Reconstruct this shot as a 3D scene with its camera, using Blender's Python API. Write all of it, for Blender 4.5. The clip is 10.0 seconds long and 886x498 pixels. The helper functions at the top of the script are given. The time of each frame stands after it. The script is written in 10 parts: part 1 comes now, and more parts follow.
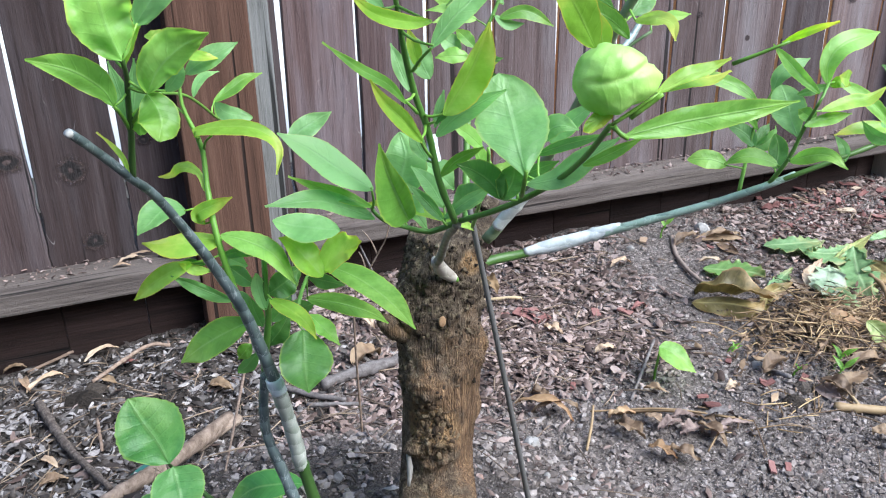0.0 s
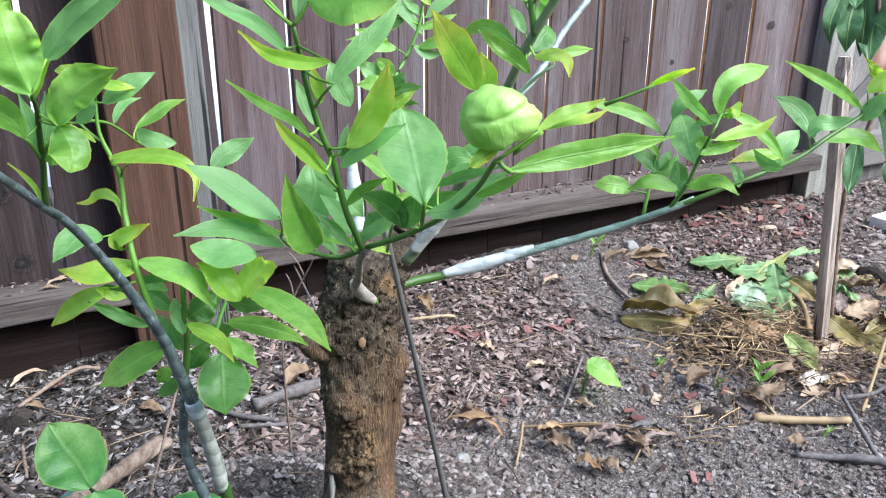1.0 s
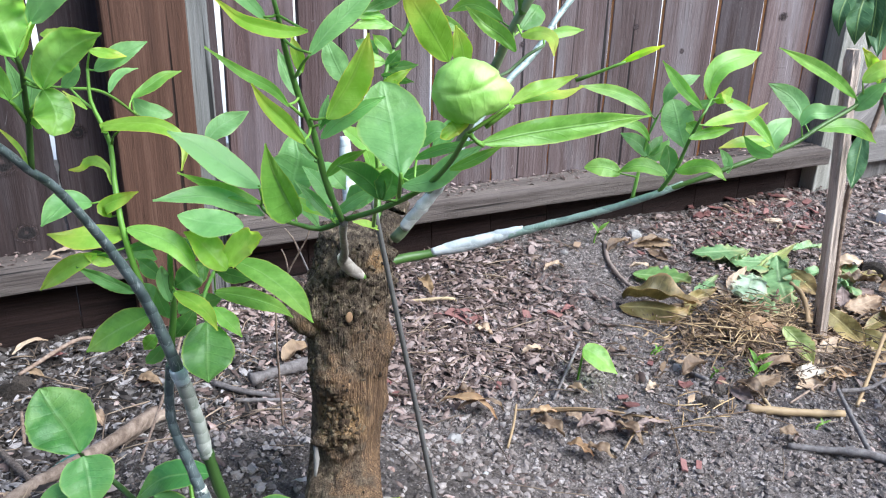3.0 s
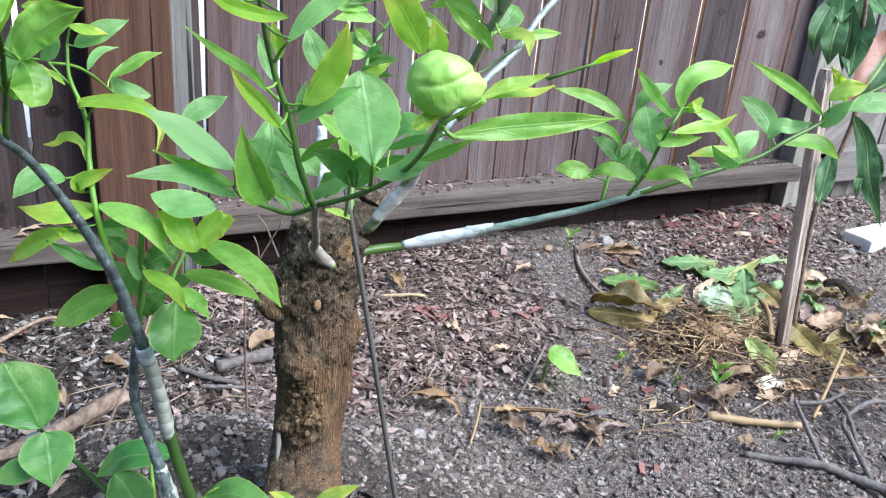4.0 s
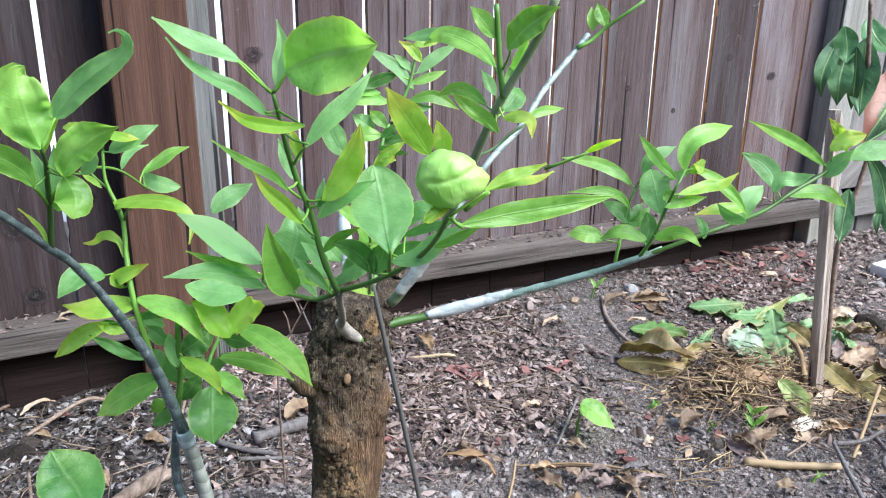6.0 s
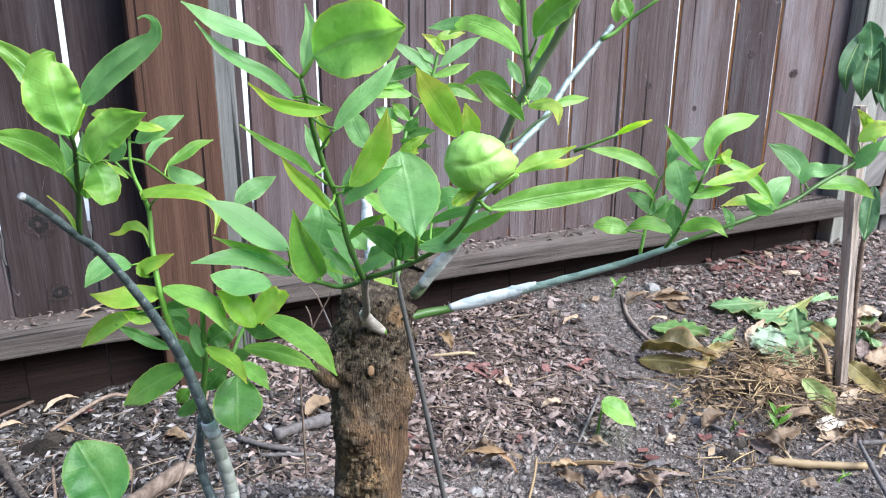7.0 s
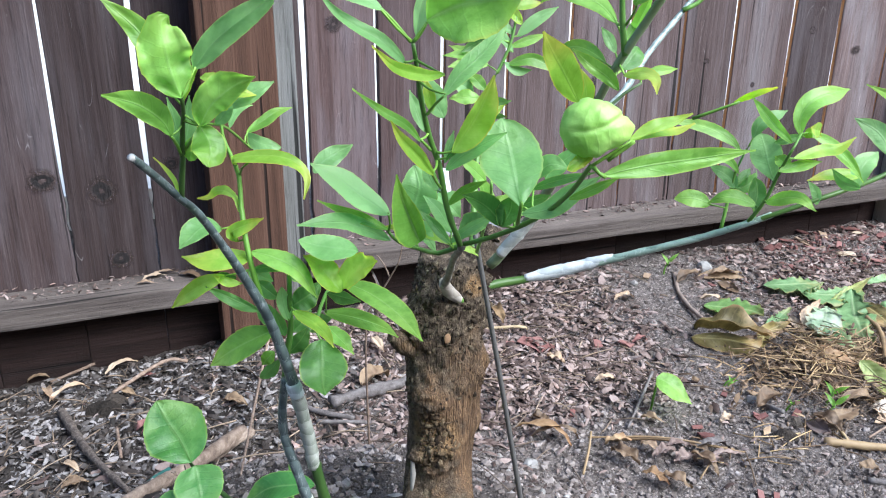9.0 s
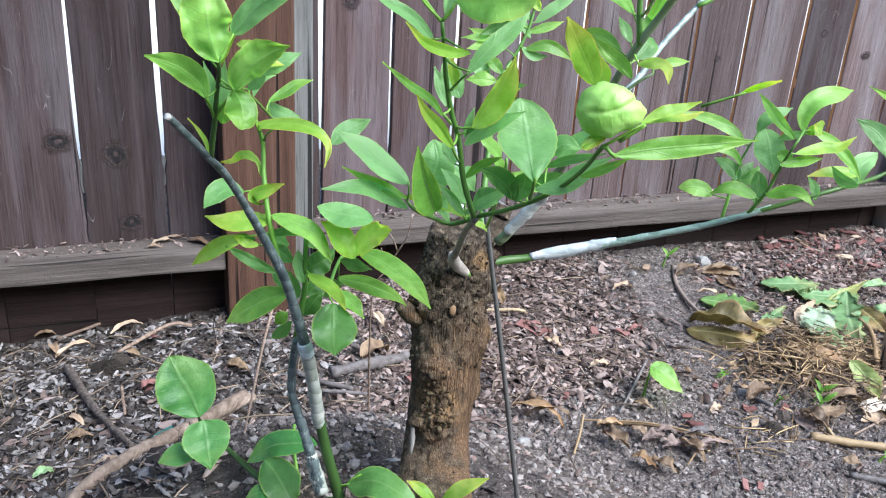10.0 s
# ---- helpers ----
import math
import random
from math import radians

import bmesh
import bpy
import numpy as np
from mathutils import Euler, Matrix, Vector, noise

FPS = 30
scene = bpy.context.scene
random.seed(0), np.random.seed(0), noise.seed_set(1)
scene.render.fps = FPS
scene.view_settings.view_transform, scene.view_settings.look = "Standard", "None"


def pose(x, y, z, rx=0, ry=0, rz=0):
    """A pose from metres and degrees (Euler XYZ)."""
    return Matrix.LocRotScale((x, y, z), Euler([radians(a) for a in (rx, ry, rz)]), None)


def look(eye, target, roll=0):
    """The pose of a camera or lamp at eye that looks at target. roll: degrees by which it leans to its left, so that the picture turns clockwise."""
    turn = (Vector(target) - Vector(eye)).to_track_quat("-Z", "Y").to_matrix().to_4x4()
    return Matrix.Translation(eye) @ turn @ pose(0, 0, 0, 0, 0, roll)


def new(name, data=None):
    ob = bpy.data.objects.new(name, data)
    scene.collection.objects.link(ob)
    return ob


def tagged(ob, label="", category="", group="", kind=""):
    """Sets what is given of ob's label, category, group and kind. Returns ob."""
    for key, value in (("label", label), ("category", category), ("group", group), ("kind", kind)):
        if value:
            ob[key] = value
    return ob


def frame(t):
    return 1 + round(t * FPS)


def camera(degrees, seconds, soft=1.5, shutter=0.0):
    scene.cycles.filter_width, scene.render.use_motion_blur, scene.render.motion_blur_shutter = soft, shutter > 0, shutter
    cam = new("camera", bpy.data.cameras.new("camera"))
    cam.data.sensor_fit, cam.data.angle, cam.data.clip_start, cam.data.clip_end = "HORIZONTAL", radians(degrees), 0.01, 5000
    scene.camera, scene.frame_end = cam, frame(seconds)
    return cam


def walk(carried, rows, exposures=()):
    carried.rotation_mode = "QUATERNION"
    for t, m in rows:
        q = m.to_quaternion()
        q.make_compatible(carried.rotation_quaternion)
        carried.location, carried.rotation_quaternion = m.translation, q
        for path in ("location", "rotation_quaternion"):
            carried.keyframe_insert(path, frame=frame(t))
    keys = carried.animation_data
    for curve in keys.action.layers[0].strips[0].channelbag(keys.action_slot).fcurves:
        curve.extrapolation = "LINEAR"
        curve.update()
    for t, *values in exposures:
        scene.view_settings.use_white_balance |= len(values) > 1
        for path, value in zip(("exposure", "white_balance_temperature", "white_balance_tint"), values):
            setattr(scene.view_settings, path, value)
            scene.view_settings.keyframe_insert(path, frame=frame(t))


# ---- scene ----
cam = camera(55.7, 10.0, 1.15)
PATH = [
    (0, (0.117, 0.038, 0.727), (0.801, 1.739, -0.071), -1.1),
    (0.5, (0.117, 0.026, 0.735), (0.838, 1.733, -0.016), -1.7),
    (1, (0.129, 0.014, 0.739), (0.94, 1.676, -0.023), 0.1),
    (1.5, (0.145, 0.006, 0.741), (1.027, 1.635, -0.012), 0.2),
    (2, (0.144, 0.003, 0.741), (0.962, 1.677, 0.015), -0.8),
    (2.5, (0.148, -0.003, 0.743), (0.955, 1.659, -0.024), -0.3),
    (2.7, (0.146, 0.001, 0.738), (0.936, 1.664, -0.043), 0.2),
    (3.8, (0.138, -0.006, 0.733), (0.971, 1.629, -0.061), 4.9),
    (4, (0.141, -0.01, 0.734), (0.979, 1.625, -0.056), 5.0),
    (4.5, (0.143, -0.008, 0.733), (1.006, 1.62, -0.045), 5.5),
    (5, (0.155, -0.001, 0.738), (1.002, 1.641, -0.028), 4.2),
    (5.5, (0.157, -0.025, 0.752), (0.923, 1.674, 0.026), 0.7),
    (6, (0.138, -0.03, 0.758), (0.929, 1.678, 0.081), 0.7),
    (6.2, (0.131, -0.029, 0.756), (0.908, 1.689, 0.088), 0.6),
    (7.5, (0.139, -0.03, 0.748), (0.882, 1.7, 0.074), 0.0),
    (8, (0.15, -0.031, 0.748), (0.859, 1.714, 0.075), -1.4),
    (8.5, (0.125, -0.017, 0.746), (0.741, 1.757, 0.058), -1.7),
    (9, (0.097, -0.02, 0.745), (0.767, 1.718, 0.019), 0.5),
    (9.5, (0.08, -0.042, 0.751), (0.746, 1.699, 0.026), 1.1),
    (10, (0.079, -0.044, 0.746), (0.746, 1.682, -0.013), 3.6),
]
walk(cam, [(t, look(eye, target, roll)) for t, eye, target, roll in PATH], [(0, 1.56, 5950, 7), (10, 1.56, 5950, 7)])

# ---- light: bright hazy daylight, no hard shadows ----
world = bpy.data.worlds.new("sky")
scene.world = world
world.use_nodes = True
SUN_UP, SUN_TURN = 46.0, 140.0
sky = world.node_tree.nodes.new("ShaderNodeTexSky")
sky.sky_type, sky.sun_disc = "NISHITA", False
sky.sun_elevation, sky.sun_rotation = radians(SUN_UP), radians(SUN_TURN)
sky.dust_density, sky.air_density, sky.ozone_density = 1.0, 1.0, 1.5
back = world.node_tree.nodes["Background"]
back.inputs["Strength"].default_value = 0.125
world.node_tree.links.new(sky.outputs["Color"], back.inputs["Color"])
sun = new("sun", bpy.data.lights.new("sun", "SUN"))
sun.data.energy, sun.data.angle, sun.data.color = 3.1, radians(45), (1.0, 0.98, 0.95)
sun_dir = Vector((math.sin(radians(SUN_TURN)) * math.cos(radians(SUN_UP)), math.cos(radians(SUN_TURN)) * math.cos(radians(SUN_UP)), math.sin(radians(SUN_UP))))
sun.matrix_world = look(sun_dir * 20, (0, 0, 0))

# ---- materials ----
def material(name):
    m = bpy.data.materials.new(name)
    m.use_nodes = True
    t = m.node_tree
    return m, t, t.nodes["Principled BSDF"]


def node(t, kind, **inputs):
    n = t.nodes.new(kind)
    for key, value in inputs.items():
        n.inputs[key.replace("_", " ")].default_value = value
    return n


def ramp(t, source, *stops):
    n = t.nodes.new("ShaderNodeValToRGB")
    e = n.color_ramp.elements
    while len(e) < len(stops):
        e.new(0.5)
    for i, (at, c) in enumerate(stops):
        e[i].position = at
        e[i].color = (*c, 1) if len(c) == 3 else c
    t.links.new(source, n.inputs["Fac"])
    return n.outputs["Color"]


def mixed(t, fac, a, b, mode="MIX"):
    n = t.nodes.new("ShaderNodeMix")
    n.data_type, n.blend_type = "RGBA", mode
    for key, value in ((0, fac), (6, a), (7, b)):
        if isinstance(value, bpy.types.NodeSocket):
            t.links.new(value, n.inputs[key])
        else:
            n.inputs[key].default_value = value if key == 0 else (*value, 1)
    return n.outputs[2]


def maths(t, op, a, b=0.0):
    n = t.nodes.new("ShaderNodeMath")
    n.operation = op
    for key, value in ((0, a), (1, b)):
        if isinstance(value, bpy.types.NodeSocket):
            t.links.new(value, n.inputs[key])
        else:
            n.inputs[key].default_value = value
    return n.outputs[0]


def coords(t, scale=(1, 1, 1), shuffle=0.0, which="Object"):
    """Object coordinates, stretched, and moved by a random step for each object."""
    c = t.nodes.new("ShaderNodeTexCoord")
    mp = t.nodes.new("ShaderNodeMapping")
    mp.inputs["Scale"].default_value = scale
    t.links.new(c.outputs[which], mp.inputs["Vector"])
    if shuffle:
        info = t.nodes.new("ShaderNodeObjectInfo")
        sc = t.nodes.new("ShaderNodeVectorMath")
        sc.operation = "SCALE"
        sc.inputs[0].default_value = (shuffle, shuffle * 0.7, shuffle * 1.3)
        t.links.new(info.outputs["Random"], sc.inputs["Scale"])
        t.links.new(sc.outputs[0], mp.inputs["Location"])
    return mp.outputs["Vector"]


def noise_at(t, vector, scale, detail=4.0, rough=0.55, out="Fac"):
    n = node(t, "ShaderNodeTexNoise", Scale=scale, Detail=detail, Roughness=rough)
    t.links.new(vector, n.inputs["Vector"])
    return n.outputs[out]


def bump(t, bsdf, height, strength, distance):
    b = node(t, "ShaderNodeBump", Strength=strength, Distance=distance)
    t.links.new(height, b.inputs["Height"])
    t.links.new(b.outputs["Normal"], bsdf.inputs["Normal"])
    return b


def wood(name, dark, mid, light, rough=0.85, shuffle=40.0, along="Z", tint=0.35, worn=0.5, wear=None, scratch=0.0):
    """Weathered timber: fine grain along one axis, broad streaks, grey wear and a few dark cracks."""
    m, t, b = material(name)
    fine = {"Z": (330, 330, 5.0), "X": (5.0, 330, 330)}[along]
    broad = {"Z": (42, 42, 1.1), "X": (1.1, 42, 42)}[along]
    g = noise_at(t, coords(t, fine, shuffle), 1.0, 7, 0.75)
    s = noise_at(t, coords(t, broad, shuffle), 1.0, 6, 0.7)
    blot = noise_at(t, coords(t, {"Z": (16, 16, 2.4), "X": (2.4, 16, 16)}[along], shuffle), 1.0, 6, 0.65)
    c = ramp(t, g, (0.34, dark), (0.5, mid), (0.66, light))
    c2 = ramp(t, s, (0.34, dark), (0.52, mid), (0.7, light))
    c = mixed(t, 0.6, c, c2)
    grey = ramp(t, blot, (0.45, (0, 0, 0)), (0.75, (1, 1, 1)))
    c = mixed(t, maths(t, "MULTIPLY", grey, worn), c, wear or tuple(x * 1.25 + 0.015 for x in light))
    info = t.nodes.new("ShaderNodeObjectInfo")
    hue = t.nodes.new("ShaderNodeHueSaturation")
    t.links.new(maths(t, "ADD", maths(t, "MULTIPLY", info.outputs["Random"], tint * 2), 1 - tint), hue.inputs["Value"])
    t.links.new(c, hue.inputs["Color"])
    crack = {"Z": (60, 60, 0.8), "X": (0.8, 60, 60)}[along]
    k = noise_at(t, coords(t, crack, shuffle * 1.7), 1.0, 2, 0.5)
    kk = ramp(t, k, (0.31, (0.15, 0.15, 0.15)), (0.345, (1, 1, 1)))
    scuff = noise_at(t, coords(t, {"Z": (190, 190, 12), "X": (12, 190, 190)}[along], shuffle * 2.3), 1.0, 5, 0.75)
    pits = ramp(t, scuff, (0.32, (0.62, 0.62, 0.62)), (0.44, (1, 1, 1)), (0.6, (1, 1, 1)), (0.72, (1.6, 1.58, 1.58)))
    kk = mixed(t, 1.0, kk, pits, "MULTIPLY")
    # pale scratches and chalky spots in no one direction
    dent = noise_at(t, coords(t, (24, 24, 14), shuffle * 3.1), 1.0, 3, 0.6)
    nick = maths(t, "ABSOLUTE", maths(t, "SUBTRACT", noise_at(t, coords(t, (42, 42, 8), shuffle * 1.3), 1.0, 0, 0.4), 0.5))
    nick = maths(t, "MULTIPLY", ramp(t, nick, (0.0, (1, 1, 1)), (0.006, (0, 0, 0))), ramp(t, dent, (0.58, (0, 0, 0)), (0.66, (scratch, scratch, scratch))))
    col = mixed(t, 1.0, hue.outputs["Color"], kk, "MULTIPLY")
    col = mixed(t, nick, col, (0.42, 0.4, 0.4))
    t.links.new(col, b.inputs["Base Color"])
    b.inputs["Roughness"].default_value = rough
    b.inputs["Specular IOR Level"].default_value = 0.3
    h = maths(t, "ADD", maths(t, "ADD", g, maths(t, "MULTIPLY", s, 1.2)), kk)
    bump(t, b, h, 0.8, 0.0022)
    return m


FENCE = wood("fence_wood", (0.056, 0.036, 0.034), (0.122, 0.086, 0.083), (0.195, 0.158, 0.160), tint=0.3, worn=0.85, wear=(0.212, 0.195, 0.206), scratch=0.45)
# darker copies for the left boards: browner wood plus shade put into the colour
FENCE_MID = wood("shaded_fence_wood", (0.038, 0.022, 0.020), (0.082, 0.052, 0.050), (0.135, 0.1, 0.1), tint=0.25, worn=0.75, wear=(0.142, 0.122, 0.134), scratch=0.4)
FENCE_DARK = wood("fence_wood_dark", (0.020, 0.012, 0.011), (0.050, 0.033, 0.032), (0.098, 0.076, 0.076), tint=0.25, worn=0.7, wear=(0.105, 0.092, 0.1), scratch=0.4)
# sawn edges, the orange light coming through the slits painted into their colour
EDGE = wood("backlit_board_edge", (0.216, 0.104, 0.042), (0.486, 0.260, 0.114), (0.675, 0.416, 0.204), tint=0.1, worn=0.2)
# damp wood, blackened further by the under-rail shade put into its colour
KICK = wood("damp_shaded_kickboard_wood", (0.008, 0.005, 0.005), (0.021, 0.011, 0.009), (0.053, 0.030, 0.026), along="X", tint=0.1, worn=0.3)
POST = wood("post_wood", (0.039, 0.018, 0.011), (0.085, 0.042, 0.027), (0.130, 0.072, 0.050), tint=0.05, worn=0.12)
GREYWOOD = wood("grey_wood", (0.066, 0.064, 0.059), (0.147, 0.146, 0.139), (0.226, 0.230, 0.226), tint=0.1)
POST_GREY = wood("grey_post_wood", (0.12, 0.115, 0.098), (0.27, 0.262, 0.23), (0.42, 0.41, 0.37), tint=0.05)
RAIL = wood("rail_wood", (0.029, 0.022, 0.021), (0.083, 0.067, 0.060), (0.167, 0.141, 0.125), along="X", tint=0.08)
GATE = wood("gate_wood", (0.09, 0.082, 0.078), (0.2, 0.185, 0.175), (0.3, 0.28, 0.265), tint=0.1)
GATE_X = wood("gate_rail_wood", (0.09, 0.082, 0.078), (0.2, 0.185, 0.175), (0.3, 0.28, 0.265), along="X", tint=0.1)
STAKE = wood("stake_wood", (0.151, 0.112, 0.087), (0.436, 0.345, 0.281), (0.670, 0.567, 0.482), tint=0.05)


def knot_wood(name, rim, ring, heart):
    """A knot one unit wide: cracked dark heart, brown ring, fading to the board at its rim."""
    m, t, b = material(name)
    v = coords(t)
    flat = t.nodes.new("ShaderNodeVectorMath")
    flat.operation = "LENGTH"
    t.links.new(coords(t, (1, 0, 1)), flat.inputs[0])
    w = noise_at(t, coords(t, (1, 1, 1), 9), 2.6, 6, 0.65)
    d = maths(t, "ADD", flat.outputs["Value"], maths(t, "MULTIPLY", maths(t, "SUBTRACT", w, 0.5), 0.8))
    c = ramp(t, d, (0.05, ring), (0.14, heart), (0.4, heart), (0.56, ring), (0.9, rim))
    g = noise_at(t, coords(t, (9, 9, 1.2), 9), 1.0, 6, 0.7)
    c = mixed(t, 0.7, c, ramp(t, g, (0.3, (0.5, 0.5, 0.5)), (0.7, (1.5, 1.5, 1.5))), "MULTIPLY")
    t.links.new(c, b.inputs["Base Color"])
    b.inputs["Roughness"].default_value = 0.85
    bump(t, b, maths(t, "ADD", w, g), 0.5, 0.1)
    clear = t.nodes.new("ShaderNodeBsdfTransparent")
    melt = t.nodes.new("ShaderNodeMixShader")
    t.links.new(ramp(t, d, (0.45, (0, 0, 0)), (0.85, (1, 1, 1))), melt.inputs["Fac"])
    t.links.new(b.outputs["BSDF"], melt.inputs[1])
    t.links.new(clear.outputs["BSDF"], melt.inputs[2])
    t.links.new(melt.outputs["Shader"], t.nodes["Material Output"].inputs["Surface"])
    return m


KNOT = knot_wood("knot_wood", (0.12, 0.088, 0.092), (0.08, 0.055, 0.055), (0.03, 0.02, 0.02))
KNOT_DARK = knot_wood("dark_knot_wood", (0.05, 0.039, 0.042), (0.075, 0.05, 0.047), (0.012, 0.009, 0.009))


def soil():
    m, t, b = material("soil")
    v = coords(t)
    big = noise_at(t, v, 5, 5, 0.6)
    mid = noise_at(t, v, 45, 6, 0.7)
    fine = noise_at(t, v, 380, 4, 0.7)
    c = ramp(t, mid, (0.28, (0.105, 0.087, 0.078)), (0.5, (0.26, 0.222, 0.205)), (0.72, (0.43, 0.384, 0.362)))
    c = mixed(t, ramp(t, big, (0.35, (0, 0, 0)), (0.7, (0.55, 0.55, 0.55))), c, (0.31, 0.266, 0.247))
    grit = node(t, "ShaderNodeTexVoronoi", Scale=330.0)
    t.links.new(v, grit.inputs["Vector"])
    grain = t.nodes.new("ShaderNodeSeparateColor")
    t.links.new(grit.outputs["Color"], grain.inputs["Color"])
    c = mixed(t, 0.85, c, ramp(t, grain.outputs[0], (0.0, (0.35, 0.35, 0.35)), (0.55, (0.95, 0.95, 0.95)), (0.85, (1.3, 1.3, 1.3)), (0.95, (2.1, 2.1, 2.15))), "MULTIPLY")
    # darker heaped soil round the stump
    gap = t.nodes.new("ShaderNodeVectorMath")
    gap.operation = "DISTANCE"
    gap.inputs[1].default_value = (0.38, 0.62, 0.18)
    t.links.new(v, gap.inputs[0])
    round_stump = maths(t, "ADD", gap.outputs["Value"], maths(t, "MULTIPLY", big, 0.18))
    c = mixed(t, ramp(t, round_stump, (0.24, (0.75, 0.75, 0.75)), (0.46, (0, 0, 0))), c, ramp(t, mid, (0.3, (0.045, 0.037, 0.033)), (0.7, (0.17, 0.145, 0.135))))
    # darker soil towards the left end of the fence
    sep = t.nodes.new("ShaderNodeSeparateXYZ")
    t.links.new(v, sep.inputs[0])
    left_end = maths(t, "ADD", sep.outputs["X"], maths(t, "MULTIPLY", big, 0.5))
    c = mixed(t, ramp(t, left_end, (0.3, (0.8, 0.8, 0.8)), (0.62, (0, 0, 0))), c, ramp(t, mid, (0.3, (0.022, 0.017, 0.014)), (0.7, (0.105, 0.085, 0.075))))
    speck = ramp(t, fine, (0.66, (0, 0, 0)), (0.74, (0.6, 0.6, 0.6)))
    c = mixed(t, speck, c, (0.3, 0.28, 0.27))
    vor = node(t, "ShaderNodeTexVoronoi", Scale=120.0)
    t.links.new(v, vor.inputs["Vector"])
    red = ramp(t, vor.outputs["Color"], (0.93, (0, 0, 0)), (0.95, (0.5, 0.5, 0.5)))
    c = mixed(t, maths(t, "MULTIPLY", red, big), c, (0.2, 0.06, 0.045))
    t.links.new(c, b.inputs["Base Color"])
    b.inputs["Roughness"].default_value = 0.95
    b.inputs["Specular IOR Level"].default_value = 0.2
    bump(t, b, maths(t, "SUBTRACT", maths(t, "ADD", maths(t, "MULTIPLY", mid, 1.5), fine), maths(t, "MULTIPLY", grit.outputs["Distance"], 0.6)), 1.0, 0.012)
    return m


SOIL = soil()


def plain(name, stops, scale=90.0, rough=0.8, strength=0.3, distance=0.001, spec=0.4, island=False, stretch=(1, 1, 1), grain=0.35):
    """A grained surface: colours by noise, varied from object to object or from piece to piece of a joined mesh."""
    m, t, b = material(name)
    g = noise_at(t, coords(t, stretch, 11), scale, 5, 0.65)
    if island:
        r = t.nodes.new("ShaderNodeNewGeometry").outputs["Random Per Island"]
    else:
        r = t.nodes.new("ShaderNodeObjectInfo").outputs["Random"]
    f = maths(t, "ADD", maths(t, "MULTIPLY", g, grain), maths(t, "MULTIPLY", r, 1 - grain))
    t.links.new(ramp(t, f, *stops), b.inputs["Base Color"])
    b.inputs["Roughness"].default_value = rough
    b.inputs["Specular IOR Level"].default_value = spec
    bump(t, b, g, strength, distance)
    return m


LITTER_STOPS = ((0.14, (0.026, 0.016, 0.013)), (0.32, (0.078, 0.05, 0.042)), (0.48, (0.15, 0.106, 0.092)), (0.62, (0.235, 0.174, 0.155)), (0.76, (0.34, 0.272, 0.25)), (0.9, (0.21, 0.1, 0.066)))
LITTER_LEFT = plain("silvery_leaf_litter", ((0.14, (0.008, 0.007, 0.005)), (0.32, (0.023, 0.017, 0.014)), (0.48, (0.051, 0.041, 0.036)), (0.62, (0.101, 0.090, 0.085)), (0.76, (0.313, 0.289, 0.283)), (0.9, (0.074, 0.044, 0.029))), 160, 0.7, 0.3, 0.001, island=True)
LITTER_HEAP = plain("brown_leaf_litter", ((0.15, (0.036, 0.022, 0.014)), (0.45, (0.123, 0.078, 0.049)), (0.7, (0.261, 0.177, 0.109)), (0.9, (0.493, 0.362, 0.232))), 120, 0.75, 0.3, 0.001, island=True)
LITTER = plain("dead_leaf_litter", LITTER_STOPS, 160, 0.75, 0.3, 0.001, island=True)
LITTER_ONE = plain("dead_leaf", LITTER_STOPS, 160, 0.75, 0.3, 0.001)
CLODS = plain("soil_clods", ((0.15, (0.062, 0.050, 0.044)), (0.55, (0.185, 0.157, 0.145)), (0.82, (0.308, 0.271, 0.255)), (0.93, (0.554, 0.517, 0.505))), 150, 0.95, 0.7, 0.003, 0.2, island=True)
PALE_DRY = plain("pale_dry_leaf", ((0.2, (0.16, 0.1, 0.06)), (0.5, (0.31, 0.22, 0.15)), (0.8, (0.44, 0.35, 0.26))), 45, 0.7, 0.4, 0.002)
BROWN_DRY = plain("brown_dry_leaf", ((0.2, (0.09, 0.055, 0.03)), (0.5, (0.2, 0.13, 0.065)), (0.8, (0.3, 0.21, 0.11))), 45, 0.65, 0.4, 0.002)
CLOD_ONE = plain("dark_clod", ((0.15, (0.02, 0.016, 0.013)), (0.5, (0.07, 0.057, 0.048)), (0.85, (0.14, 0.118, 0.1))), 190, 0.95, 1.0, 0.006, 0.2)
STRAW = plain("straw", ((0.2, (0.18, 0.115, 0.06)), (0.6, (0.36, 0.26, 0.145)), (0.9, (0.48, 0.38, 0.24))), 60, 0.6, 0.3, 0.001, stretch=(1, 1, 0.2))
STRAW_HEAP = plain("straw_heap", ((0.2, (0.090, 0.054, 0.030)), (0.55, (0.270, 0.178, 0.093)), (0.9, (0.562, 0.417, 0.225))), 60, 0.65, 0.3, 0.001, island=True)
TWIG_HEAP = plain("twig_heap", ((0.2, (0.062, 0.044, 0.031)), (0.55, (0.138, 0.100, 0.075)), (0.9, (0.250, 0.200, 0.163))), 60, 0.8, 0.3, 0.001, island=True)
TWIG_STRIP = plain("fibrous_bark_strip", ((0.2, (0.180, 0.135, 0.112)), (0.55, (0.360, 0.288, 0.252)), (0.9, (0.540, 0.450, 0.396))), 140, 0.9, 0.7, 0.002, stretch=(1, 1, 0.3))
TWIG_SCRAPS = plain("twig_scraps", ((0.2, (0.04, 0.028, 0.02)), (0.5, (0.13, 0.095, 0.07)), (0.75, (0.27, 0.2, 0.14)), (0.92, (0.4, 0.33, 0.26))), 60, 0.8, 0.3, 0.001, island=True)
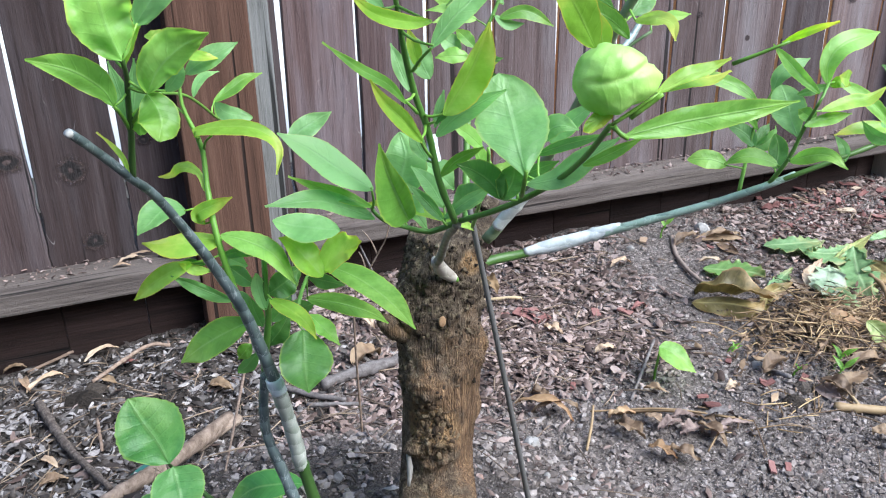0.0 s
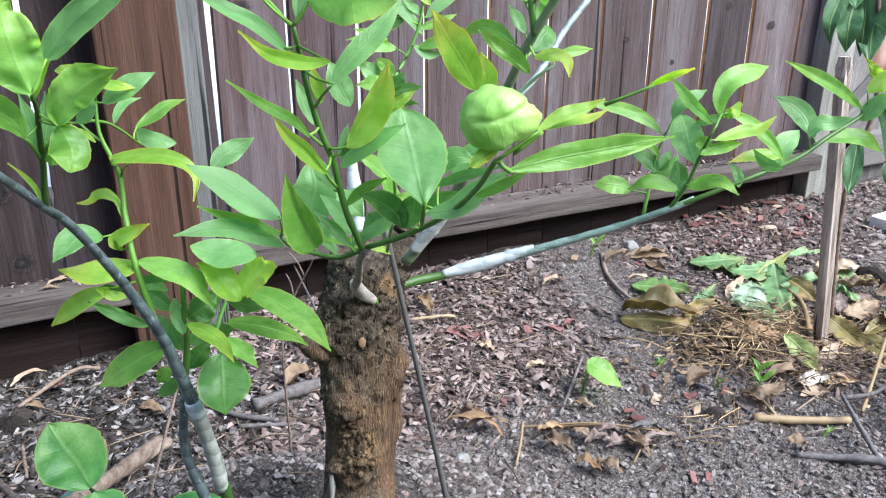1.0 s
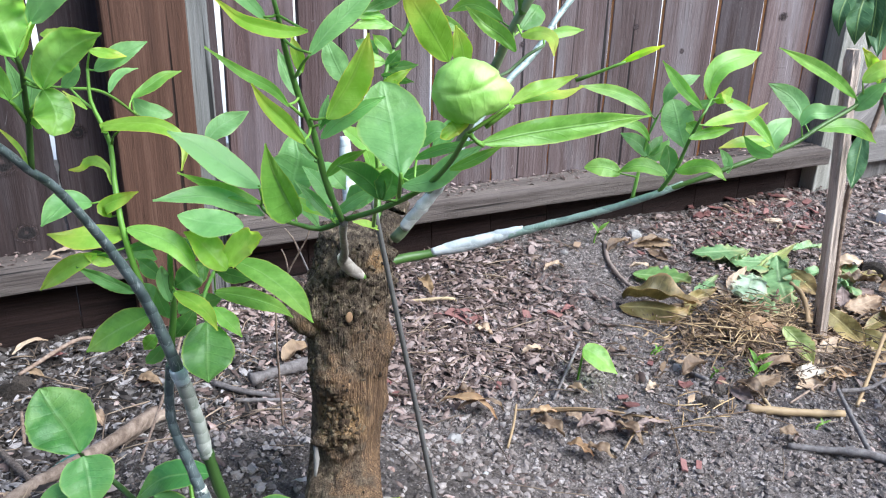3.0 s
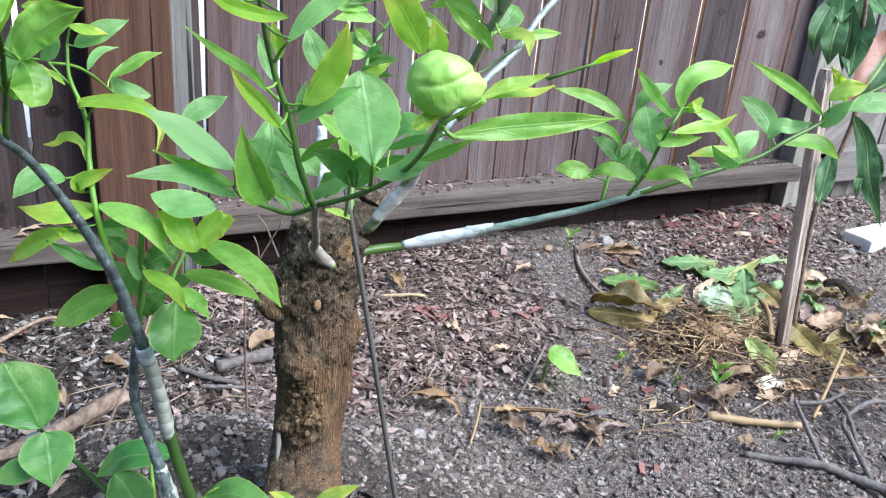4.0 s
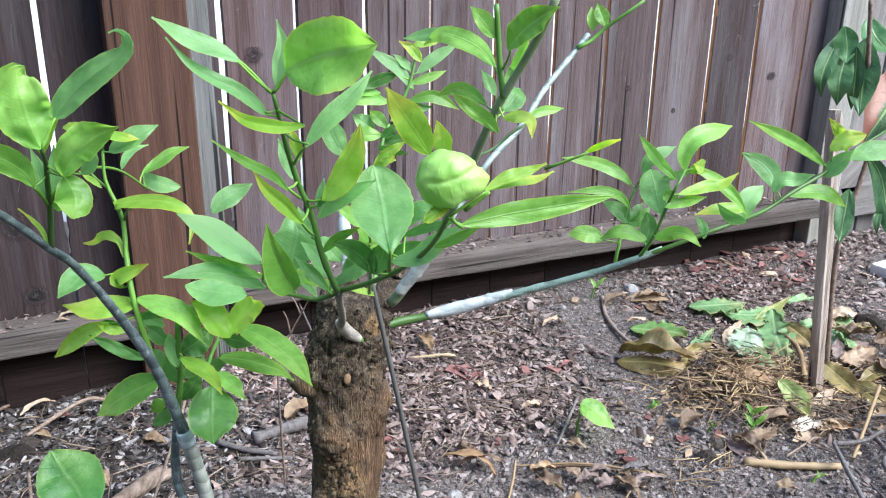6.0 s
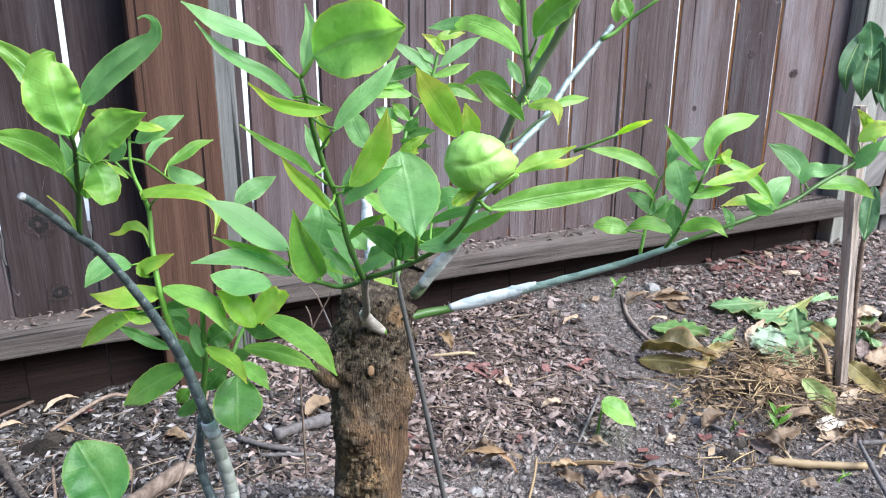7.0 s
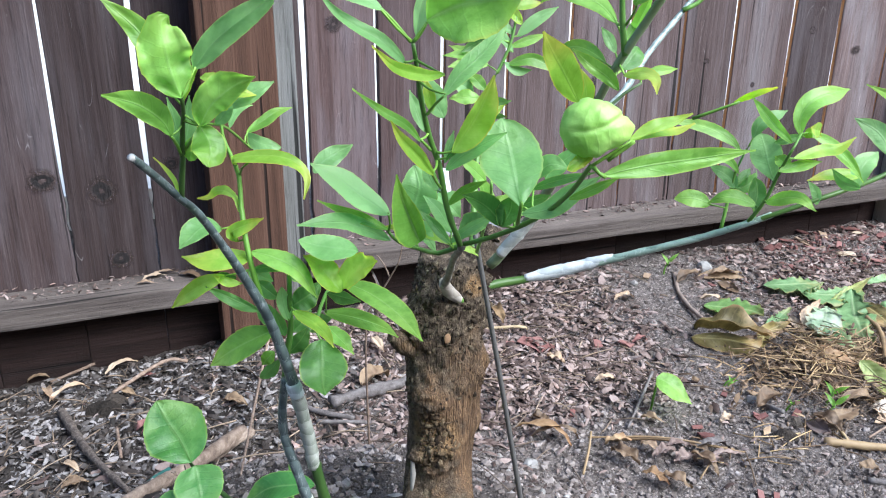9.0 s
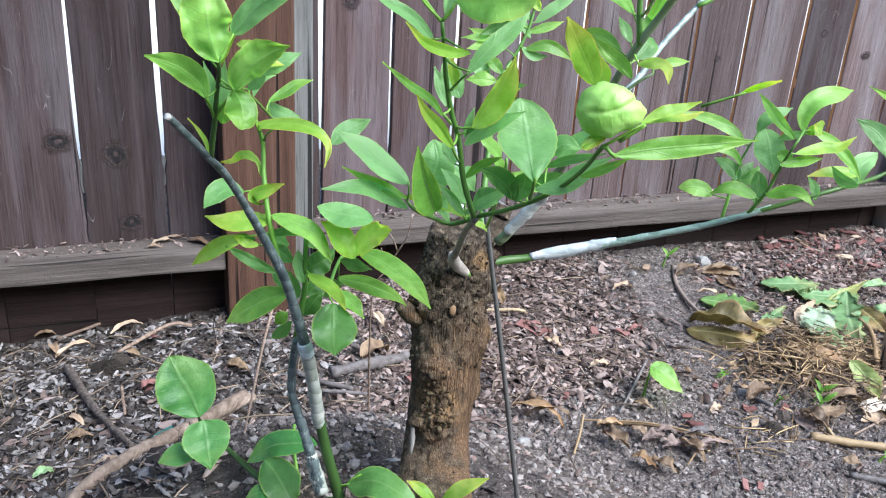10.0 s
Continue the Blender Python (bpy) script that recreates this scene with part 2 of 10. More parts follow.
RED_CHIP = plain("red_mulch", ((0.2, (0.1, 0.04, 0.036)), (0.6, (0.2, 0.085, 0.075)), (0.9, (0.28, 0.15, 0.135))), 120, 0.8, 0.5, 0.002)
RED_BITS = plain("red_mulch_bits", ((0.2, (0.07, 0.03, 0.027)), (0.6, (0.17, 0.075, 0.066)), (0.9, (0.26, 0.15, 0.135))), 120, 0.85, 0.5, 0.002, island=True)
DARK_STICK = plain("dark_stick", ((0.3, (0.03, 0.023, 0.019)), (0.5, (0.085, 0.066, 0.056)), (0.68, (0.18, 0.15, 0.13))), 160, 0.9, 0.8, 0.004, grain=0.85)
GREY_STICK = plain("grey_stick", ((0.3, (0.050, 0.042, 0.040)), (0.5, (0.120, 0.105, 0.102)), (0.68, (0.190, 0.176, 0.172))), 130, 0.85, 0.5, 0.002, grain=0.85)
BROWN_STICK = plain("brown_stick", ((0.3, (0.09, 0.06, 0.042)), (0.5, (0.2, 0.14, 0.105)), (0.68, (0.3, 0.23, 0.18))), 110, 0.85, 0.6, 0.003, grain=0.85)
TAN_STICK = plain("tan_stick", ((0.3, (0.120, 0.084, 0.062)), (0.5, (0.248, 0.187, 0.145)), (0.68, (0.368, 0.298, 0.240))), 150, 0.85, 0.7, 0.003, stretch=(0.5, 0.35, 1), grain=0.85)
STONE = plain("pale_stone", ((0.2, (0.16, 0.145, 0.135)), (0.6, (0.28, 0.265, 0.25)), (0.9, (0.42, 0.41, 0.395))), 90, 0.9, 0.6, 0.003)
WHITE_BLOCK = plain("white_concrete", ((0.2, (0.6, 0.58, 0.56)), (0.6, (0.74, 0.73, 0.72)), (0.9, (0.8, 0.8, 0.8))), 40, 0.85, 0.3, 0.002)
GAP_BACKING = plain("pale_gap_backing", ((0.2, (0.6, 0.57, 0.52)), (0.6, (0.72, 0.7, 0.66)), (0.9, (0.8, 0.78, 0.75))), 6, 0.9, 0.2, 0.003)
TEAL = plain("teal_plastic", ((0.2, (0.02, 0.08, 0.07)), (0.6, (0.04, 0.14, 0.12)), (0.9, (0.09, 0.24, 0.2))), 60, 0.4, 0.1, 0.001)


CALLUS, TORN_TOP = (0.313, 0.556, 0.327), (0.357, 0.578, 0.457)


def bark():
    """Warm brown bark with fine dark upright fissures, crusted grey towards the old graft and the top, shade painted on
    its left side.
    """
    m, t, b = material("bark")
    v = coords(t, (1, 1, 0.055))
    g = noise_at(t, v, 640, 5, 0.65)
    fissure = maths(t, "ABSOLUTE", maths(t, "SUBTRACT", noise_at(t, v, 520, 3, 0.5), 0.5))
    lump = noise_at(t, coords(t), 36, 6, 0.65)
    crust = noise_at(t, coords(t), 150, 7, 0.75)
    c = ramp(t, g, (0.28, (0.07, 0.042, 0.025)), (0.5, (0.15, 0.09, 0.052)), (0.72, (0.33, 0.212, 0.112)))
    c = mixed(t, ramp(t, fissure, (0.004, (0.8, 0.8, 0.8)), (0.03, (0, 0, 0))), c, (0.022, 0.014, 0.009))
    c = mixed(t, ramp(t, lump, (0.24, (0.85, 0.85, 0.85)), (0.4, (0, 0, 0))), c, (0.15, 0.088, 0.042))
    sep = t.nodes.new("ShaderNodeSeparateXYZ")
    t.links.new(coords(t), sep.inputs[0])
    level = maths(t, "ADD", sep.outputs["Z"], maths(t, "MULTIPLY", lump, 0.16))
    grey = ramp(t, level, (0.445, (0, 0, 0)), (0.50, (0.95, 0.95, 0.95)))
    # left flank takes the dark crust colours too, as painted shade
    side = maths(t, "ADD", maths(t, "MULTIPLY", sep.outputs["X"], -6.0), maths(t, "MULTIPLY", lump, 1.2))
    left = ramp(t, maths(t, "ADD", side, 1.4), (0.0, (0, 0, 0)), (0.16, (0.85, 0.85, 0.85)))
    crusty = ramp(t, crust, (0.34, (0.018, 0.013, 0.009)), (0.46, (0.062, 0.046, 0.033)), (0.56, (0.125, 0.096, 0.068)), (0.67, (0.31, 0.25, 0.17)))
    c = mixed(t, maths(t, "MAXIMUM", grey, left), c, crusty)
    # dark rings of the collar round the side stub
    collar = t.nodes.new("ShaderNodeVectorMath")
    collar.operation = "DISTANCE"
    collar.inputs[1].default_value = (0.318, 0.573, 0.402)
    t.links.new(coords(t), collar.inputs[0])
    rings = maths(t, "ADD", collar.outputs["Value"], maths(t, "MULTIPLY", lump, 0.008))
    c = mixed(t, ramp(t, rings, (0.004, (0.8, 0.8, 0.8)), (0.007, (0.3, 0.3, 0.3)), (0.010, (0.85, 0.85, 0.85)), (0.014, (0.35, 0.35, 0.35)), (0.022, (0, 0, 0))), c, (0.022, 0.015, 0.011))
    # bare ochre wood round the old callus and under the torn top
    for place, reach in ((CALLUS, 0.030), (TORN_TOP, 0.013)):
        gap = t.nodes.new("ShaderNodeVectorMath")
        gap.operation = "DISTANCE"
        gap.inputs[1].default_value = place
        t.links.new(coords(t), gap.inputs[0])
        near = maths(t, "ADD", maths(t, "DIVIDE", gap.outputs["Value"], reach * 2), maths(t, "MULTIPLY", lump, 0.55))
        c = mixed(t, ramp(t, near, (0.5, (0.9, 0.9, 0.9)), (0.72, (0, 0, 0))), c, ramp(t, crust, (0.32, (0.05, 0.028, 0.014)), (0.5, (0.22, 0.13, 0.06)), (0.68, (0.38, 0.26, 0.14))))
    t.links.new(c, b.inputs["Base Color"])
    b.inputs["Roughness"].default_value = 0.9
    b.inputs["Specular IOR Level"].default_value = 0.25
    h = maths(t, "ADD", maths(t, "MULTIPLY", fissure, 4.0), maths(t, "ADD", maths(t, "MULTIPLY", crust, 0.6), maths(t, "MULTIPLY", g, 0.5)))
    bump(t, b, h, 0.8, 0.0024)
    return m


BARK = bark()
CRUST = plain("bark_crust", ((0.15, (0.011, 0.008, 0.006)), (0.45, (0.043, 0.031, 0.022)), (0.68, (0.101, 0.075, 0.048)), (0.9, (0.213, 0.178, 0.127))), 220, 0.95, 0.6, 0.001, 0.2, island=True)
OCHRE = plain("callus_wood", ((0.25, (0.019, 0.013, 0.009)), (0.42, (0.062, 0.040, 0.024)), (0.58, (0.112, 0.078, 0.046)), (0.75, (0.202, 0.160, 0.105))), 260, 0.9, 0.9, 0.002, 0.2, island=True, grain=0.7)
SEALED = plain("sealed_cut", ((0.2, (0.07, 0.075, 0.085)), (0.6, (0.15, 0.16, 0.18)), (0.9, (0.22, 0.23, 0.26))), 90, 0.6)
SCAR = plain("pruning_scar", ((0.2, (0.2, 0.115, 0.06)), (0.6, (0.32, 0.2, 0.115)), (0.9, (0.4, 0.28, 0.17))), 150, 0.8)
STEM = plain("green_stem", ((0.2, (0.077, 0.176, 0.031)), (0.6, (0.120, 0.264, 0.043)), (0.9, (0.194, 0.370, 0.069))), 120, 0.45, 0.3, 0.0006, stretch=(1, 1, 0.3))
STEM_DARK = plain("dark_green_stem", ((0.2, (0.029, 0.066, 0.014)), (0.6, (0.053, 0.115, 0.022)), (0.9, (0.102, 0.170, 0.043))), 120, 0.45, 0.35, 0.0008, stretch=(1, 1, 0.3))
STEM_YOUNG = plain("young_green_stem", ((0.2, (0.11, 0.24, 0.03)), (0.6, (0.16, 0.33, 0.045)), (0.9, (0.22, 0.4, 0.06))), 120, 0.45, 0.2, 0.0005)
STEM_WOODY = plain("woody_green_stem", ((0.2, (0.056, 0.094, 0.037)), (0.55, (0.112, 0.175, 0.075)), (0.9, (0.237, 0.288, 0.163))), 160, 0.6, 0.4, 0.0008)
STEM_GREY = plain("grey_scion_bark", ((0.3, (0.16, 0.14, 0.11)), (0.55, (0.3, 0.275, 0.23)), (0.7, (0.45, 0.42, 0.37))), 160, 0.75, 0.5, 0.001, grain=0.85)


def film(name, low, high, gloss):
    """Stretched grafting film wound round a stem: slanting turns across it, creased along it, half glossy."""
    m, t, b = material(name)
    v = coords(t, (1, 1, 1), 3)
    n = noise_at(t, v, 85, 4, 0.55)
    crease = maths(t, "ABSOLUTE", maths(t, "SUBTRACT", noise_at(t, coords(t, (1, 1, 0.25), 3), 200, 2, 0.4), 0.5))
    w = node(t, "ShaderNodeTexWave", Scale=26.0, Distortion=3.5, Detail=3.0)
    w.bands_direction, w.wave_profile = "Z", "SAW"
    w.inputs["Detail Scale"].default_value = 2.5
    t.links.new(coords(t, (1, 1, 1), 3), w.inputs["Vector"])
    f = maths(t, "ADD", maths(t, "MULTIPLY", n, 0.72), maths(t, "MULTIPLY", w.outputs["Fac"], 0.28))
    c = ramp(t, f, (0.28, low), (0.72, high))
    # highlights along the creases, painted into the base colour
    glint = tuple(0.5 + 0.5 * k for k in high)
    c = mixed(t, ramp(t, crease, (0.0, (0.35, 0.35, 0.35)), (0.014, (0, 0, 0))), c, glint)
    t.links.new(c, b.inputs["Base Color"])
    t.links.new(ramp(t, n, (0.35, (gloss * 0.8,) * 3), (0.65, (gloss * 1.4,) * 3)), b.inputs["Roughness"])
    b.inputs["Coat Weight"].default_value = 0.12
    b.inputs["Coat Roughness"].default_value = 0.18
    h = maths(t, "ADD", maths(t, "MULTIPLY", w.outputs["Fac"], 0.7), maths(t, "ADD", maths(t, "MULTIPLY", n, 0.8), maths(t, "MULTIPLY", crease, 0.7)))
    bump(t, b, h, 0.7, 0.0013)
    return m


FILM_WHITE = film("white_grafting_film", (0.36, 0.4, 0.41), (0.72, 0.75, 0.76), 0.4)
FILM_PALE = film("pale_grey_film", (0.32, 0.34, 0.32), (0.64, 0.65, 0.62), 0.4)
FILM_BEIGE = film("beige_grafting_film", (0.3, 0.26, 0.22), (0.55, 0.5, 0.44), 0.5)
FILM_CLEAR = film("clear_grafting_film", (0.185, 0.213, 0.171), (0.460, 0.472, 0.426), 0.35)
FILM_BLUE = film("blue_grey_film", (0.13, 0.18, 0.165), (0.38, 0.46, 0.44), 0.42)
FILM_MIST = film("misty_grafting_film", (0.172, 0.246, 0.201), (0.406, 0.528, 0.445), 0.42)
FILM_DARK = film("dark_film_on_bark", (0.03, 0.045, 0.048), (0.13, 0.165, 0.165), 0.35)
ROD = plain("dark_rod", ((0.2, (0.03, 0.028, 0.028)), (0.6, (0.065, 0.062, 0.06)), (0.9, (0.11, 0.105, 0.1))), 200, 0.6, 0.4, 0.0008)


def leaf_material(name, deep, green, sun_side, yellow, yellow_amount, vein, gloss=0.4, through_light=0.52, veining=0.6, scorched=False):
    """A leaf blade: pale midrib and side veins, mottling, paler rim, yellowed tip, light passing through."""
    m, t, b = material(name)
    uv = t.nodes.new("ShaderNodeUVMap")
    sep = t.nodes.new("ShaderNodeSeparateXYZ")
    t.links.new(uv.outputs["UV"], sep.inputs[0])
    along, across = sep.outputs["X"], sep.outputs["Y"]
    side = maths(t, "ABSOLUTE", maths(t, "SUBTRACT", across, 0.5))
    v = coords(t, (1, 1, 1), 17)
    n1 = noise_at(t, v, 38, 4, 0.6)
    n2 = noise_at(t, v, 190, 4, 0.6)
    info = t.nodes.new("ShaderNodeObjectInfo")
    f = maths(t, "ADD", maths(t, "MULTIPLY", n1, 0.7), maths(t, "MULTIPLY", info.outputs["Random"], 0.26))
    c = ramp(t, f, (0.3, deep), (0.48, green), (0.6, sun_side))
    # side veins run forward from the midrib
    d = maths(t, "SUBTRACT", maths(t, "MULTIPLY", along, 8.0), maths(t, "MULTIPLY", side, 2.4))
    d = maths(t, "ADD", d, maths(t, "MULTIPLY", n1, 1.3))
    ridge = maths(t, "ABSOLUTE", maths(t, "SUBTRACT", maths(t, "FRACT", d), 0.5))
    veins = ramp(t, ridge, (0.0, (1, 1, 1)), (0.11, (0, 0, 0)))
    mid = ramp(t, side, (0.0, (1, 1, 1)), (0.022, (0.55, 0.55, 0.55)), (0.05, (0, 0, 0)))
    between = ramp(t, ridge, (0.1, (0, 0, 0)), (0.5, (1, 1, 1)))
    c = mixed(t, maths(t, "MULTIPLY", between, 0.17 * veining), c, sun_side)
    c = mixed(t, maths(t, "MULTIPLY", veins, 0.09 * veining), c, vein)
    c = mixed(t, maths(t, "MULTIPLY", mid, 0.5 * veining), c, vein)
    rim = ramp(t, side, (0.45, (0, 0, 0)), (0.5, (0.75, 0.75, 0.75)))
    c = mixed(t, rim, c, yellow)
    tip = maths(t, "ADD", maths(t, "MULTIPLY", along, 0.55), maths(t, "MULTIPLY", n1, 0.75))
    c = mixed(t, maths(t, "MULTIPLY", ramp(t, tip, (0.66, (0, 0, 0)), (0.98, (1, 1, 1))), yellow_amount), c, yellow)
    c = mixed(t, ramp(t, n2, (0.7, (0, 0, 0)), (0.8, (0.25, 0.25, 0.25))), c, deep)
    if scorched:
        burn = maths(t, "ADD", across, maths(t, "MULTIPLY", maths(t, "SUBTRACT", n1, 0.5), 0.5))
        c = mixed(t, ramp(t, burn, (0.56, (0, 0, 0)), (0.62, (1, 1, 1))), c, yellow)
    t.links.new(c, b.inputs["Base Color"])
    b.inputs["Roughness"].default_value = gloss
    b.inputs["Specular IOR Level"].default_value = 0.5
    h = maths(t, "ADD", maths(t, "MULTIPLY", n2, 0.25), maths(t, "MULTIPLY", maths(t, "ADD", maths(t, "MULTIPLY", veins, 0.3), mid), -0.35 * veining))
    bp = bump(t, b, maths(t, "ADD", h, maths(t, "MULTIPLY", n1, 1.3)), 0.6, 0.0017)
    tr = t.nodes.new("ShaderNodeBsdfTranslucent")
    bright = t.nodes.new("ShaderNodeHueSaturation")
    bright.inputs["Value"].default_value, bright.inputs["Saturation"].default_value = 1.6, 1.1
    t.links.new(c, bright.inputs["Color"])
    t.links.new(bright.outputs["Color"], tr.inputs["Color"])
    t.links.new(bp.outputs["Normal"], tr.inputs["Normal"])
    mix = t.nodes.new("ShaderNodeMixShader")
    mix.inputs["Fac"].default_value = through_light
    t.links.new(b.outputs["BSDF"], mix.inputs[1])
    t.links.new(tr.outputs["BSDF"], mix.inputs[2])
    t.links.new(mix.outputs["Shader"], t.nodes["Material Output"].inputs["Surface"])
    return m


LEAF = {
    "g": leaf_material("citrus_leaf", (0.123, 0.279, 0.042), (0.193, 0.414, 0.071), (0.303, 0.559, 0.126), (0.443, 0.536, 0.099), 0.28, (0.385, 0.581, 0.226)),
    "y": leaf_material("young_citrus_leaf", (0.193, 0.369, 0.038), (0.294, 0.509, 0.074), (0.430, 0.629, 0.136), (0.633, 0.499, 0.087), 0.5, (0.475, 0.618, 0.198), 0.42, 0.55, 0.3),
    "d": leaf_material("dark_citrus_leaf", (0.067, 0.176, 0.040), (0.099, 0.247, 0.061), (0.152, 0.341, 0.094), (0.328, 0.447, 0.092), 0.12, (0.304, 0.470, 0.172)),
    # p: sky sheen of upward-facing leaves painted in as a paler, bluer green
    "p": leaf_material("sky_sheen_citrus_leaf", (0.144, 0.319, 0.099), (0.212, 0.430, 0.146), (0.307, 0.551, 0.218), (0.366, 0.501, 0.146), 0.15, (0.318, 0.519, 0.250), 0.42),
    "b": leaf_material("puckered_citrus_leaf", (0.176, 0.374, 0.055), (0.264, 0.495, 0.094), (0.374, 0.616, 0.165), (0.506, 0.495, 0.077), 0.25, (0.550, 0.726, 0.264), 0.45, 0.25, 0.5),
    "s": leaf_material("broad_sprout_leaf", (0.052, 0.188, 0.042), (0.082, 0.262, 0.060), (0.140, 0.345, 0.088), (0.300, 0.470, 0.110), 0.5, (0.250, 0.440, 0.160), 0.36, 0.35, 1.0),
    "m": leaf_material("mango_leaf", (0.026, 0.078, 0.025), (0.042, 0.115, 0.036), (0.075, 0.175, 0.06), (0.1, 0.19, 0.06), 0.3, (0.3, 0.42, 0.12), 0.5, 0.08, 1.6),
    "h": leaf_material("pale_mango_leaf", (0.07, 0.19, 0.06), (0.11, 0.26, 0.09), (0.17, 0.34, 0.13), (0.2, 0.34, 0.12), 0.2, (0.34, 0.48, 0.2), 0.42, 0.15, 1.6),
    "n": leaf_material("scorched_mango_leaf", (0.026, 0.078, 0.025), (0.042, 0.115, 0.036), (0.075, 0.175, 0.06), (0.23, 0.085, 0.05), 0.1, (0.3, 0.42, 0.12), 0.5, 0.08, 1.6, True),
}
LIMP_GREEN = leaf_material("wilted_green_leaf", (0.092, 0.184, 0.069), (0.155, 0.282, 0.115), (0.265, 0.402, 0.196), (0.368, 0.299, 0.127), 0.6, (0.345, 0.483, 0.253), 0.5, 0.15, 1.6)
OLIVE_DRY = leaf_material("olive_dying_leaf", (0.081, 0.063, 0.021), (0.176, 0.139, 0.045), (0.297, 0.250, 0.092), (0.446, 0.270, 0.128), 0.6, (0.405, 0.338, 0.142), 0.5, 0.12, 1.6)
LIMP_BRIGHT = leaf_material("torn_green_leaf", (0.12, 0.24, 0.06), (0.2, 0.36, 0.1), (0.3, 0.46, 0.16), (0.36, 0.2, 0.1), 0.5, (0.34, 0.48, 0.22), 0.5, 0.2, 1.4)
LIMP_PALE = leaf_material("pale_wilted_leaf", (0.16, 0.26, 0.14), (0.27, 0.38, 0.23), (0.4, 0.48, 0.36), (0.42, 0.38, 0.26), 0.6, (0.42, 0.5, 0.34), 0.55, 0.15, 1.4)
LIMP_YELLOW = leaf_material("yellowed_leaf", (0.2, 0.27, 0.07), (0.33, 0.4, 0.13), (0.46, 0.5, 0.22), (0.44, 0.3, 0.12), 0.5, (0.2, 0.26, 0.08), 0.5, 0.2, 2.2)
TAN_LEAF = leaf_material("tan_dry_leaf_blade", (0.2, 0.11, 0.05), (0.36, 0.23, 0.12), (0.5, 0.36, 0.22), (0.3, 0.14, 0.06), 0.6, (0.45, 0.32, 0.18), 0.65, 0.12, 1.4)
CREAM_LEAF = leaf_material("cream_dry_leaf_blade", (0.4, 0.31, 0.22), (0.56, 0.46, 0.35), (0.68, 0.6, 0.5), (0.5, 0.4, 0.25), 0.4, (0.6, 0.5, 0.4), 0.65, 0.12, 1.2)
PALE_LEAF = leaf_material("pale_dry_leaf_blade", (0.225, 0.144, 0.088), (0.388, 0.275, 0.181), (0.525, 0.413, 0.300), (0.300, 0.175, 0.100), 0.5, (0.500, 0.375, 0.250), 0.65, 0.12, 1.4)
BROWN_LEAF = leaf_material("brown_dry_leaf_blade", (0.066, 0.040, 0.024), (0.138, 0.086, 0.050), (0.242, 0.165, 0.099), (0.308, 0.220, 0.132), 0.4, (0.220, 0.154, 0.099), 0.65, 0.1, 1.4)
MAUVE_LEAF = leaf_material("mauve_dry_leaf_blade", (0.094, 0.062, 0.052), (0.174, 0.120, 0.102), (0.290, 0.217, 0.189), (0.290, 0.203, 0.174), 0.3, (0.362, 0.290, 0.261), 0.7, 0.08, 1.2)

# ---- building helpers ----
PLACE = {}


def add(name, mesh, parent=None, at=None, label=""):
    """An object; under a parent it keeps its place in the world."""
    ob = new(name, mesh)
    m = at.copy() if at is not None else Matrix()
    ob.matrix_basis = m
    PLACE[ob] = m
    if parent is not None:
        ob.parent = parent
        ob.matrix_parent_inverse = PLACE[parent].inverted()
    if label:
        ob["label"] = label
    return ob


def thing(name, at, label, category, group="", kind=""):
    return tagged(add(name, None, None, Matrix.Translation(at)), label, category, group, kind)


def mesh_of(name, verts, faces, mat, smooth=True, uvs=None):
    me = bpy.data.meshes.new(name)
    me.from_pydata([tuple(v) for v in verts], [], faces)
    if uvs is not None:
        layer = me.uv_layers.new(name="UVMap")
        for lp in me.loops:
            layer.data[lp.index].uv = uvs[lp.vertex_index]
    me.materials.append(mat)
    me.polygons.foreach_set("use_smooth", [smooth] * len(me.polygons))
    me.update()
    return me


def part(name, bm, mat, parent, label="", smooth=False, at=None):
    me = bpy.data.meshes.new(name)
    bm.to_mesh(me)
    bm.free()
    me.materials.append(mat)
    me.polygons.foreach_set("use_smooth", [smooth] * len(me.polygons))
    return add(name, me, parent, at, label)


def box(x0, x1, y0, y1, z0, z1, edge=0.002, bm=None):
    bm = bm or bmesh.new()
    r = bmesh.ops.create_cube(bm, size=1.0, matrix=Matrix.Translation(((x0 + x1) / 2, (y0 + y1) / 2, (z0 + z1) / 2)) @ Matrix.Diagonal((x1 - x0, y1 - y0, z1 - z0, 1)))
    if edge:
        es = list({e for v in r["verts"] for e in v.link_edges})
        bmesh.ops.bevel(bm, geom=es, offset=edge, segments=2, affect="EDGES", profile=0.6)
    return bm


def smooth_path(points, step=0.006):
    """Catmull-Rom through the points: places evenly along it, with the share of the whole length."""
    p = [Vector(q) for q in points]
    p = [p[0] * 2 - p[1]] + p + [p[-1] * 2 - p[-2]]
    out = []
    for i in range(1, len(p) - 2):
        a, b, c, d = p[i - 1:i + 3]
        n = max(2, int((c - b).length / step))
        for k in range(n):
            s = k / n
            out.append(0.5 * (2 * b + (c - a) * s + (2 * a - 5 * b + 4 * c - d) * s * s + (3 * b - a - 3 * c + d) * s ** 3))
    out.append(p[-2])
    run = [0.0]
    for a, b in zip(out, out[1:]):
        run.append(run[-1] + (b - a).length)
    return out, [r / run[-1] for r in run]


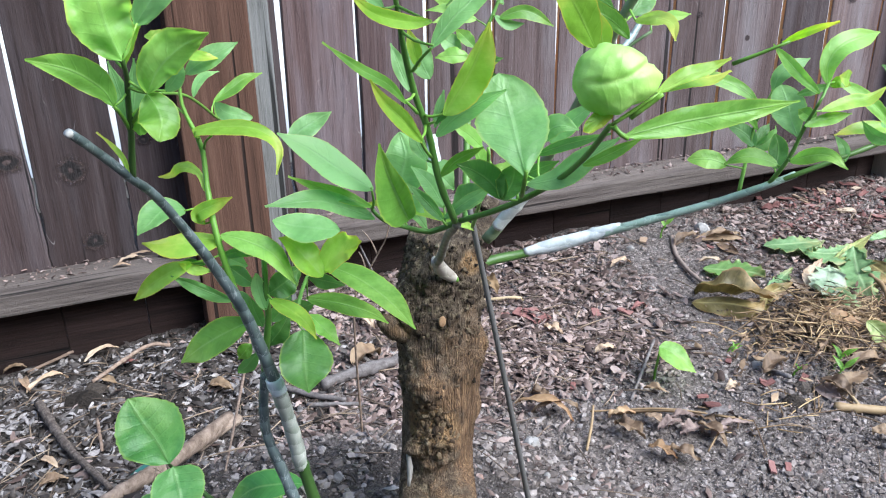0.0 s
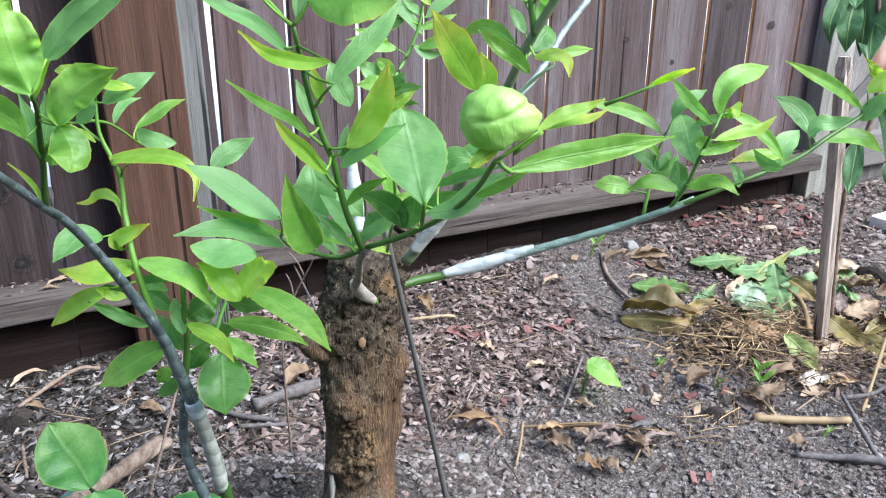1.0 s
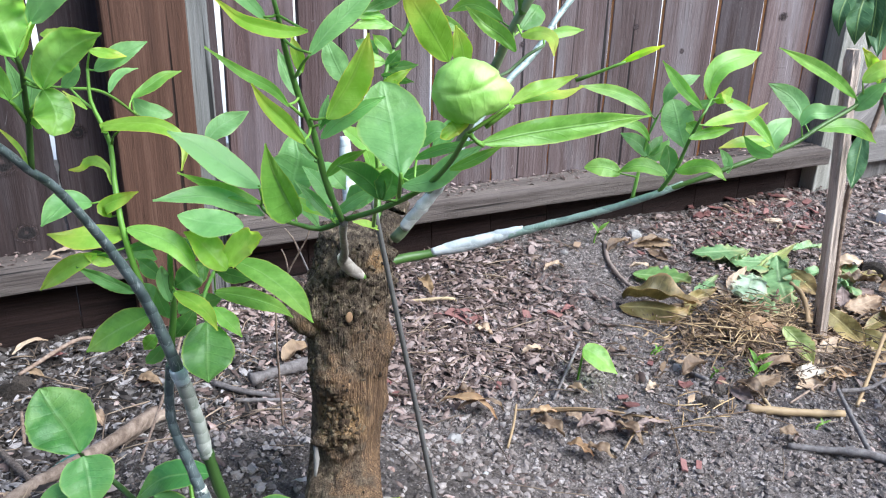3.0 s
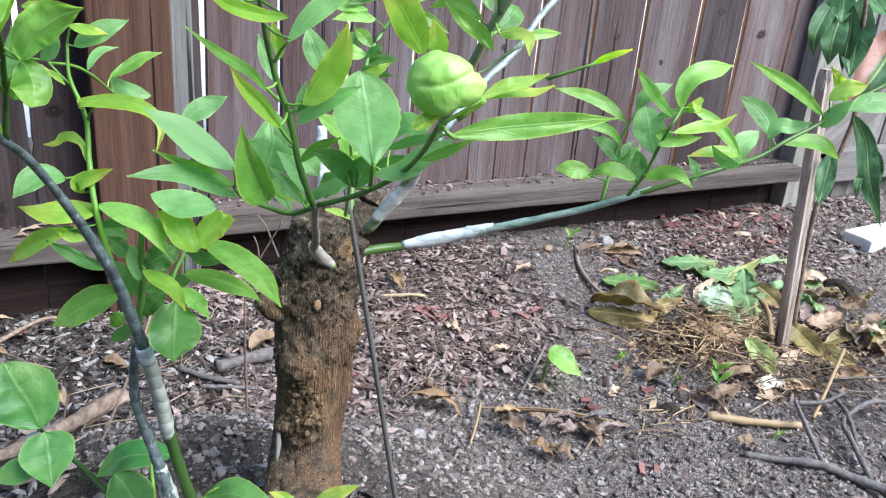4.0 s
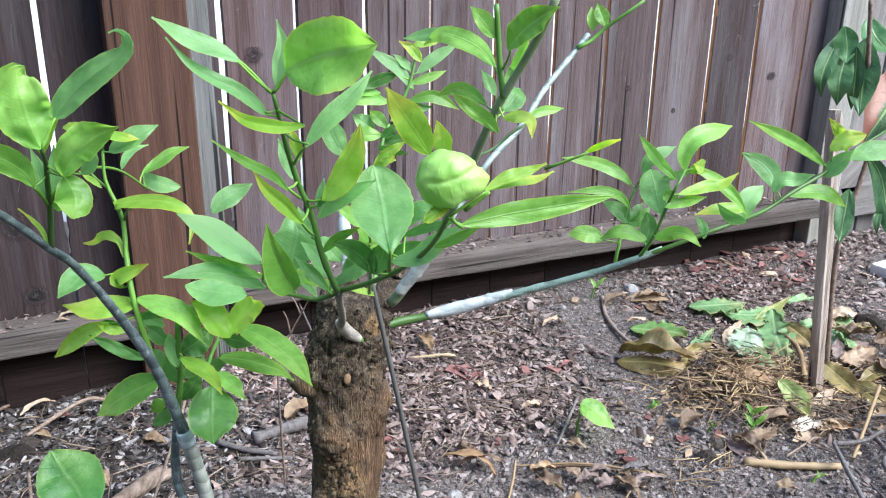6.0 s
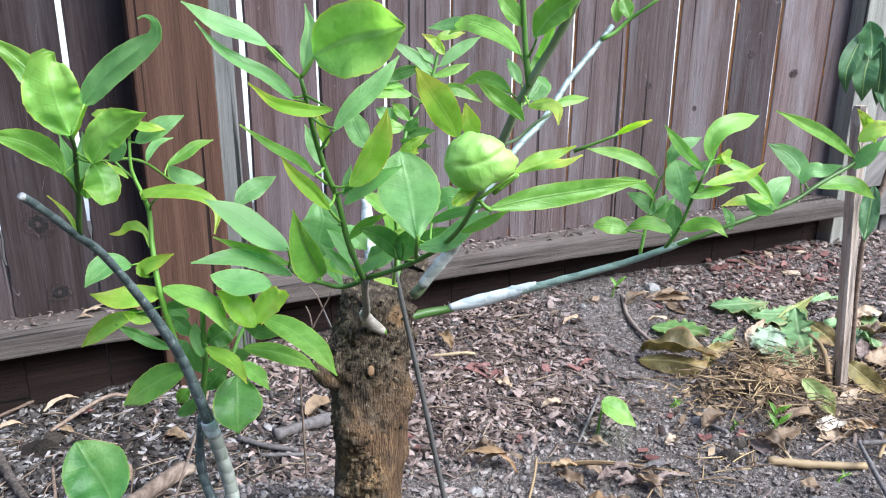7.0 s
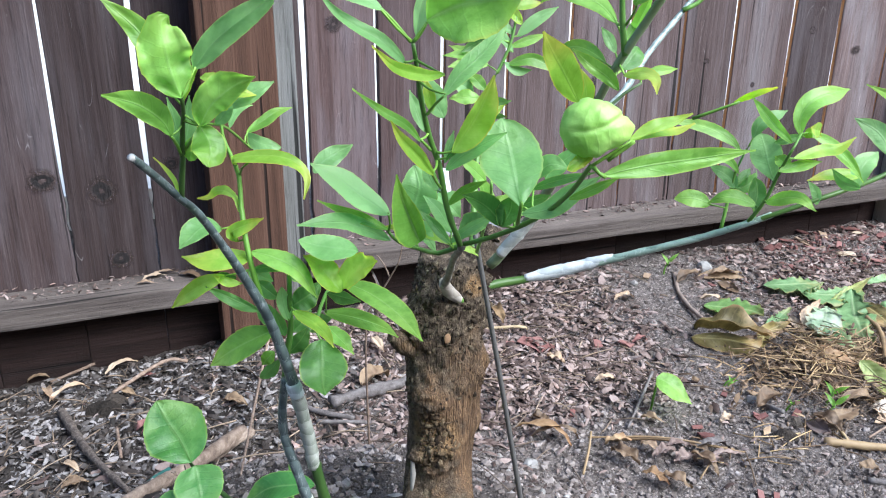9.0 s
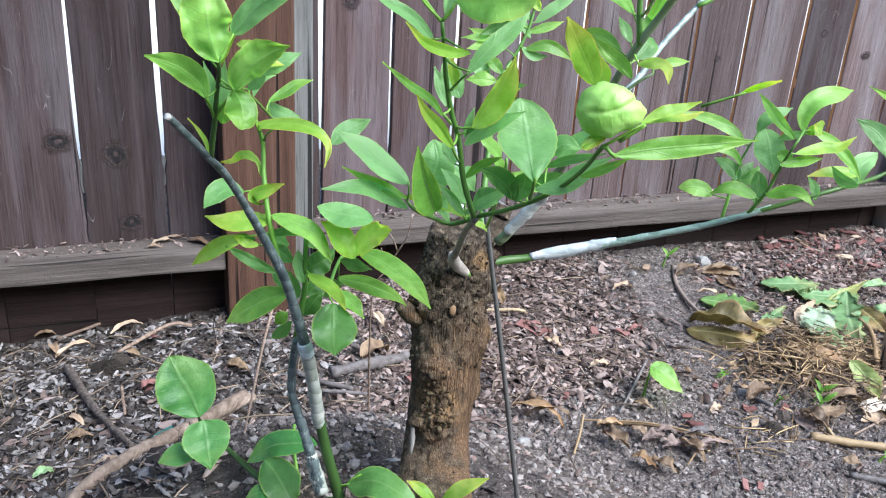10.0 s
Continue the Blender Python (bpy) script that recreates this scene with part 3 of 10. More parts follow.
def tube(points, radii, sides=8, step=0.006, rough=0.08, seed=0.0, bumps=0.0, capped=True):
    """Verts and faces of a round, slightly uneven stem. radii: from start to end, evenly spaced."""
    path, share = smooth_path(points, step)
    verts, faces = [], []
    up = Vector((0.31, 0.22, 0.93))
    for i, (p, s) in enumerate(zip(path, share)):
        a = (path[min(i + 1, len(path) - 1)] - path[max(i - 1, 0)]).normalized()
        u = a.cross(up if abs(a.dot(up)) < 0.95 else Vector((1, 0, 0))).normalized()
        w = a.cross(u)
        k = s * (len(radii) - 1)
        j = min(int(k), len(radii) - 2)
        r = radii[j] + (radii[j + 1] - radii[j]) * (k - j)
        if bumps:
            r *= 1 + bumps * max(0.0, noise.noise(Vector((s * 40 + seed, seed, 0.5)))) ** 1.5
        for q in range(sides):
            t = 2 * math.pi * q / sides
            n = noise.noise(Vector((p.x * 140 + seed, p.y * 140 + math.cos(t) * 1.3, p.z * 140 + math.sin(t) * 1.3)))
            verts.append(p + (u * math.cos(t) + w * math.sin(t)) * r * (1 + rough * n))
    m = len(path)
    for i in range(m - 1):
        for q in range(sides):
            a, b = i * sides + q, i * sides + (q + 1) % sides
            faces.append((a, b, b + sides, a + sides))
    if capped:
        faces.append(tuple(reversed(range(sides))))
        faces.append(tuple(range((m - 1) * sides, m * sides)))
    return verts, faces


def joined(pieces):
    verts, faces = [], []
    for v, f in pieces:
        o = len(verts)
        verts += list(v)
        faces += [tuple(i + o for i in g) for g in f]
    return verts, faces


def ease(lo, hi, x):
    s = min(1.0, max(0.0, (x - lo) / (hi - lo)))
    return s * s * (3 - 2 * s)


def lie(x, y):
    """Height of the ground without its crumbs: a low mound round the tree, a dip by the stake."""
    d = math.hypot(x - 0.27, y - 0.58)
    z = 0.215 * (1 - ease(0.08, 0.50, d))
    z += 0.05 * math.exp(-((x + 0.02) ** 2 + (y - 0.80) ** 2) / 0.045)
    z -= 0.045 * math.exp(-((x - 1.42) ** 2 + (y - 0.95) ** 2) / 0.08)
    z -= 0.05 * (1 - ease(-0.05, 0.45, x)) * ease(1.15, 1.5, y)
    z += 0.028 * math.exp(-((x - 1.28) ** 2 + (y - 1.02) ** 2) / 0.018)
    z += 0.022 * ease(0.5, 0.9, x) * ease(1.3, 1.5, y)
    return z


def ground(x, y):
    z = lie(x, y)
    if -1.5 < x < 3.5 and -0.5 < y < 2.5:
        z += 0.010 * noise.fractal(Vector((x * 7, y * 7, 0.3)), 1.0, 2.0, 3)
        z += 0.0042 * noise.noise(Vector((x * 48, y * 48, 4.1))) + 0.0022 * noise.noise(Vector((x * 110, y * 110, 2.3)))
    return z


# ---- ground ----
def spread(lo, hi, step, far):
    a = list(np.arange(lo, hi + step / 2, step))
    out, g = [], step
    e = hi
    while e < far:
        g *= 1.45
        e += g
        out.append(e)
    e, g, low = lo, step, []
    while e > -far:
        g *= 1.45
        e -= g
        low.append(e)
    return list(reversed(low)) + a + out


def make_ground():
    xs, ys = spread(-0.75, 2.5, 0.0065, 180), spread(0.3, 1.62, 0.0065, 180)
    verts = [(x, y, ground(x, y)) for y in ys for x in xs]
    n = len(xs)
    faces = [(j * n + i, j * n + i + 1, (j + 1) * n + i + 1, (j + 1) * n + i) for j in range(len(ys) - 1) for i in range(n - 1)]
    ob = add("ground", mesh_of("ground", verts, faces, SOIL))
    tagged(ob, "dark crumbly garden soil mounded round a small tree", "ground", kind="structure")


make_ground()

# ---- fence ----
FY = 1.528
GAPS = [-1.0, -0.86, -0.72, -0.58, -0.44, -0.31, -0.171, -0.018, 0.123, 0.272, 0.418, 0.556, 0.690, 0.828, 0.971, 1.114, 1.249, 1.385, 1.543, 1.681, 1.84, 1.99]
SLITS = [0.008, 0.006, 0.005, 0.006, 0.007, 0.006, 0.008, 0.009, 0.006, 0.005, 0.0105, 0.008, 0.008, 0.006, 0.0065, 0.007, 0.006, 0.0084, 0.0104, 0.0104, 0.004, 0.004]


def board(seed, width, height, thick=0.017, swell=0.0):
    """A rough-sawn fence board with wandering edges, standing on z = 0, its front at y = 0."""
    n = 90
    verts, faces = [], []
    for i in range(n + 1):
        z = height * (i / n) ** 1.5
        low = swell * (1 - ease(0.30, 0.52, z))
        l = -width / 2 + 0.0022 * noise.noise(Vector((seed * 3.1, z * 3.5, 0))) - low * (1 + 1.6 * noise.noise(Vector((seed * 2.7, z * 60, 3))))
        r = width / 2 + 0.0022 * noise.noise(Vector((seed * 5.3, z * 3.5, 9))) + low * (1 + 1.6 * noise.noise(Vector((seed * 6.1, z * 60, 7))))
        cup = 0.0018 * noise.noise(Vector((seed, z * 1.3, 4)))
        verts += [(l + 0.0015, cup, z), (-width * 0.17, cup - 0.0008, z), (width * 0.2, cup - 0.0006, z), (r - 0.0015, cup, z), (r, cup + 0.002, z), (r, thick, z), (l, thick, z), (l, cup + 0.002, z)]
    for i in range(n):
        for q in range(8):
            a, b = i * 8 + q, i * 8 + (q + 1) % 8
            faces.append((a, b, b + 8, a + 8))
    faces += [tuple(reversed(range(8))), tuple(range(n * 8, n * 8 + 8))]
    return verts, faces


def make_fence():
    wall = add("wall_north", None, None, Matrix.Translation((0.9, FY, 0)))
    tagged(wall, "weathered dark brown wooden board fence with narrow gaps", "fence", kind="structure")
    for i, (a, b) in enumerate(zip(GAPS, GAPS[1:])):
        x0, x1 = a + SLITS[i] / 2, b - SLITS[i + 1] / 2
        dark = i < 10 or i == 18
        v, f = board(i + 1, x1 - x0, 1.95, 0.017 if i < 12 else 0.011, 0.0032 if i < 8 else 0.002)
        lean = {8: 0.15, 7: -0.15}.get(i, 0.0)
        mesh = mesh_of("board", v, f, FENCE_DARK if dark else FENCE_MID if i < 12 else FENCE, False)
        if i >= 12:
            mesh.materials.append(EDGE)
            for p in mesh.polygons:
                p.material_index = 1 if abs(p.normal.x) > 0.8 else 0
        add("board", mesh, wall, pose((x0 + x1) / 2, FY, -0.12, 0, lean, 0))
    # round knots, each a shallow dished plug in its board
    for x, z, r, s in ((-0.051, 0.322, 0.024, 1.1), (0.043, 0.295, 0.028, 1.0), (0.059, 0.164, 0.021, 1.1), (1.313, 0.463, 0.007, 1.2), (1.449, 0.404, 0.007, 1.0),
                       (0.475, 0.57, 0.017, 1.1), (0.165, 0.335, 0.014, 1.1), (1.60, 0.52, 0.009, 1.2), (1.742, 0.47, 0.011, 1.3), (1.03, 0.44, 0.007, 0.9)):
        verts, faces, k = [], [], 20
        for ring, (q, y) in enumerate(((1.0, 0.0004), (0.96, -0.0006), (0.7, -0.0003), (0.4, -0.0007), (0.02, -0.0004))):
            for j in range(k):
                t = 2 * math.pi * j / k
                w = q * (1 + 0.22 * noise.noise(Vector((math.cos(t) * 1.5 + x * 90, math.sin(t) * 1.5, 0.4))))
                verts.append((math.cos(t) * w, y / r, math.sin(t) * w))
        for a in range(4):
            for j in range(k):
                faces.append((a * k + j, a * k + (j + 1) % k, (a + 1) * k + (j + 1) % k, (a + 1) * k + j))
        add("knot", mesh_of("knot", verts, faces, KNOT_DARK if x < 0.3 else KNOT), wall, Matrix.Translation((x, FY - 0.0018, z)) @ Matrix.Diagonal((r * s * 1.25, r, r * 1.25, 1)))
    # bottom rails: two lengths laid flat between the posts
    for x0, x1, z, tilt in ((-1.0, 0.219, 0.127, 0.0), (0.39, 1.897, 0.150, 0.0)):
        bm = box(x0, x1, FY - 0.089, FY - 0.004, z - 0.039, z, 0.004)
        bmesh.ops.subdivide_edges(bm, edges=[e for e in bm.edges if abs(e.verts[0].co.x - e.verts[1].co.x) > 0.3], cuts=40)
        for v in bm.verts:
            v.co.z += 0.0025 * noise.noise(Vector((v.co.x * 6, v.co.y * 9, z)))
            v.co.y += 0.002 * noise.noise(Vector((v.co.x * 5, 3, z + v.co.z * 9)))
        rail = part("rail", bm, RAIL, wall, "grey weathered bottom rail strewn with debris")
    bm = box(0.221, 0.350, FY - 0.096, FY - 0.003, -0.2, 1.9, 0.004)
    part("post", bm, POST, wall, "reddish brown stained timber post")
    bm = box(0.352, 0.388, FY - 0.07, FY - 0.003, -0.2, 1.9, 0.003)
    part("grey_batten", bm, GREYWOOD, wall, "weathered grey timber batten")
    bm = box(1.897, 1.985, FY - 0.055, FY - 0.003, -0.2, 1.9, 0.004)
    part("post", bm, POST_GREY, wall, "weathered grey timber post")
    # skirt board close to the soil, carried up to the rail; its colour holds the rail's shade
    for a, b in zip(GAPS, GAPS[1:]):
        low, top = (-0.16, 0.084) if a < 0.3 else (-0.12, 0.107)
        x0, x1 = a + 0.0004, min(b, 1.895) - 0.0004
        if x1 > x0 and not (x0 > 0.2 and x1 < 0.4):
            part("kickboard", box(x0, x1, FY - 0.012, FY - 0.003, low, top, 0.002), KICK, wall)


make_fence()


def make_gate():
    gate = add("gate", None, None, Matrix.Translation((2.5, FY, 0)))
    tagged(gate, "grey weathered wooden gate with diagonal brace", "gate", kind="structure")
    x = 2.0
    for i in range(9):
        v, f = board(60 + i, 0.134, 1.8)
        add("board", mesh_of("board", v, f, GATE, False), gate, Matrix.Translation((x + 0.07, FY, -0.06)))
        x += 0.141
    part("rail", box(1.99, 3.27, FY - 0.04, FY - 0.003, 0.078, 0.167, 0.003), GATE_X, gate)
    bm = box(-0.02, 1.6, -0.038, -0.001, -0.045, 0.045, 0.003)
    brace = part("brace", bm, GATE_X, gate, "", False, pose(2.02, FY - 0.002, 0.175, 0, -40, 0))


make_gate()

# added pale slab beyond the fence, there to make the gaps look bright
me = bpy.data.meshes.new("paving_beyond")
bm = box(-40, 60, 2.35, 45, -0.05, 0.05, 0)
bm.to_mesh(me)
bm.free()
me.materials.append(GAP_BACKING)
tagged(add("paving_beyond", me), "pale slab added behind the fence to brighten its gaps", "paving", kind="structure")

# plain unseen walls behind and beside the view, added to block low sky light
SKY_BLOCK = plain("sky_block_wall", ((0.2, (0.12, 0.1, 0.09)), (0.6, (0.2, 0.17, 0.15)), (0.9, (0.26, 0.23, 0.21))), 20)
for wall_name, sides in (("wall_south", (-4.0, 6.2, -3.2, -3.05)), ("wall_west", (-4.15, -4.0, -3.2, 1.5)), ("wall_east", (6.2, 6.35, -3.2, 1.5))):
    tagged(part(wall_name, box(*sides, -0.1, 2.7, 0.01), SKY_BLOCK, None), "plain brown wall added out of view to block low sky light", "wall", kind="structure")

# ---- citrus tree: trunk, grafted branches, leaves ----
def leaf_mesh(seed, length, width, bend, fold, bow, wave, kind, twist=0.0, cup=0.0, crumple=0.02, hook=0.0, curl=0.0, ragged=0.0):
    """A blade along +x from the origin, its face to +z. bend: arch towards its face; bow: sideways arch; fold: degrees by which the halves rise."""
    nu, nv = (34, 8) if ragged else (18, 8)
    peak, tip_pow = {"oval": (0.46, 1.15), "long": (0.42, 1.2), "round": (0.5, 0.62), "drop": (0.34, 1.1)}[kind]
    rng = random.Random(seed)
    ph = rng.random() * 6.28
    verts, faces, uvs = [], [], []
    cx = cy = cz = 0.0
    for i in range(nu + 1):
        s = i / nu
        g = s / peak if s < peak else (1 - s) / (1 - peak)
        g = max(0.0, g)
        w = math.sin(g * math.pi / 2) ** ((0.62 if kind == "round" else 0.75) if s < peak else tip_pow) * width / 2
        w = max(w, 0.0006)
        arch = 4 * s * (1 - s)
        late = ease(0.5, 1.0, s)
        ang = math.atan(4 * bow * (1 - 2 * s)) + radians(hook) * late
        pit = math.atan(4 * bend * (1 - 2 * s)) + radians(curl) * late
        if i:
            cx += length / nu * math.cos(ang) * math.cos(pit) * (1 + 2.5 * (bow * bow + bend * bend))
            cy += length / nu * math.sin(ang)
            cz += length / nu * math.sin(pit)
        tw = radians(twist) * (s - 0.5)
        for j in range(nv + 1):
            q = 2 * j / nv - 1
            if ragged and abs(q) == 1:
                w *= 1 - ragged * abs(noise.noise(Vector((s * 17 + seed, q * 5, 3)))) * 2
            rise = abs(q) * w * math.sin(radians(fold)) + cup * w * q * q
            flat = q * w * math.cos(radians(fold))
            ripple = wave * width * (abs(q) ** 1.6) * (math.sin(s * 13 + ph + (1.7 if q > 0 else 0)) + 0.6 * math.sin(s * 27 + ph * 2)) * min(1, arch * 1.6)
            ripple += crumple * width * (noise.noise(Vector((s * 5 + seed, q * 1.6, 1.0))) + 0.4 * noise.noise(Vector((s * 13 + seed, q * 4, 6.0))))
            ly, lz = flat * math.cos(tw) - rise * math.sin(tw), flat * math.sin(tw) + rise * math.cos(tw)
            up = lz + ripple
            verts.append((cx - math.sin(ang) * ly - math.sin(pit) * up, cy + math.cos(ang) * ly, cz + math.cos(pit) * up))
            uvs.append((s, j / nv))
    k = nv + 1
    for i in range(nu):
        for j in range(nv):
            faces.append((i * k + j, (i + 1) * k + j, (i + 1) * k + j + 1, i * k + j + 1))
    return verts, faces, uvs


COUNT = [0]


def leaf(branch, base, tip, width, face, bend=0.05, fold=12, bow=0.0, tone="g", kind="oval", wave=0.03, twist=0.0, cup=0.0, hook=0.0, curl=0.0):
    """One leaf of a branch, from base to tip, its upper side turned to the direction face."""
    COUNT[0] += 1
    b, t = Vector(base), Vector(tip)
    a = (t - b).normalized()
    n = Vector(face)
    n = (n - a * n.dot(a)).normalized()
    rng = random.Random(COUNT[0])
    calm = 0.25 if wave < 0.02 else 0.45
    bend, fold, twist, wave = bend + rng.uniform(-0.03, 0.05), fold + calm * rng.uniform(-6, 12), twist + calm * rng.uniform(-22, 22), wave * rng.uniform(0.9, 2.4)
    v, f, uv = leaf_mesh(COUNT[0] * 7.13, (t - b).length, width, bend, fold, bow, wave, kind, twist, cup, 0.09 * calm, hook, curl + calm * rng.uniform(-38, 38))
    m = Matrix((a, n.cross(a), n)).transposed().to_4x4()
    m.translation = b
    return add("leaf", mesh_of("leaf", v, f, LEAF[tone], True, uv), branch, m)


def blade_mesh(name, points, left, right, face, sky, fold, mat, kind, wave, ragged=0.0):
    """A leaf blade along a curved midrib. left, right: half widths as they show from face; sky: degrees by which the blade leans back
    to the light; fold: degrees by which both halves rise from the midrib."""
    COUNT[0] += 1
    o = Vector(points[0])
    rel = [Vector(p) - o for p in points]
    whole = sum((b - a).length for a, b in zip(rel, rel[1:]))
    spine, share = smooth_path([tuple(p) for p in rel], whole / (34 if ragged else 22))
    peak, base_pow, tip_pow = {"oval": (0.46, 0.66, 0.98), "long": (0.42, 0.75, 1.15), "drop": (0.35, 0.6, 1.05), "egg": (0.57, 0.85, 0.6), "round": (0.5, 0.58, 0.7)}[kind]
    warp = math.log(0.5) / math.log(peak)
    ph, n0, nv = COUNT[0] * 1.9, Vector(face), 12
    verts, faces, uvs = [], [], []
    for i, (p, s) in enumerate(zip(spine, share)):
        a = (spine[min(i + 1, len(spine) - 1)] - spine[max(i - 1, 0)]).normalized()
        n = (n0 - a * n0.dot(a)).normalized()
        side = n.cross(a)
        lean = sky * max(-1.0, min(1.0, side.z * 1.6))
        prof = max(0.0, math.sin(math.pi * s ** warp)) ** (base_pow + (tip_pow - base_pow) * s)
        for c in range(nv + 1):
            q = 1 - 2 * c / nv
            half = max(0.0005, prof * (left if q > 0 else right))
            tilt = radians(max(-66, min(66, fold - lean if q > 0 else fold + lean)))
            edge = abs(q)
            rim = 1 + edge ** 3 * (0.035 * math.sin(s * 11 + ph * (1.3 if q > 0 else 0.7)) + 0.018 * math.sin(s * 70 + ph))
            if ragged:
                rim -= edge ** 2.5 * ragged * (abs(noise.noise(Vector((s * 9 + ph, q * 2, 4.0)))) * 3.6 + 1.4 * abs(noise.noise(Vector((s * 25 + ph, q * 3, 9.0)))))
            lift = half * math.tan(tilt) * edge * (1.12 - 0.24 * edge)
            ripple = edge ** 1.6 * (math.sin(s * 11 + ph + (2.1 if q > 0 else 0)) + 0.5 * math.sin(s * 23 + ph * 2)) * min(1, 6 * s * (1 - s))
            lift += (left + right) * (1.3 * wave * ripple + (0.03 + wave * 0.6) * noise.noise(Vector((s * 4.5 + ph, q * 1.8, 2.0))) + 0.012 * noise.noise(Vector((s * 15 + ph, q * 6, 5.0))))
            lift += (left + right) * 0.3 * math.sin(ph * 1.7) * ease(0.55, 1.0, s) ** 2
            if wave > 0.09:
                lift += half * 0.42 * ease(0.62, 1.0, edge) * (0.55 + noise.noise(Vector((s * 5 + ph, q * 3, 11.0))))
            verts.append(p + side * (q * half * rim) + n * lift)
            uvs.append((s, c / nv))
    k = nv + 1
    for i in range(len(spine) - 1):
        for c in range(nv):
            faces.append((i * k + c, (i + 1) * k + c, (i + 1) * k + c + 1, i * k + c + 1))
    return mesh_of(name, verts, faces, mat, True, uvs), Matrix.Translation(o)


def blade(branch, points, left, right, face, sky=30, fold=12, tone="g", kind="oval", wave=0.03):
    """A leaf of a branch."""
    mesh, at = blade_mesh("leaf", points, left, right, face, sky, fold, LEAF[tone], kind, wave)
    return add("leaf", mesh, branch, at)


def dropped(name, points, left, right, face, sky, fold, mat, kind, wave, ragged, label, group):
    """A loose leaf lying on the heap of cuttings."""
    mesh, at = blade_mesh(name, points, left, right, face, sky, fold, mat, kind, wave, ragged)
    return tagged(add(name, mesh, None, at), label, "leaf", group)


def curly_leaf(branch, points, width, face, rolls, tone, kind, wave, fold):
    """A leaf whose midrib follows a curve, its blade turning by rolls (degrees) on the way and its edges waved."""
    COUNT[0] += 1
    o = Vector(points[0])
    spine, share = smooth_path([tuple(Vector(p) - o) for p in points], 0.004)
    peak, tip_pow = {"oval": (0.46, 1.0), "long": (0.42, 1.2), "round": (0.5, 0.8), "drop": (0.33, 1.0)}[kind]
    ph, n0, nv = COUNT[0] * 1.9, Vector(face), 10
    verts, faces, uvs = [], [], []
    for i, (p, s) in enumerate(zip(spine, share)):
        a = (spine[min(i + 1, len(spine) - 1)] - spine[max(i - 1, 0)]).normalized()
        k = s * (len(rolls) - 1)
        j = min(int(k), len(rolls) - 2)
        n = Matrix.Rotation(radians(rolls[j] + (rolls[j + 1] - rolls[j]) * (k - j)), 3, a) @ (n0 - a * n0.dot(a)).normalized()
        side = n.cross(a)
        g = s / peak if s < peak else (1 - s) / (1 - peak)
        w = max(0.0006, math.sin(max(0.0, g) * math.pi / 2) ** (0.7 if s < peak else tip_pow) * width / 2)
        for c in range(nv + 1):
            q = 2 * c / nv - 1
            edge = abs(q) ** 1.5
            rim = 1 + 0.13 * edge * math.sin(s * 15 + ph * (1.3 if q > 0 else 0.7)) * math.sin(s * 6 + ph)
            lift = abs(q) * w * math.sin(radians(fold)) - 0.25 * w * q * q * (1 if fold > 0 else -1)
            lift += wave * width * edge * (math.sin(s * 12 + ph + (2.1 if q > 0 else 0)) + 0.5 * math.sin(s * 25 + ph * 2)) * min(1, 6 * s * (1 - s))
            lift += 0.11 * width * noise.noise(Vector((s * 5 + ph, q * 1.7, 2.0))) + 0.03 * width * noise.noise(Vector((s * 14 + ph, q * 5, 5.0)))
            verts.append(p + side * (q * w * rim * math.cos(radians(fold))) + n * lift)
            uvs.append((s, c / nv))
    k = nv + 1
    for i in range(len(spine) - 1):
        for c in range(nv):
            faces.append((i * k + c, (i + 1) * k + c, (i + 1) * k + c + 1, i * k + c + 1))
    return add("leaf", mesh_of("leaf", verts, faces, LEAF[tone], True, uvs), branch, Matrix.Translation(o))


def stem(name, parent, points, radii, mat, label="", sides=9, bumps=0.25, rough=0.1, step=0.006):
    COUNT[0] += 1
    v, f = tube(points, radii, sides, step, rough, COUNT[0] * 1.37, bumps)
    return add(name, mesh_of(name, v, f, mat), parent, None, label)


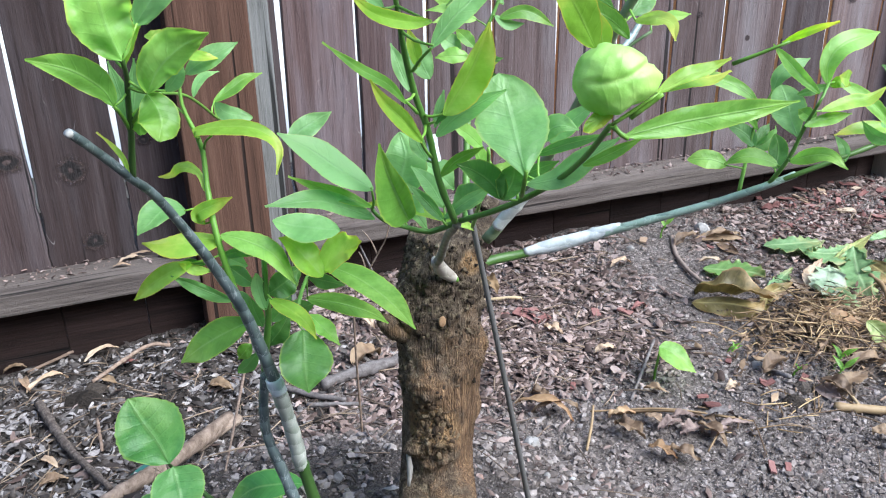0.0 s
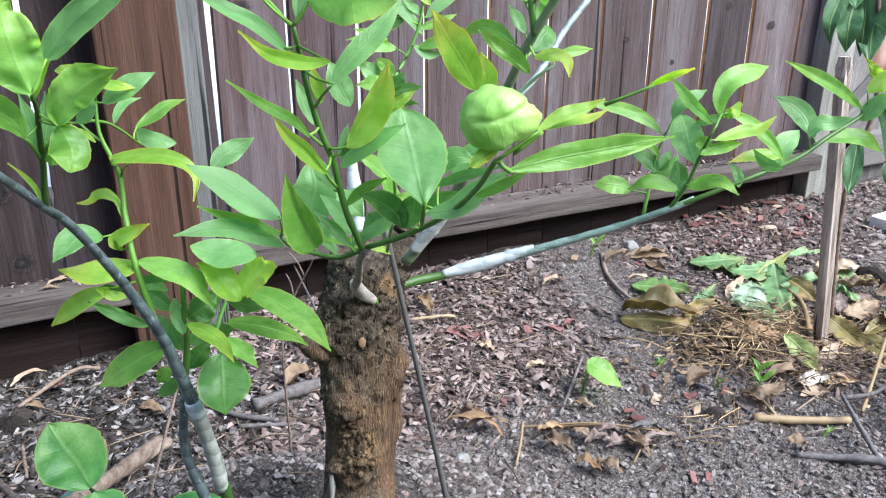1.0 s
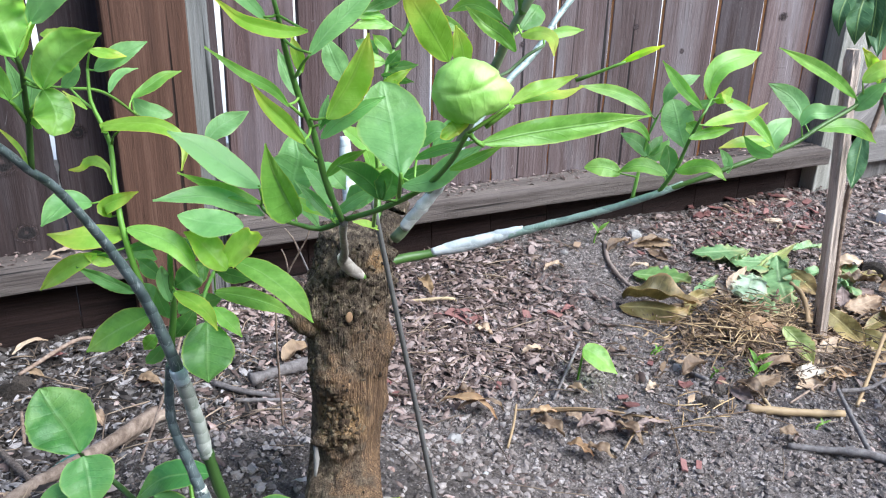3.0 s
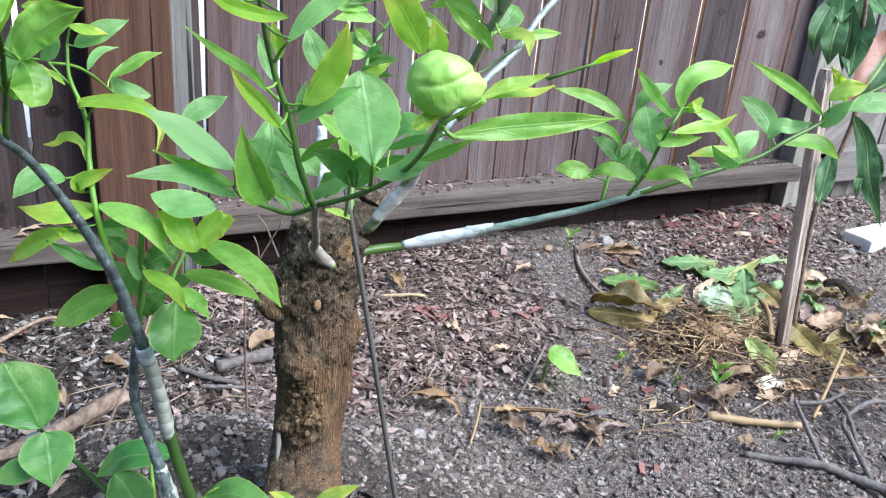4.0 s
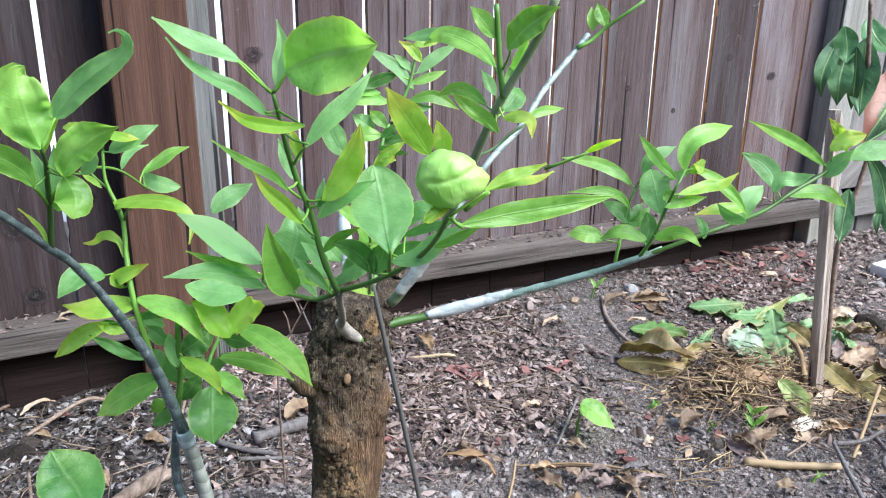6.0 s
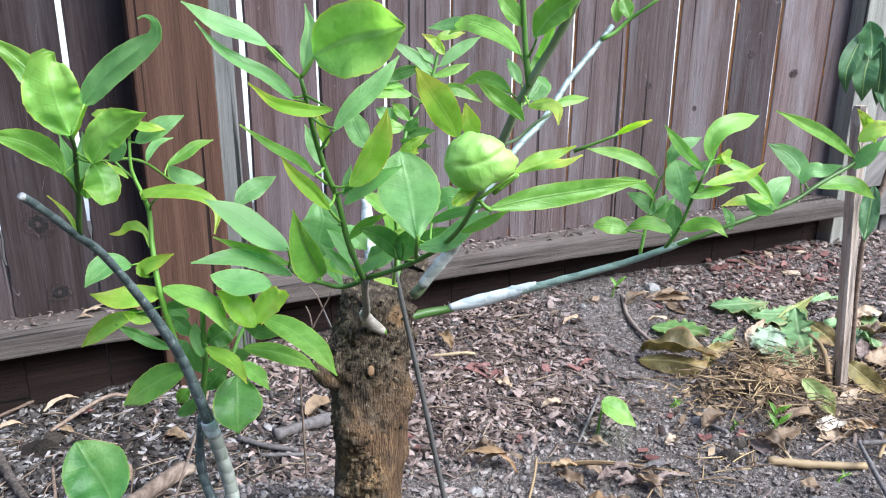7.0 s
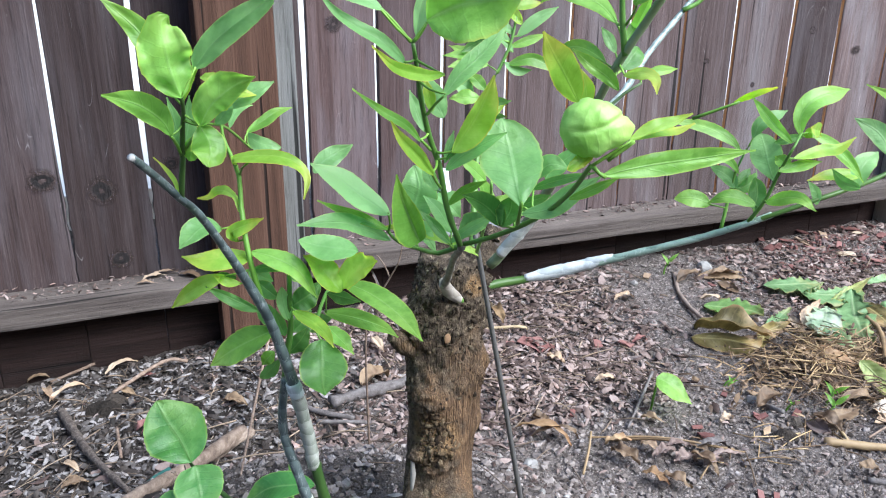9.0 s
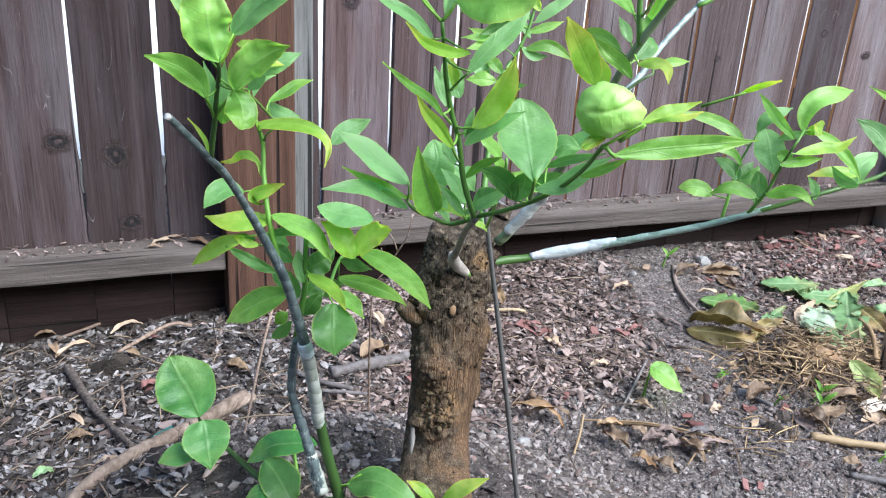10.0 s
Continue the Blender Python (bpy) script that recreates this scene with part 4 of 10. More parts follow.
def make_trunk(tree):
    """A short stout trunk cut off level, swollen at an old graft, ridged, pitted and scarred."""
    spine, share = smooth_path(TRUNK_AXIS, 0.0022)
    sides = 100
    verts, faces = [], []
    # lumps: share of height, bearing, height, size
    lumps = ((0.58, 3.7, 0.009, 0.020), (0.60, 4.2, 0.006, 0.012), (0.62, 5.2, 0.005, 0.012), (0.66, 5.75, 0.005, 0.009), (0.70, 5.5, 0.006, 0.008), (0.40, 4.35, 0.008, 0.016), (0.375, 4.65, 0.004, 0.008), (0.345, 4.15, 0.005, 0.008), (0.405, 4.3, -0.005, 0.0035), (0.39, 4.6, -0.004, 0.003), (0.44, 4.3, 0.004, 0.006), (0.37, 4.2, -0.004, 0.003), (0.425, 4.55, 0.005, 0.0035), (0.37, 4.5, 0.004, 0.0035), (0.40, 4.15, 0.004, 0.0035), (0.39, 3.7, 0.011, 0.007),
             (0.84, 3.4, 0.009, 0.012), (0.91, 3.8, 0.008, 0.011), (0.78, 3.6, 0.005, 0.008), (0.86, 5.6, 0.009, 0.011), (0.93, 5.3, 0.009, 0.010), (0.88, 5.0, 0.006, 0.007), (0.97, 4.4, 0.006, 0.010), (0.46, 5.8, 0.004, 0.010), (0.16, 3.5, -0.007, 0.016), (0.24, 3.9, -0.007, 0.012),
             (0.52, 4.7, 0.003, 0.012), (0.08, 4.8, 0.005, 0.022), (0.05, 3.9, 0.006, 0.02), (0.72, 4.4, 0.003, 0.008), (0.8, 4.75, 0.003, 0.007),
             (0.655, 5.3, 0.005, 0.005), (0.69, 4.9, 0.004, 0.003), (0.74, 5.35, 0.005, 0.0035), (0.79, 5.75, 0.006, 0.004), (0.83, 4.3, 0.004, 0.003), (0.87, 4.55, 0.004, 0.003), (0.70, 3.75, 0.005, 0.004), (0.80, 3.35, 0.006, 0.004), (0.90, 4.15, 0.005, 0.0035), (0.95, 5.6, 0.007, 0.005), (0.75, 4.6, 0.0035, 0.0025), (0.63, 4.75, 0.004, 0.004), (0.60, 3.95, 0.006, 0.006), (0.60, 4.0, -0.006, 0.0035), (0.67, 4.0, 0.004, 0.004), (0.76, 3.9, 0.004, 0.004))
    length = (spine[-1] - spine[0]).length
    for p, s in zip(spine, share):
        k = s * (len(TRUNK_R) - 1)
        j = min(int(k), len(TRUNK_R) - 2)
        r0 = TRUNK_R[j] + (TRUNK_R[j + 1] - TRUNK_R[j]) * (k - j)
        crumbly = 0.5 + 2.2 * ease(0.58, 0.72, s)
        for q in range(sides):
            t = 2 * math.pi * q / sides
            c, d = math.cos(t), math.sin(t)
            r = r0 + 0.0022 * noise.fractal(Vector((c * 2.2, d * 2.2, p.z * 9)), 1.0, 2.0, 4)
            ridge = noise.noise(Vector((c * 11 + p.z * 6, d * 11, p.z * 26)))
            r += 0.0009 * (1 - 2 * abs(ridge)) + 0.0009 * crumbly * noise.noise(Vector((c * 12, d * 12, p.z * 150)))
            r += 0.0007 * crumbly * noise.noise(Vector((c * 22, d * 22, p.z * 420)))
            for ls, la, lh, lw in lumps:
                da = (t - la + math.pi) % (2 * math.pi) - math.pi
                e = ((s - ls) * length / lw) ** 2 + (da * r0 / lw) ** 2
                if e < 8:
                    r += lh * math.exp(-e) * (1 + 0.35 * noise.noise(Vector((c * 12, d * 12, p.z * 160))))
            r += 0.0028 * math.exp(-((s - 0.4) / 0.06) ** 2 - (min(abs(t - 4.35), 2.0) / 0.5) ** 2) * noise.noise(Vector((p.x + c * 3.3, d * 3.3, p.z * 20)) * 7.0)
            top = 0.006 * noise.noise(Vector((c * 2.5, d * 2.5, 3.0))) * ease(0.9, 1.0, s)
            verts.append(p + Vector((c * r, d * r, top)))
    m = len(spine)
    for i in range(m - 1):
        for q in range(sides):
            a, b = i * sides + q, i * sides + (q + 1) % sides
            faces.append((a, b, b + sides, a + sides))
    # broken, sunken top
    c0 = len(verts)
    rim = verts[(m - 1) * sides:m * sides]
    for ring, (g, dz) in enumerate(((0.85, 0.003), (0.6, -0.003), (0.35, 0.001), (0.12, -0.002))):
        for q in range(sides):
            e = rim[q] - spine[-1]
            verts.append(spine[-1] + Vector((e.x * g, e.y * g, e.z * g + dz + 0.005 * noise.noise(Vector((e.x * g * 130, e.y * g * 130, 7))))))
    for ring in range(4):
        o0 = (m - 1) * sides if ring == 0 else c0 + (ring - 1) * sides
        o1 = c0 + ring * sides
        for q in range(sides):
            faces.append((o0 + q, o0 + (q + 1) % sides, o1 + (q + 1) % sides, o1 + q))
    faces.append(tuple(c0 + 3 * sides + q for q in range(sides)))
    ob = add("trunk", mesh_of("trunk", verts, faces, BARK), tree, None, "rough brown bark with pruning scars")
    # crumbling crust of the old graft, the top and the callus
    rng = np.random.default_rng(77)
    bm = bmesh.new()
    bmesh.ops.create_icosphere(bm, subdivisions=1, radius=1.0)
    base = np.array([v.co[:] for v in bm.verts])
    tri = np.array([[v.index for v in f.verts] for f in bm.faces])
    bm.free()
    callus = Vector(CALLUS)

    def scatter(name, count, chance, least, largest, sunk, mat, label):
        bits = []
        while len(bits) < count:
            i, q = int(rng.integers(0, m)), int(rng.integers(0, sides))
            p = verts[i * sides + q]
            if rng.uniform() < chance(p, share[i]):
                size = least + largest * rng.uniform() ** 2.5
                stretch = np.array([rng.uniform(0.6, 1.5), rng.uniform(0.6, 1.2), rng.uniform(0.7, 1.9)])
                bits.append(base * rng.uniform(0.4, 1.4, (len(base), 1)) * size * stretch + np.array(p - (p - spine[i]).normalized() * size * sunk))
        f = (tri[None] + (np.arange(len(bits)) * len(base))[:, None, None]).reshape(-1, 3)
        add(name, mesh_of(name, np.concatenate(bits), [tuple(t) for t in f], mat, sunk > 0), ob, None, label)

    scatter("bark_crust", 1500, lambda p, h: 0.9 * ease(0.66, 0.86, h) + 0.25 * ease(0.55, 0.62, h) * (1 - ease(0.64, 0.7, h)) + 0.006 + 0.6 * (1 - ease(0.04, 0.1, h)), 0.0005, 0.0017, 0.0, CRUST, "crumbling grey-brown bark crust")
    scatter("callus", 300, lambda p, h: 1 - ease(0.005, 0.024, ((p.x - callus.x) ** 2 + (p.y - callus.y) ** 2 + 0.6 * (p.z - callus.z) ** 2) ** 0.5), 0.0010, 0.0030, 0.5, OCHRE, "crumbling ochre callus over an old wound")
    return ob

TRUNK_AXIS = [(0.312, 0.536, 0.228), (0.309, 0.537, 0.255), (0.327, 0.583, 0.288), (0.332, 0.587, 0.326), (0.335, 0.591, 0.357), (0.336, 0.597, 0.388), (0.338, 0.602, 0.418), (0.343, 0.606, 0.448), (0.348, 0.609, 0.475)]
TRUNK_R = (0.037, 0.033, 0.030, 0.029, 0.030, 0.031, 0.0335, 0.033, 0.029, 0.026)
tree = thing("citrus_tree", (0.336, 0.600, 0.195), "stump of a pruned citrus tree with leafy grafted branches", "tree")
trunk = make_trunk(tree)
stem("branch_stub", tree, [(0.324, 0.601, 0.391), (0.310, 0.595, 0.399), (0.297, 0.592, 0.407), (0.288, 0.591, 0.415), (0.285, 0.591, 0.417)], (0.0160, 0.0125, 0.0105, 0.0085, 0.0050), BARK, "broken-off stub of a side branch", 14, 0.2, 0.25, 0.004)
stem("branch_stub", tree, [(0.369, 0.610, 0.463), (0.384, 0.619, 0.474), (0.395, 0.626, 0.489)], (0.0120, 0.0105, 0.0095), BARK, "sawn-off branch stub", 14, 0.1, 0.2, 0.004)
stem("sealed_cut", tree, [(0.390, 0.631, 0.489), (0.392, 0.632, 0.492)], (0.0105, 0.0100), SEALED, "blue-grey sealed saw cut", 16, 0.0, 0.05, 0.003)
scar = bmesh.new()
bmesh.ops.create_icosphere(scar, subdivisions=3, radius=1.0)
part("pruning_scar", scar, SCAR, trunk, "pale oval pruning scar", True, Matrix.Translation((0.328, 0.567, 0.418)) @ Matrix.Diagonal((0.0031, 0.0013, 0.0048, 1)))
scion = stem("graft_stick", tree, [(0.321, 0.557, 0.474), (0.315, 0.534, 0.490), (0.304, 0.501, 0.512), (0.290, 0.459, 0.538), (0.274, 0.408, 0.566)], (0.0034, 0.0027, 0.0024, 0.0022, 0.0022), STEM_GREY, "grey scion stick in a graft union", 10, 0.4, 0.15, 0.004)
stem("grafting_film", scion, [(0.343, 0.578, 0.447), (0.338, 0.575, 0.452), (0.330, 0.571, 0.460), (0.324, 0.563, 0.469), (0.318, 0.553, 0.478)], (0.0040, 0.0048, 0.0052, 0.0046, 0.0030), FILM_BEIGE, "beige film bound round the graft", 12, 0.3, 0.12, 0.003)
stem("bud", scion, [(0.341, 0.578, 0.449), (0.344, 0.576, 0.447), (0.346, 0.576, 0.447)], (0.0030, 0.0036, 0.0012), STEM, "", 9, 0.1, 0.1, 0.003)
stem("bark_flake", trunk, [(0.296, 0.568, 0.308), (0.295, 0.562, 0.294), (0.292, 0.557, 0.280)], (0.0016, 0.0024, 0.0012), STONE, "pale peeling strip of bark", 7, 0.3, 0.4, 0.004)
centre = stem("branch", tree, [(0.273, 0.408, 0.567), (0.265, 0.409, 0.590), (0.259, 0.407, 0.617), (0.252, 0.404, 0.635), (0.245, 0.398, 0.657), (0.240, 0.390, 0.675), (0.236, 0.385, 0.689)], (0.0018, 0.0017, 0.0017, 0.0016, 0.0015, 0.0013, 0.0010), STEM, "upright green shoot")
stem("petiole", centre, [(0.236, 0.385, 0.689), (0.239, 0.383, 0.693), (0.242, 0.381, 0.699)], (0.0011, 0.0009), STEM_YOUNG, "", 6, 0.0, 0.05)
stem("petiole", centre, [(0.235, 0.385, 0.689), (0.227, 0.387, 0.699), (0.220, 0.387, 0.706)], (0.0009, 0.0007), STEM_YOUNG, "", 6, 0.0, 0.05)
stem("petiole", centre, [(0.240, 0.390, 0.676), (0.236, 0.389, 0.677), (0.233, 0.388, 0.678)], (0.0009, 0.0007), STEM_YOUNG, "", 6, 0.0, 0.05)
stem("petiole", centre, [(0.249, 0.399, 0.649), (0.248, 0.385, 0.657), (0.249, 0.375, 0.663)], (0.0009, 0.0007), STEM_YOUNG, "", 6, 0.0, 0.05)
stem("petiole", centre, [(0.252, 0.403, 0.628), (0.248, 0.398, 0.632), (0.244, 0.396, 0.636)], (0.0009, 0.0007), STEM_YOUNG, "", 6, 0.0, 0.05)
stem("petiole", centre, [(0.260, 0.407, 0.604), (0.254, 0.399, 0.611), (0.249, 0.392, 0.618)], (0.0009, 0.0007), STEM_YOUNG, "", 6, 0.0, 0.05)
stem("petiole", centre, [(0.291, 0.370, 0.591), (0.289, 0.364, 0.599), (0.288, 0.360, 0.607)], (0.0012, 0.0010), STEM_YOUNG, "", 6, 0.0, 0.05)
leaf(centre, (0.311, 0.503, 0.526), (0.354, 0.563, 0.490), 0.006, (0.85, -0.45, 0.26), tone="y", kind="drop")
leaf(centre, (0.295, 0.423, 0.600), (0.277, 0.426, 0.616), 0.010, (0.27, -0.85, 0.44), kind="long")
leaf(centre, (0.302, 0.432, 0.571), (0.296, 0.436, 0.602), 0.014, (0.40, -0.90, 0.17), kind="long")
leaf(centre, (0.287, 0.446, 0.560), (0.305, 0.432, 0.573), 0.017, (-0.73, -0.42, 0.54), tone="p")
leaf(centre, (0.277, 0.459, 0.583), (0.286, 0.440, 0.573), 0.018, (-0.31, -0.55, 0.78), tone="p")
leaf(centre, (0.258, 0.462, 0.570), (0.270, 0.438, 0.552), 0.014, (0.06, -0.58, 0.81), tone="p", kind="long")
leaf(centre, (0.318, 0.407, 0.583), (0.294, 0.410, 0.594), 0.013, (0.12, -0.87, 0.48))
stem("twig", centre, [(0.276, 0.417, 0.563), (0.267, 0.429, 0.555), (0.253, 0.426, 0.561), (0.238, 0.419, 0.570), (0.232, 0.419, 0.577)], (0.0017, 0.0015, 0.0012, 0.0009), STEM)
stem("twig", centre, [(0.330, 0.514, 0.516), (0.315, 0.467, 0.556), (0.301, 0.428, 0.589), (0.298, 0.422, 0.600)], (0.0014, 0.0012, 0.0009), STEM)
front = stem("branch", tree, [(0.276, 0.409, 0.567), (0.289, 0.388, 0.579), (0.300, 0.362, 0.597), (0.301, 0.335, 0.617), (0.298, 0.310, 0.639)], (0.0015, 0.0015, 0.0014, 0.0013, 0.0012), STEM, "low green shoot reaching forward")
PUCKER = ((0.299, 0.311, 0.657), (0.139, -0.030, 0.748), 0.0171)
leaf(front, (0.290, 0.310, 0.645), (0.293, 0.307, 0.640), 0.016, (-0.27, -0.87, 0.41), tone="y", kind="round")
stem("petiole", front, [(0.305, 0.307, 0.642), (0.311, 0.303, 0.648), (0.314, 0.300, 0.652)], (0.0011, 0.0009), STEM_YOUNG, "", 6, 0.0, 0.05)
stem("petiole", front, [(0.299, 0.309, 0.639), (0.301, 0.307, 0.636), (0.304, 0.306, 0.634)], (0.0011, 0.0009), STEM_YOUNG, "", 6, 0.0, 0.05)
rear = stem("branch", tree, [(0.376, 0.591, 0.469), (0.384, 0.584, 0.482), (0.398, 0.566, 0.516), (0.399, 0.518, 0.572), (0.399, 0.480, 0.623), (0.401, 0.454, 0.661), (0.408, 0.438, 0.688), (0.413, 0.422, 0.713), (0.415, 0.412, 0.732)], (0.0045, 0.0042, 0.0038, 0.0034, 0.0031, 0.0029, 0.0027, 0.0025), STEM_WOODY, "woody green branch in pale film at its graft")
stem("grafting_film", rear, [(0.381, 0.582, 0.482), (0.391, 0.573, 0.500), (0.400, 0.564, 0.518), (0.401, 0.545, 0.541)], (0.0046, 0.0050, 0.0048, 0.0040), FILM_PALE, "white grafting film", 12, 0.3, 0.12, 0.003)
stem("scion", rear, [(0.407, 0.574, 0.517), (0.436, 0.582, 0.553), (0.470, 0.592, 0.587), (0.505, 0.603, 0.611), (0.536, 0.618, 0.639), (0.571, 0.631, 0.666), (0.592, 0.637, 0.684)], (0.0031, 0.0029, 0.0028, 0.0027, 0.0026, 0.0025, 0.0024), FILM_BLUE, "scion wound in pale blue-green film", 10, 0.35, 0.12, 0.004)
stem("twig", rear, [(0.577, 0.631, 0.673), (0.591, 0.630, 0.679), (0.603, 0.627, 0.690), (0.617, 0.615, 0.704), (0.633, 0.612, 0.715)], (0.0022, 0.0018, 0.0016, 0.0014), STEM)
stem("twig", rear, [(0.402, 0.449, 0.666), (0.400, 0.451, 0.683), (0.399, 0.453, 0.701), (0.396, 0.452, 0.725)], (0.0022, 0.0020, 0.0018, 0.0016), STEM)
stem("twig", rear, [(0.401, 0.484, 0.620), (0.420, 0.494, 0.622), (0.432, 0.492, 0.632), (0.444, 0.490, 0.639)], (0.0012, 0.0012, 0.0010), STEM_WOODY)
stem("petiole", rear, [(0.402, 0.452, 0.673), (0.401, 0.455, 0.680), (0.399, 0.458, 0.686)], (0.0009, 0.0007), STEM_YOUNG, "", 6, 0.0, 0.05)
leaf(rear, (0.394, 0.431, 0.699), (0.416, 0.409, 0.726), 0.020, (-0.82, -0.52, 0.23), bow=0.08)
stem("petiole", rear, [(0.402, 0.451, 0.685), (0.398, 0.438, 0.693), (0.395, 0.430, 0.699)], (0.0009, 0.0007), STEM_YOUNG, "", 6, 0.0, 0.05)
leaf(rear, (0.595, 0.635, 0.687), (0.597, 0.642, 0.708), 0.012, (-0.24, -0.91, 0.34))
leaf(rear, (0.604, 0.627, 0.691), (0.599, 0.637, 0.712), 0.014, (-0.32, -0.88, 0.35))
leaf(rear, (0.417, 0.468, 0.670), (0.422, 0.447, 0.711), 0.009, (-0.92, -0.39, -0.09), kind="long")
far = stem("branch", tree, [(0.367, 0.606, 0.465), (0.379, 0.636, 0.496), (0.396, 0.670, 0.543), (0.412, 0.698, 0.589), (0.433, 0.706, 0.618), (0.446, 0.710, 0.643), (0.453, 0.716, 0.665)], (0.0036, 0.0030, 0.0024, 0.0020, 0.0016, 0.0012), STEM, "slender rear shoot")
leaf(far, (0.450, 0.719, 0.670), (0.481, 0.719, 0.674), 0.011, (-0.09, -0.78, 0.62), tone="y")
leaf(far, (0.410, 0.698, 0.586), (0.439, 0.692, 0.589), 0.014, (-0.15, -0.94, -0.29), tone="d")
leaf(far, (0.410, 0.698, 0.586), (0.423, 0.693, 0.603), 0.013, (-0.18, -0.97, -0.14), tone="d")
leaf(far, (0.406, 0.678, 0.576), (0.413, 0.669, 0.574), 0.011, (-0.65, -0.58, 0.49), tone="y")
leaf(far, (0.411, 0.700, 0.591), (0.382, 0.707, 0.592), 0.015, (-0.19, -0.83, 0.52))
leaf(far, (0.416, 0.700, 0.598), (0.405, 0.716, 0.613), 0.013, (-0.26, -0.73, 0.63))
leaf(far, (0.404, 0.693, 0.582), (0.430, 0.680, 0.577), 0.012, (-0.47, -0.83, -0.29), tone="d", kind="long")
leaf(far, (0.407, 0.708, 0.595), (0.390, 0.721, 0.608), 0.018, (-0.15, -0.80, 0.58), tone="p")
leaf(far, (0.417, 0.717, 0.628), (0.380, 0.722, 0.629), 0.010, (-0.08, -0.78, 0.62), kind="long")
leaf(far, (0.418, 0.713, 0.620), (0.391, 0.732, 0.638), 0.013, (-0.13, -0.78, 0.62), kind="long")
stem("grafting_film", far, [(0.351, 0.627, 0.487), (0.352, 0.634, 0.505), (0.353, 0.642, 0.526), (0.354, 0.647, 0.543)], (0.0045, 0.0062, 0.0060, 0.0040), FILM_WHITE, "white film on a budded stick", 12, 0.3, 0.12, 0.003)
low = stem("branch", tree, [(0.362, 0.585, 0.451), (0.384, 0.588, 0.452), (0.412, 0.585, 0.454), (0.458, 0.563, 0.470), (0.501, 0.529, 0.491), (0.529, 0.506, 0.506), (0.550, 0.482, 0.523), (0.574, 0.466, 0.537), (0.613, 0.455, 0.551), (0.664, 0.467, 0.554), (0.695, 0.469, 0.566), (0.736, 0.474, 0.578), (0.769, 0.477, 0.593), (0.808, 0.478, 0.608)], (0.0041, 0.0038, 0.0034, 0.0024, 0.0020, 0.0019, 0.0018, 0.0020, 0.0020, 0.0019, 0.0018, 0.0017, 0.0015, 0.0013), STEM_DARK, "long low green branch reaching along the fence")
stem("grafting_film", low, [(0.408, 0.586, 0.454), (0.434, 0.574, 0.462), (0.458, 0.563, 0.470), (0.474, 0.551, 0.478)], (0.0036, 0.0050, 0.0056, 0.0054, 0.0048, 0.0036), FILM_WHITE, "white grafting film", 12, 0.3, 0.12, 0.003)
stem("grafting_film", low, [(0.457, 0.563, 0.469), (0.501, 0.529, 0.491), (0.529, 0.506, 0.506), (0.550, 0.482, 0.523), (0.565, 0.472, 0.532)], (0.0038, 0.0031, 0.0029, 0.0028, 0.0024), FILM_MIST, "pale blue-green film wound along the scion", 12, 0.35, 0.12, 0.004)
stem("twig", low, [(0.550, 0.482, 0.523), (0.554, 0.470, 0.546), (0.556, 0.462, 0.571), (0.554, 0.451, 0.590), (0.568, 0.459, 0.600)], (0.0017, 0.0015, 0.0013, 0.0011, 0.0009), STEM)
stem("twig", low, [(0.539, 0.498, 0.515), (0.547, 0.504, 0.535), (0.555, 0.509, 0.557), (0.560, 0.507, 0.574)], (0.0016, 0.0014, 0.0012, 0.0009), STEM)
leaf(low, (0.556, 0.508, 0.543), (0.583, 0.513, 0.555), 0.013, (0.10, -0.98, 0.17), bow=-0.1, tone="d")
leaf(low, (0.587, 0.460, 0.600), (0.572, 0.456, 0.605), 0.012, (0.25, -0.97, 0.07), tone="y")
leaf(low, (0.570, 0.467, 0.571), (0.568, 0.482, 0.577), 0.012, (-0.54, -0.40, 0.74))

shoot = thing("citrus_sucker", (0.232, 0.580, 0.215), "grafted citrus sucker wound in film with bright leaves", "sapling")
sucker = stem("stem", shoot, [(0.224, 0.542, 0.243), (0.220, 0.544, 0.270), (0.212, 0.547, 0.305), (0.207, 0.550, 0.333), (0.207, 0.550, 0.336)], (0.0053, 0.0048, 0.0045, 0.0044), STEM_DARK, "thick green shoot")
stem("grafting_film", sucker, [(0.206, 0.550, 0.331), (0.203, 0.548, 0.357), (0.198, 0.543, 0.387), (0.193, 0.535, 0.412), (0.192, 0.535, 0.419)], (0.0046, 0.0054, 0.0055, 0.0053, 0.0051, 0.0056, 0.0043), FILM_CLEAR, "clear white grafting film", 12, 0.3, 0.12, 0.003)
scion2 = stem("scion", shoot, [(0.193, 0.535, 0.412), (0.184, 0.534, 0.450), (0.175, 0.532, 0.481), (0.163, 0.531, 0.509), (0.150, 0.525, 0.537), (0.134, 0.510, 0.569), (0.123, 0.497, 0.585), (0.109, 0.487, 0.604), (0.098, 0.475, 0.619)], (0.0046, 0.0042, 0.0038, 0.0035, 0.0031, 0.0028, 0.0026, 0.0025, 0.0024), FILM_DARK, "dark scion wound in film, cut off square", 11, 0.2, 0.12, 0.004)
stem("cut_face", scion2, [(0.098, 0.475, 0.618), (0.097, 0.474, 0.620)], (0.0024, 0.0022), STONE, "pale cut end", 10, 0.0, 0.05, 0.002)
stem("binding", scion2, [(0.1935, 0.535, 0.409), (0.192, 0.535, 0.415), (0.1905, 0.535, 0.421)], (0.0054, 0.0060, 0.0053), FILM_WHITE, "white turn of grafting film over the joint", 12, 0.3, 0.1, 0.002)
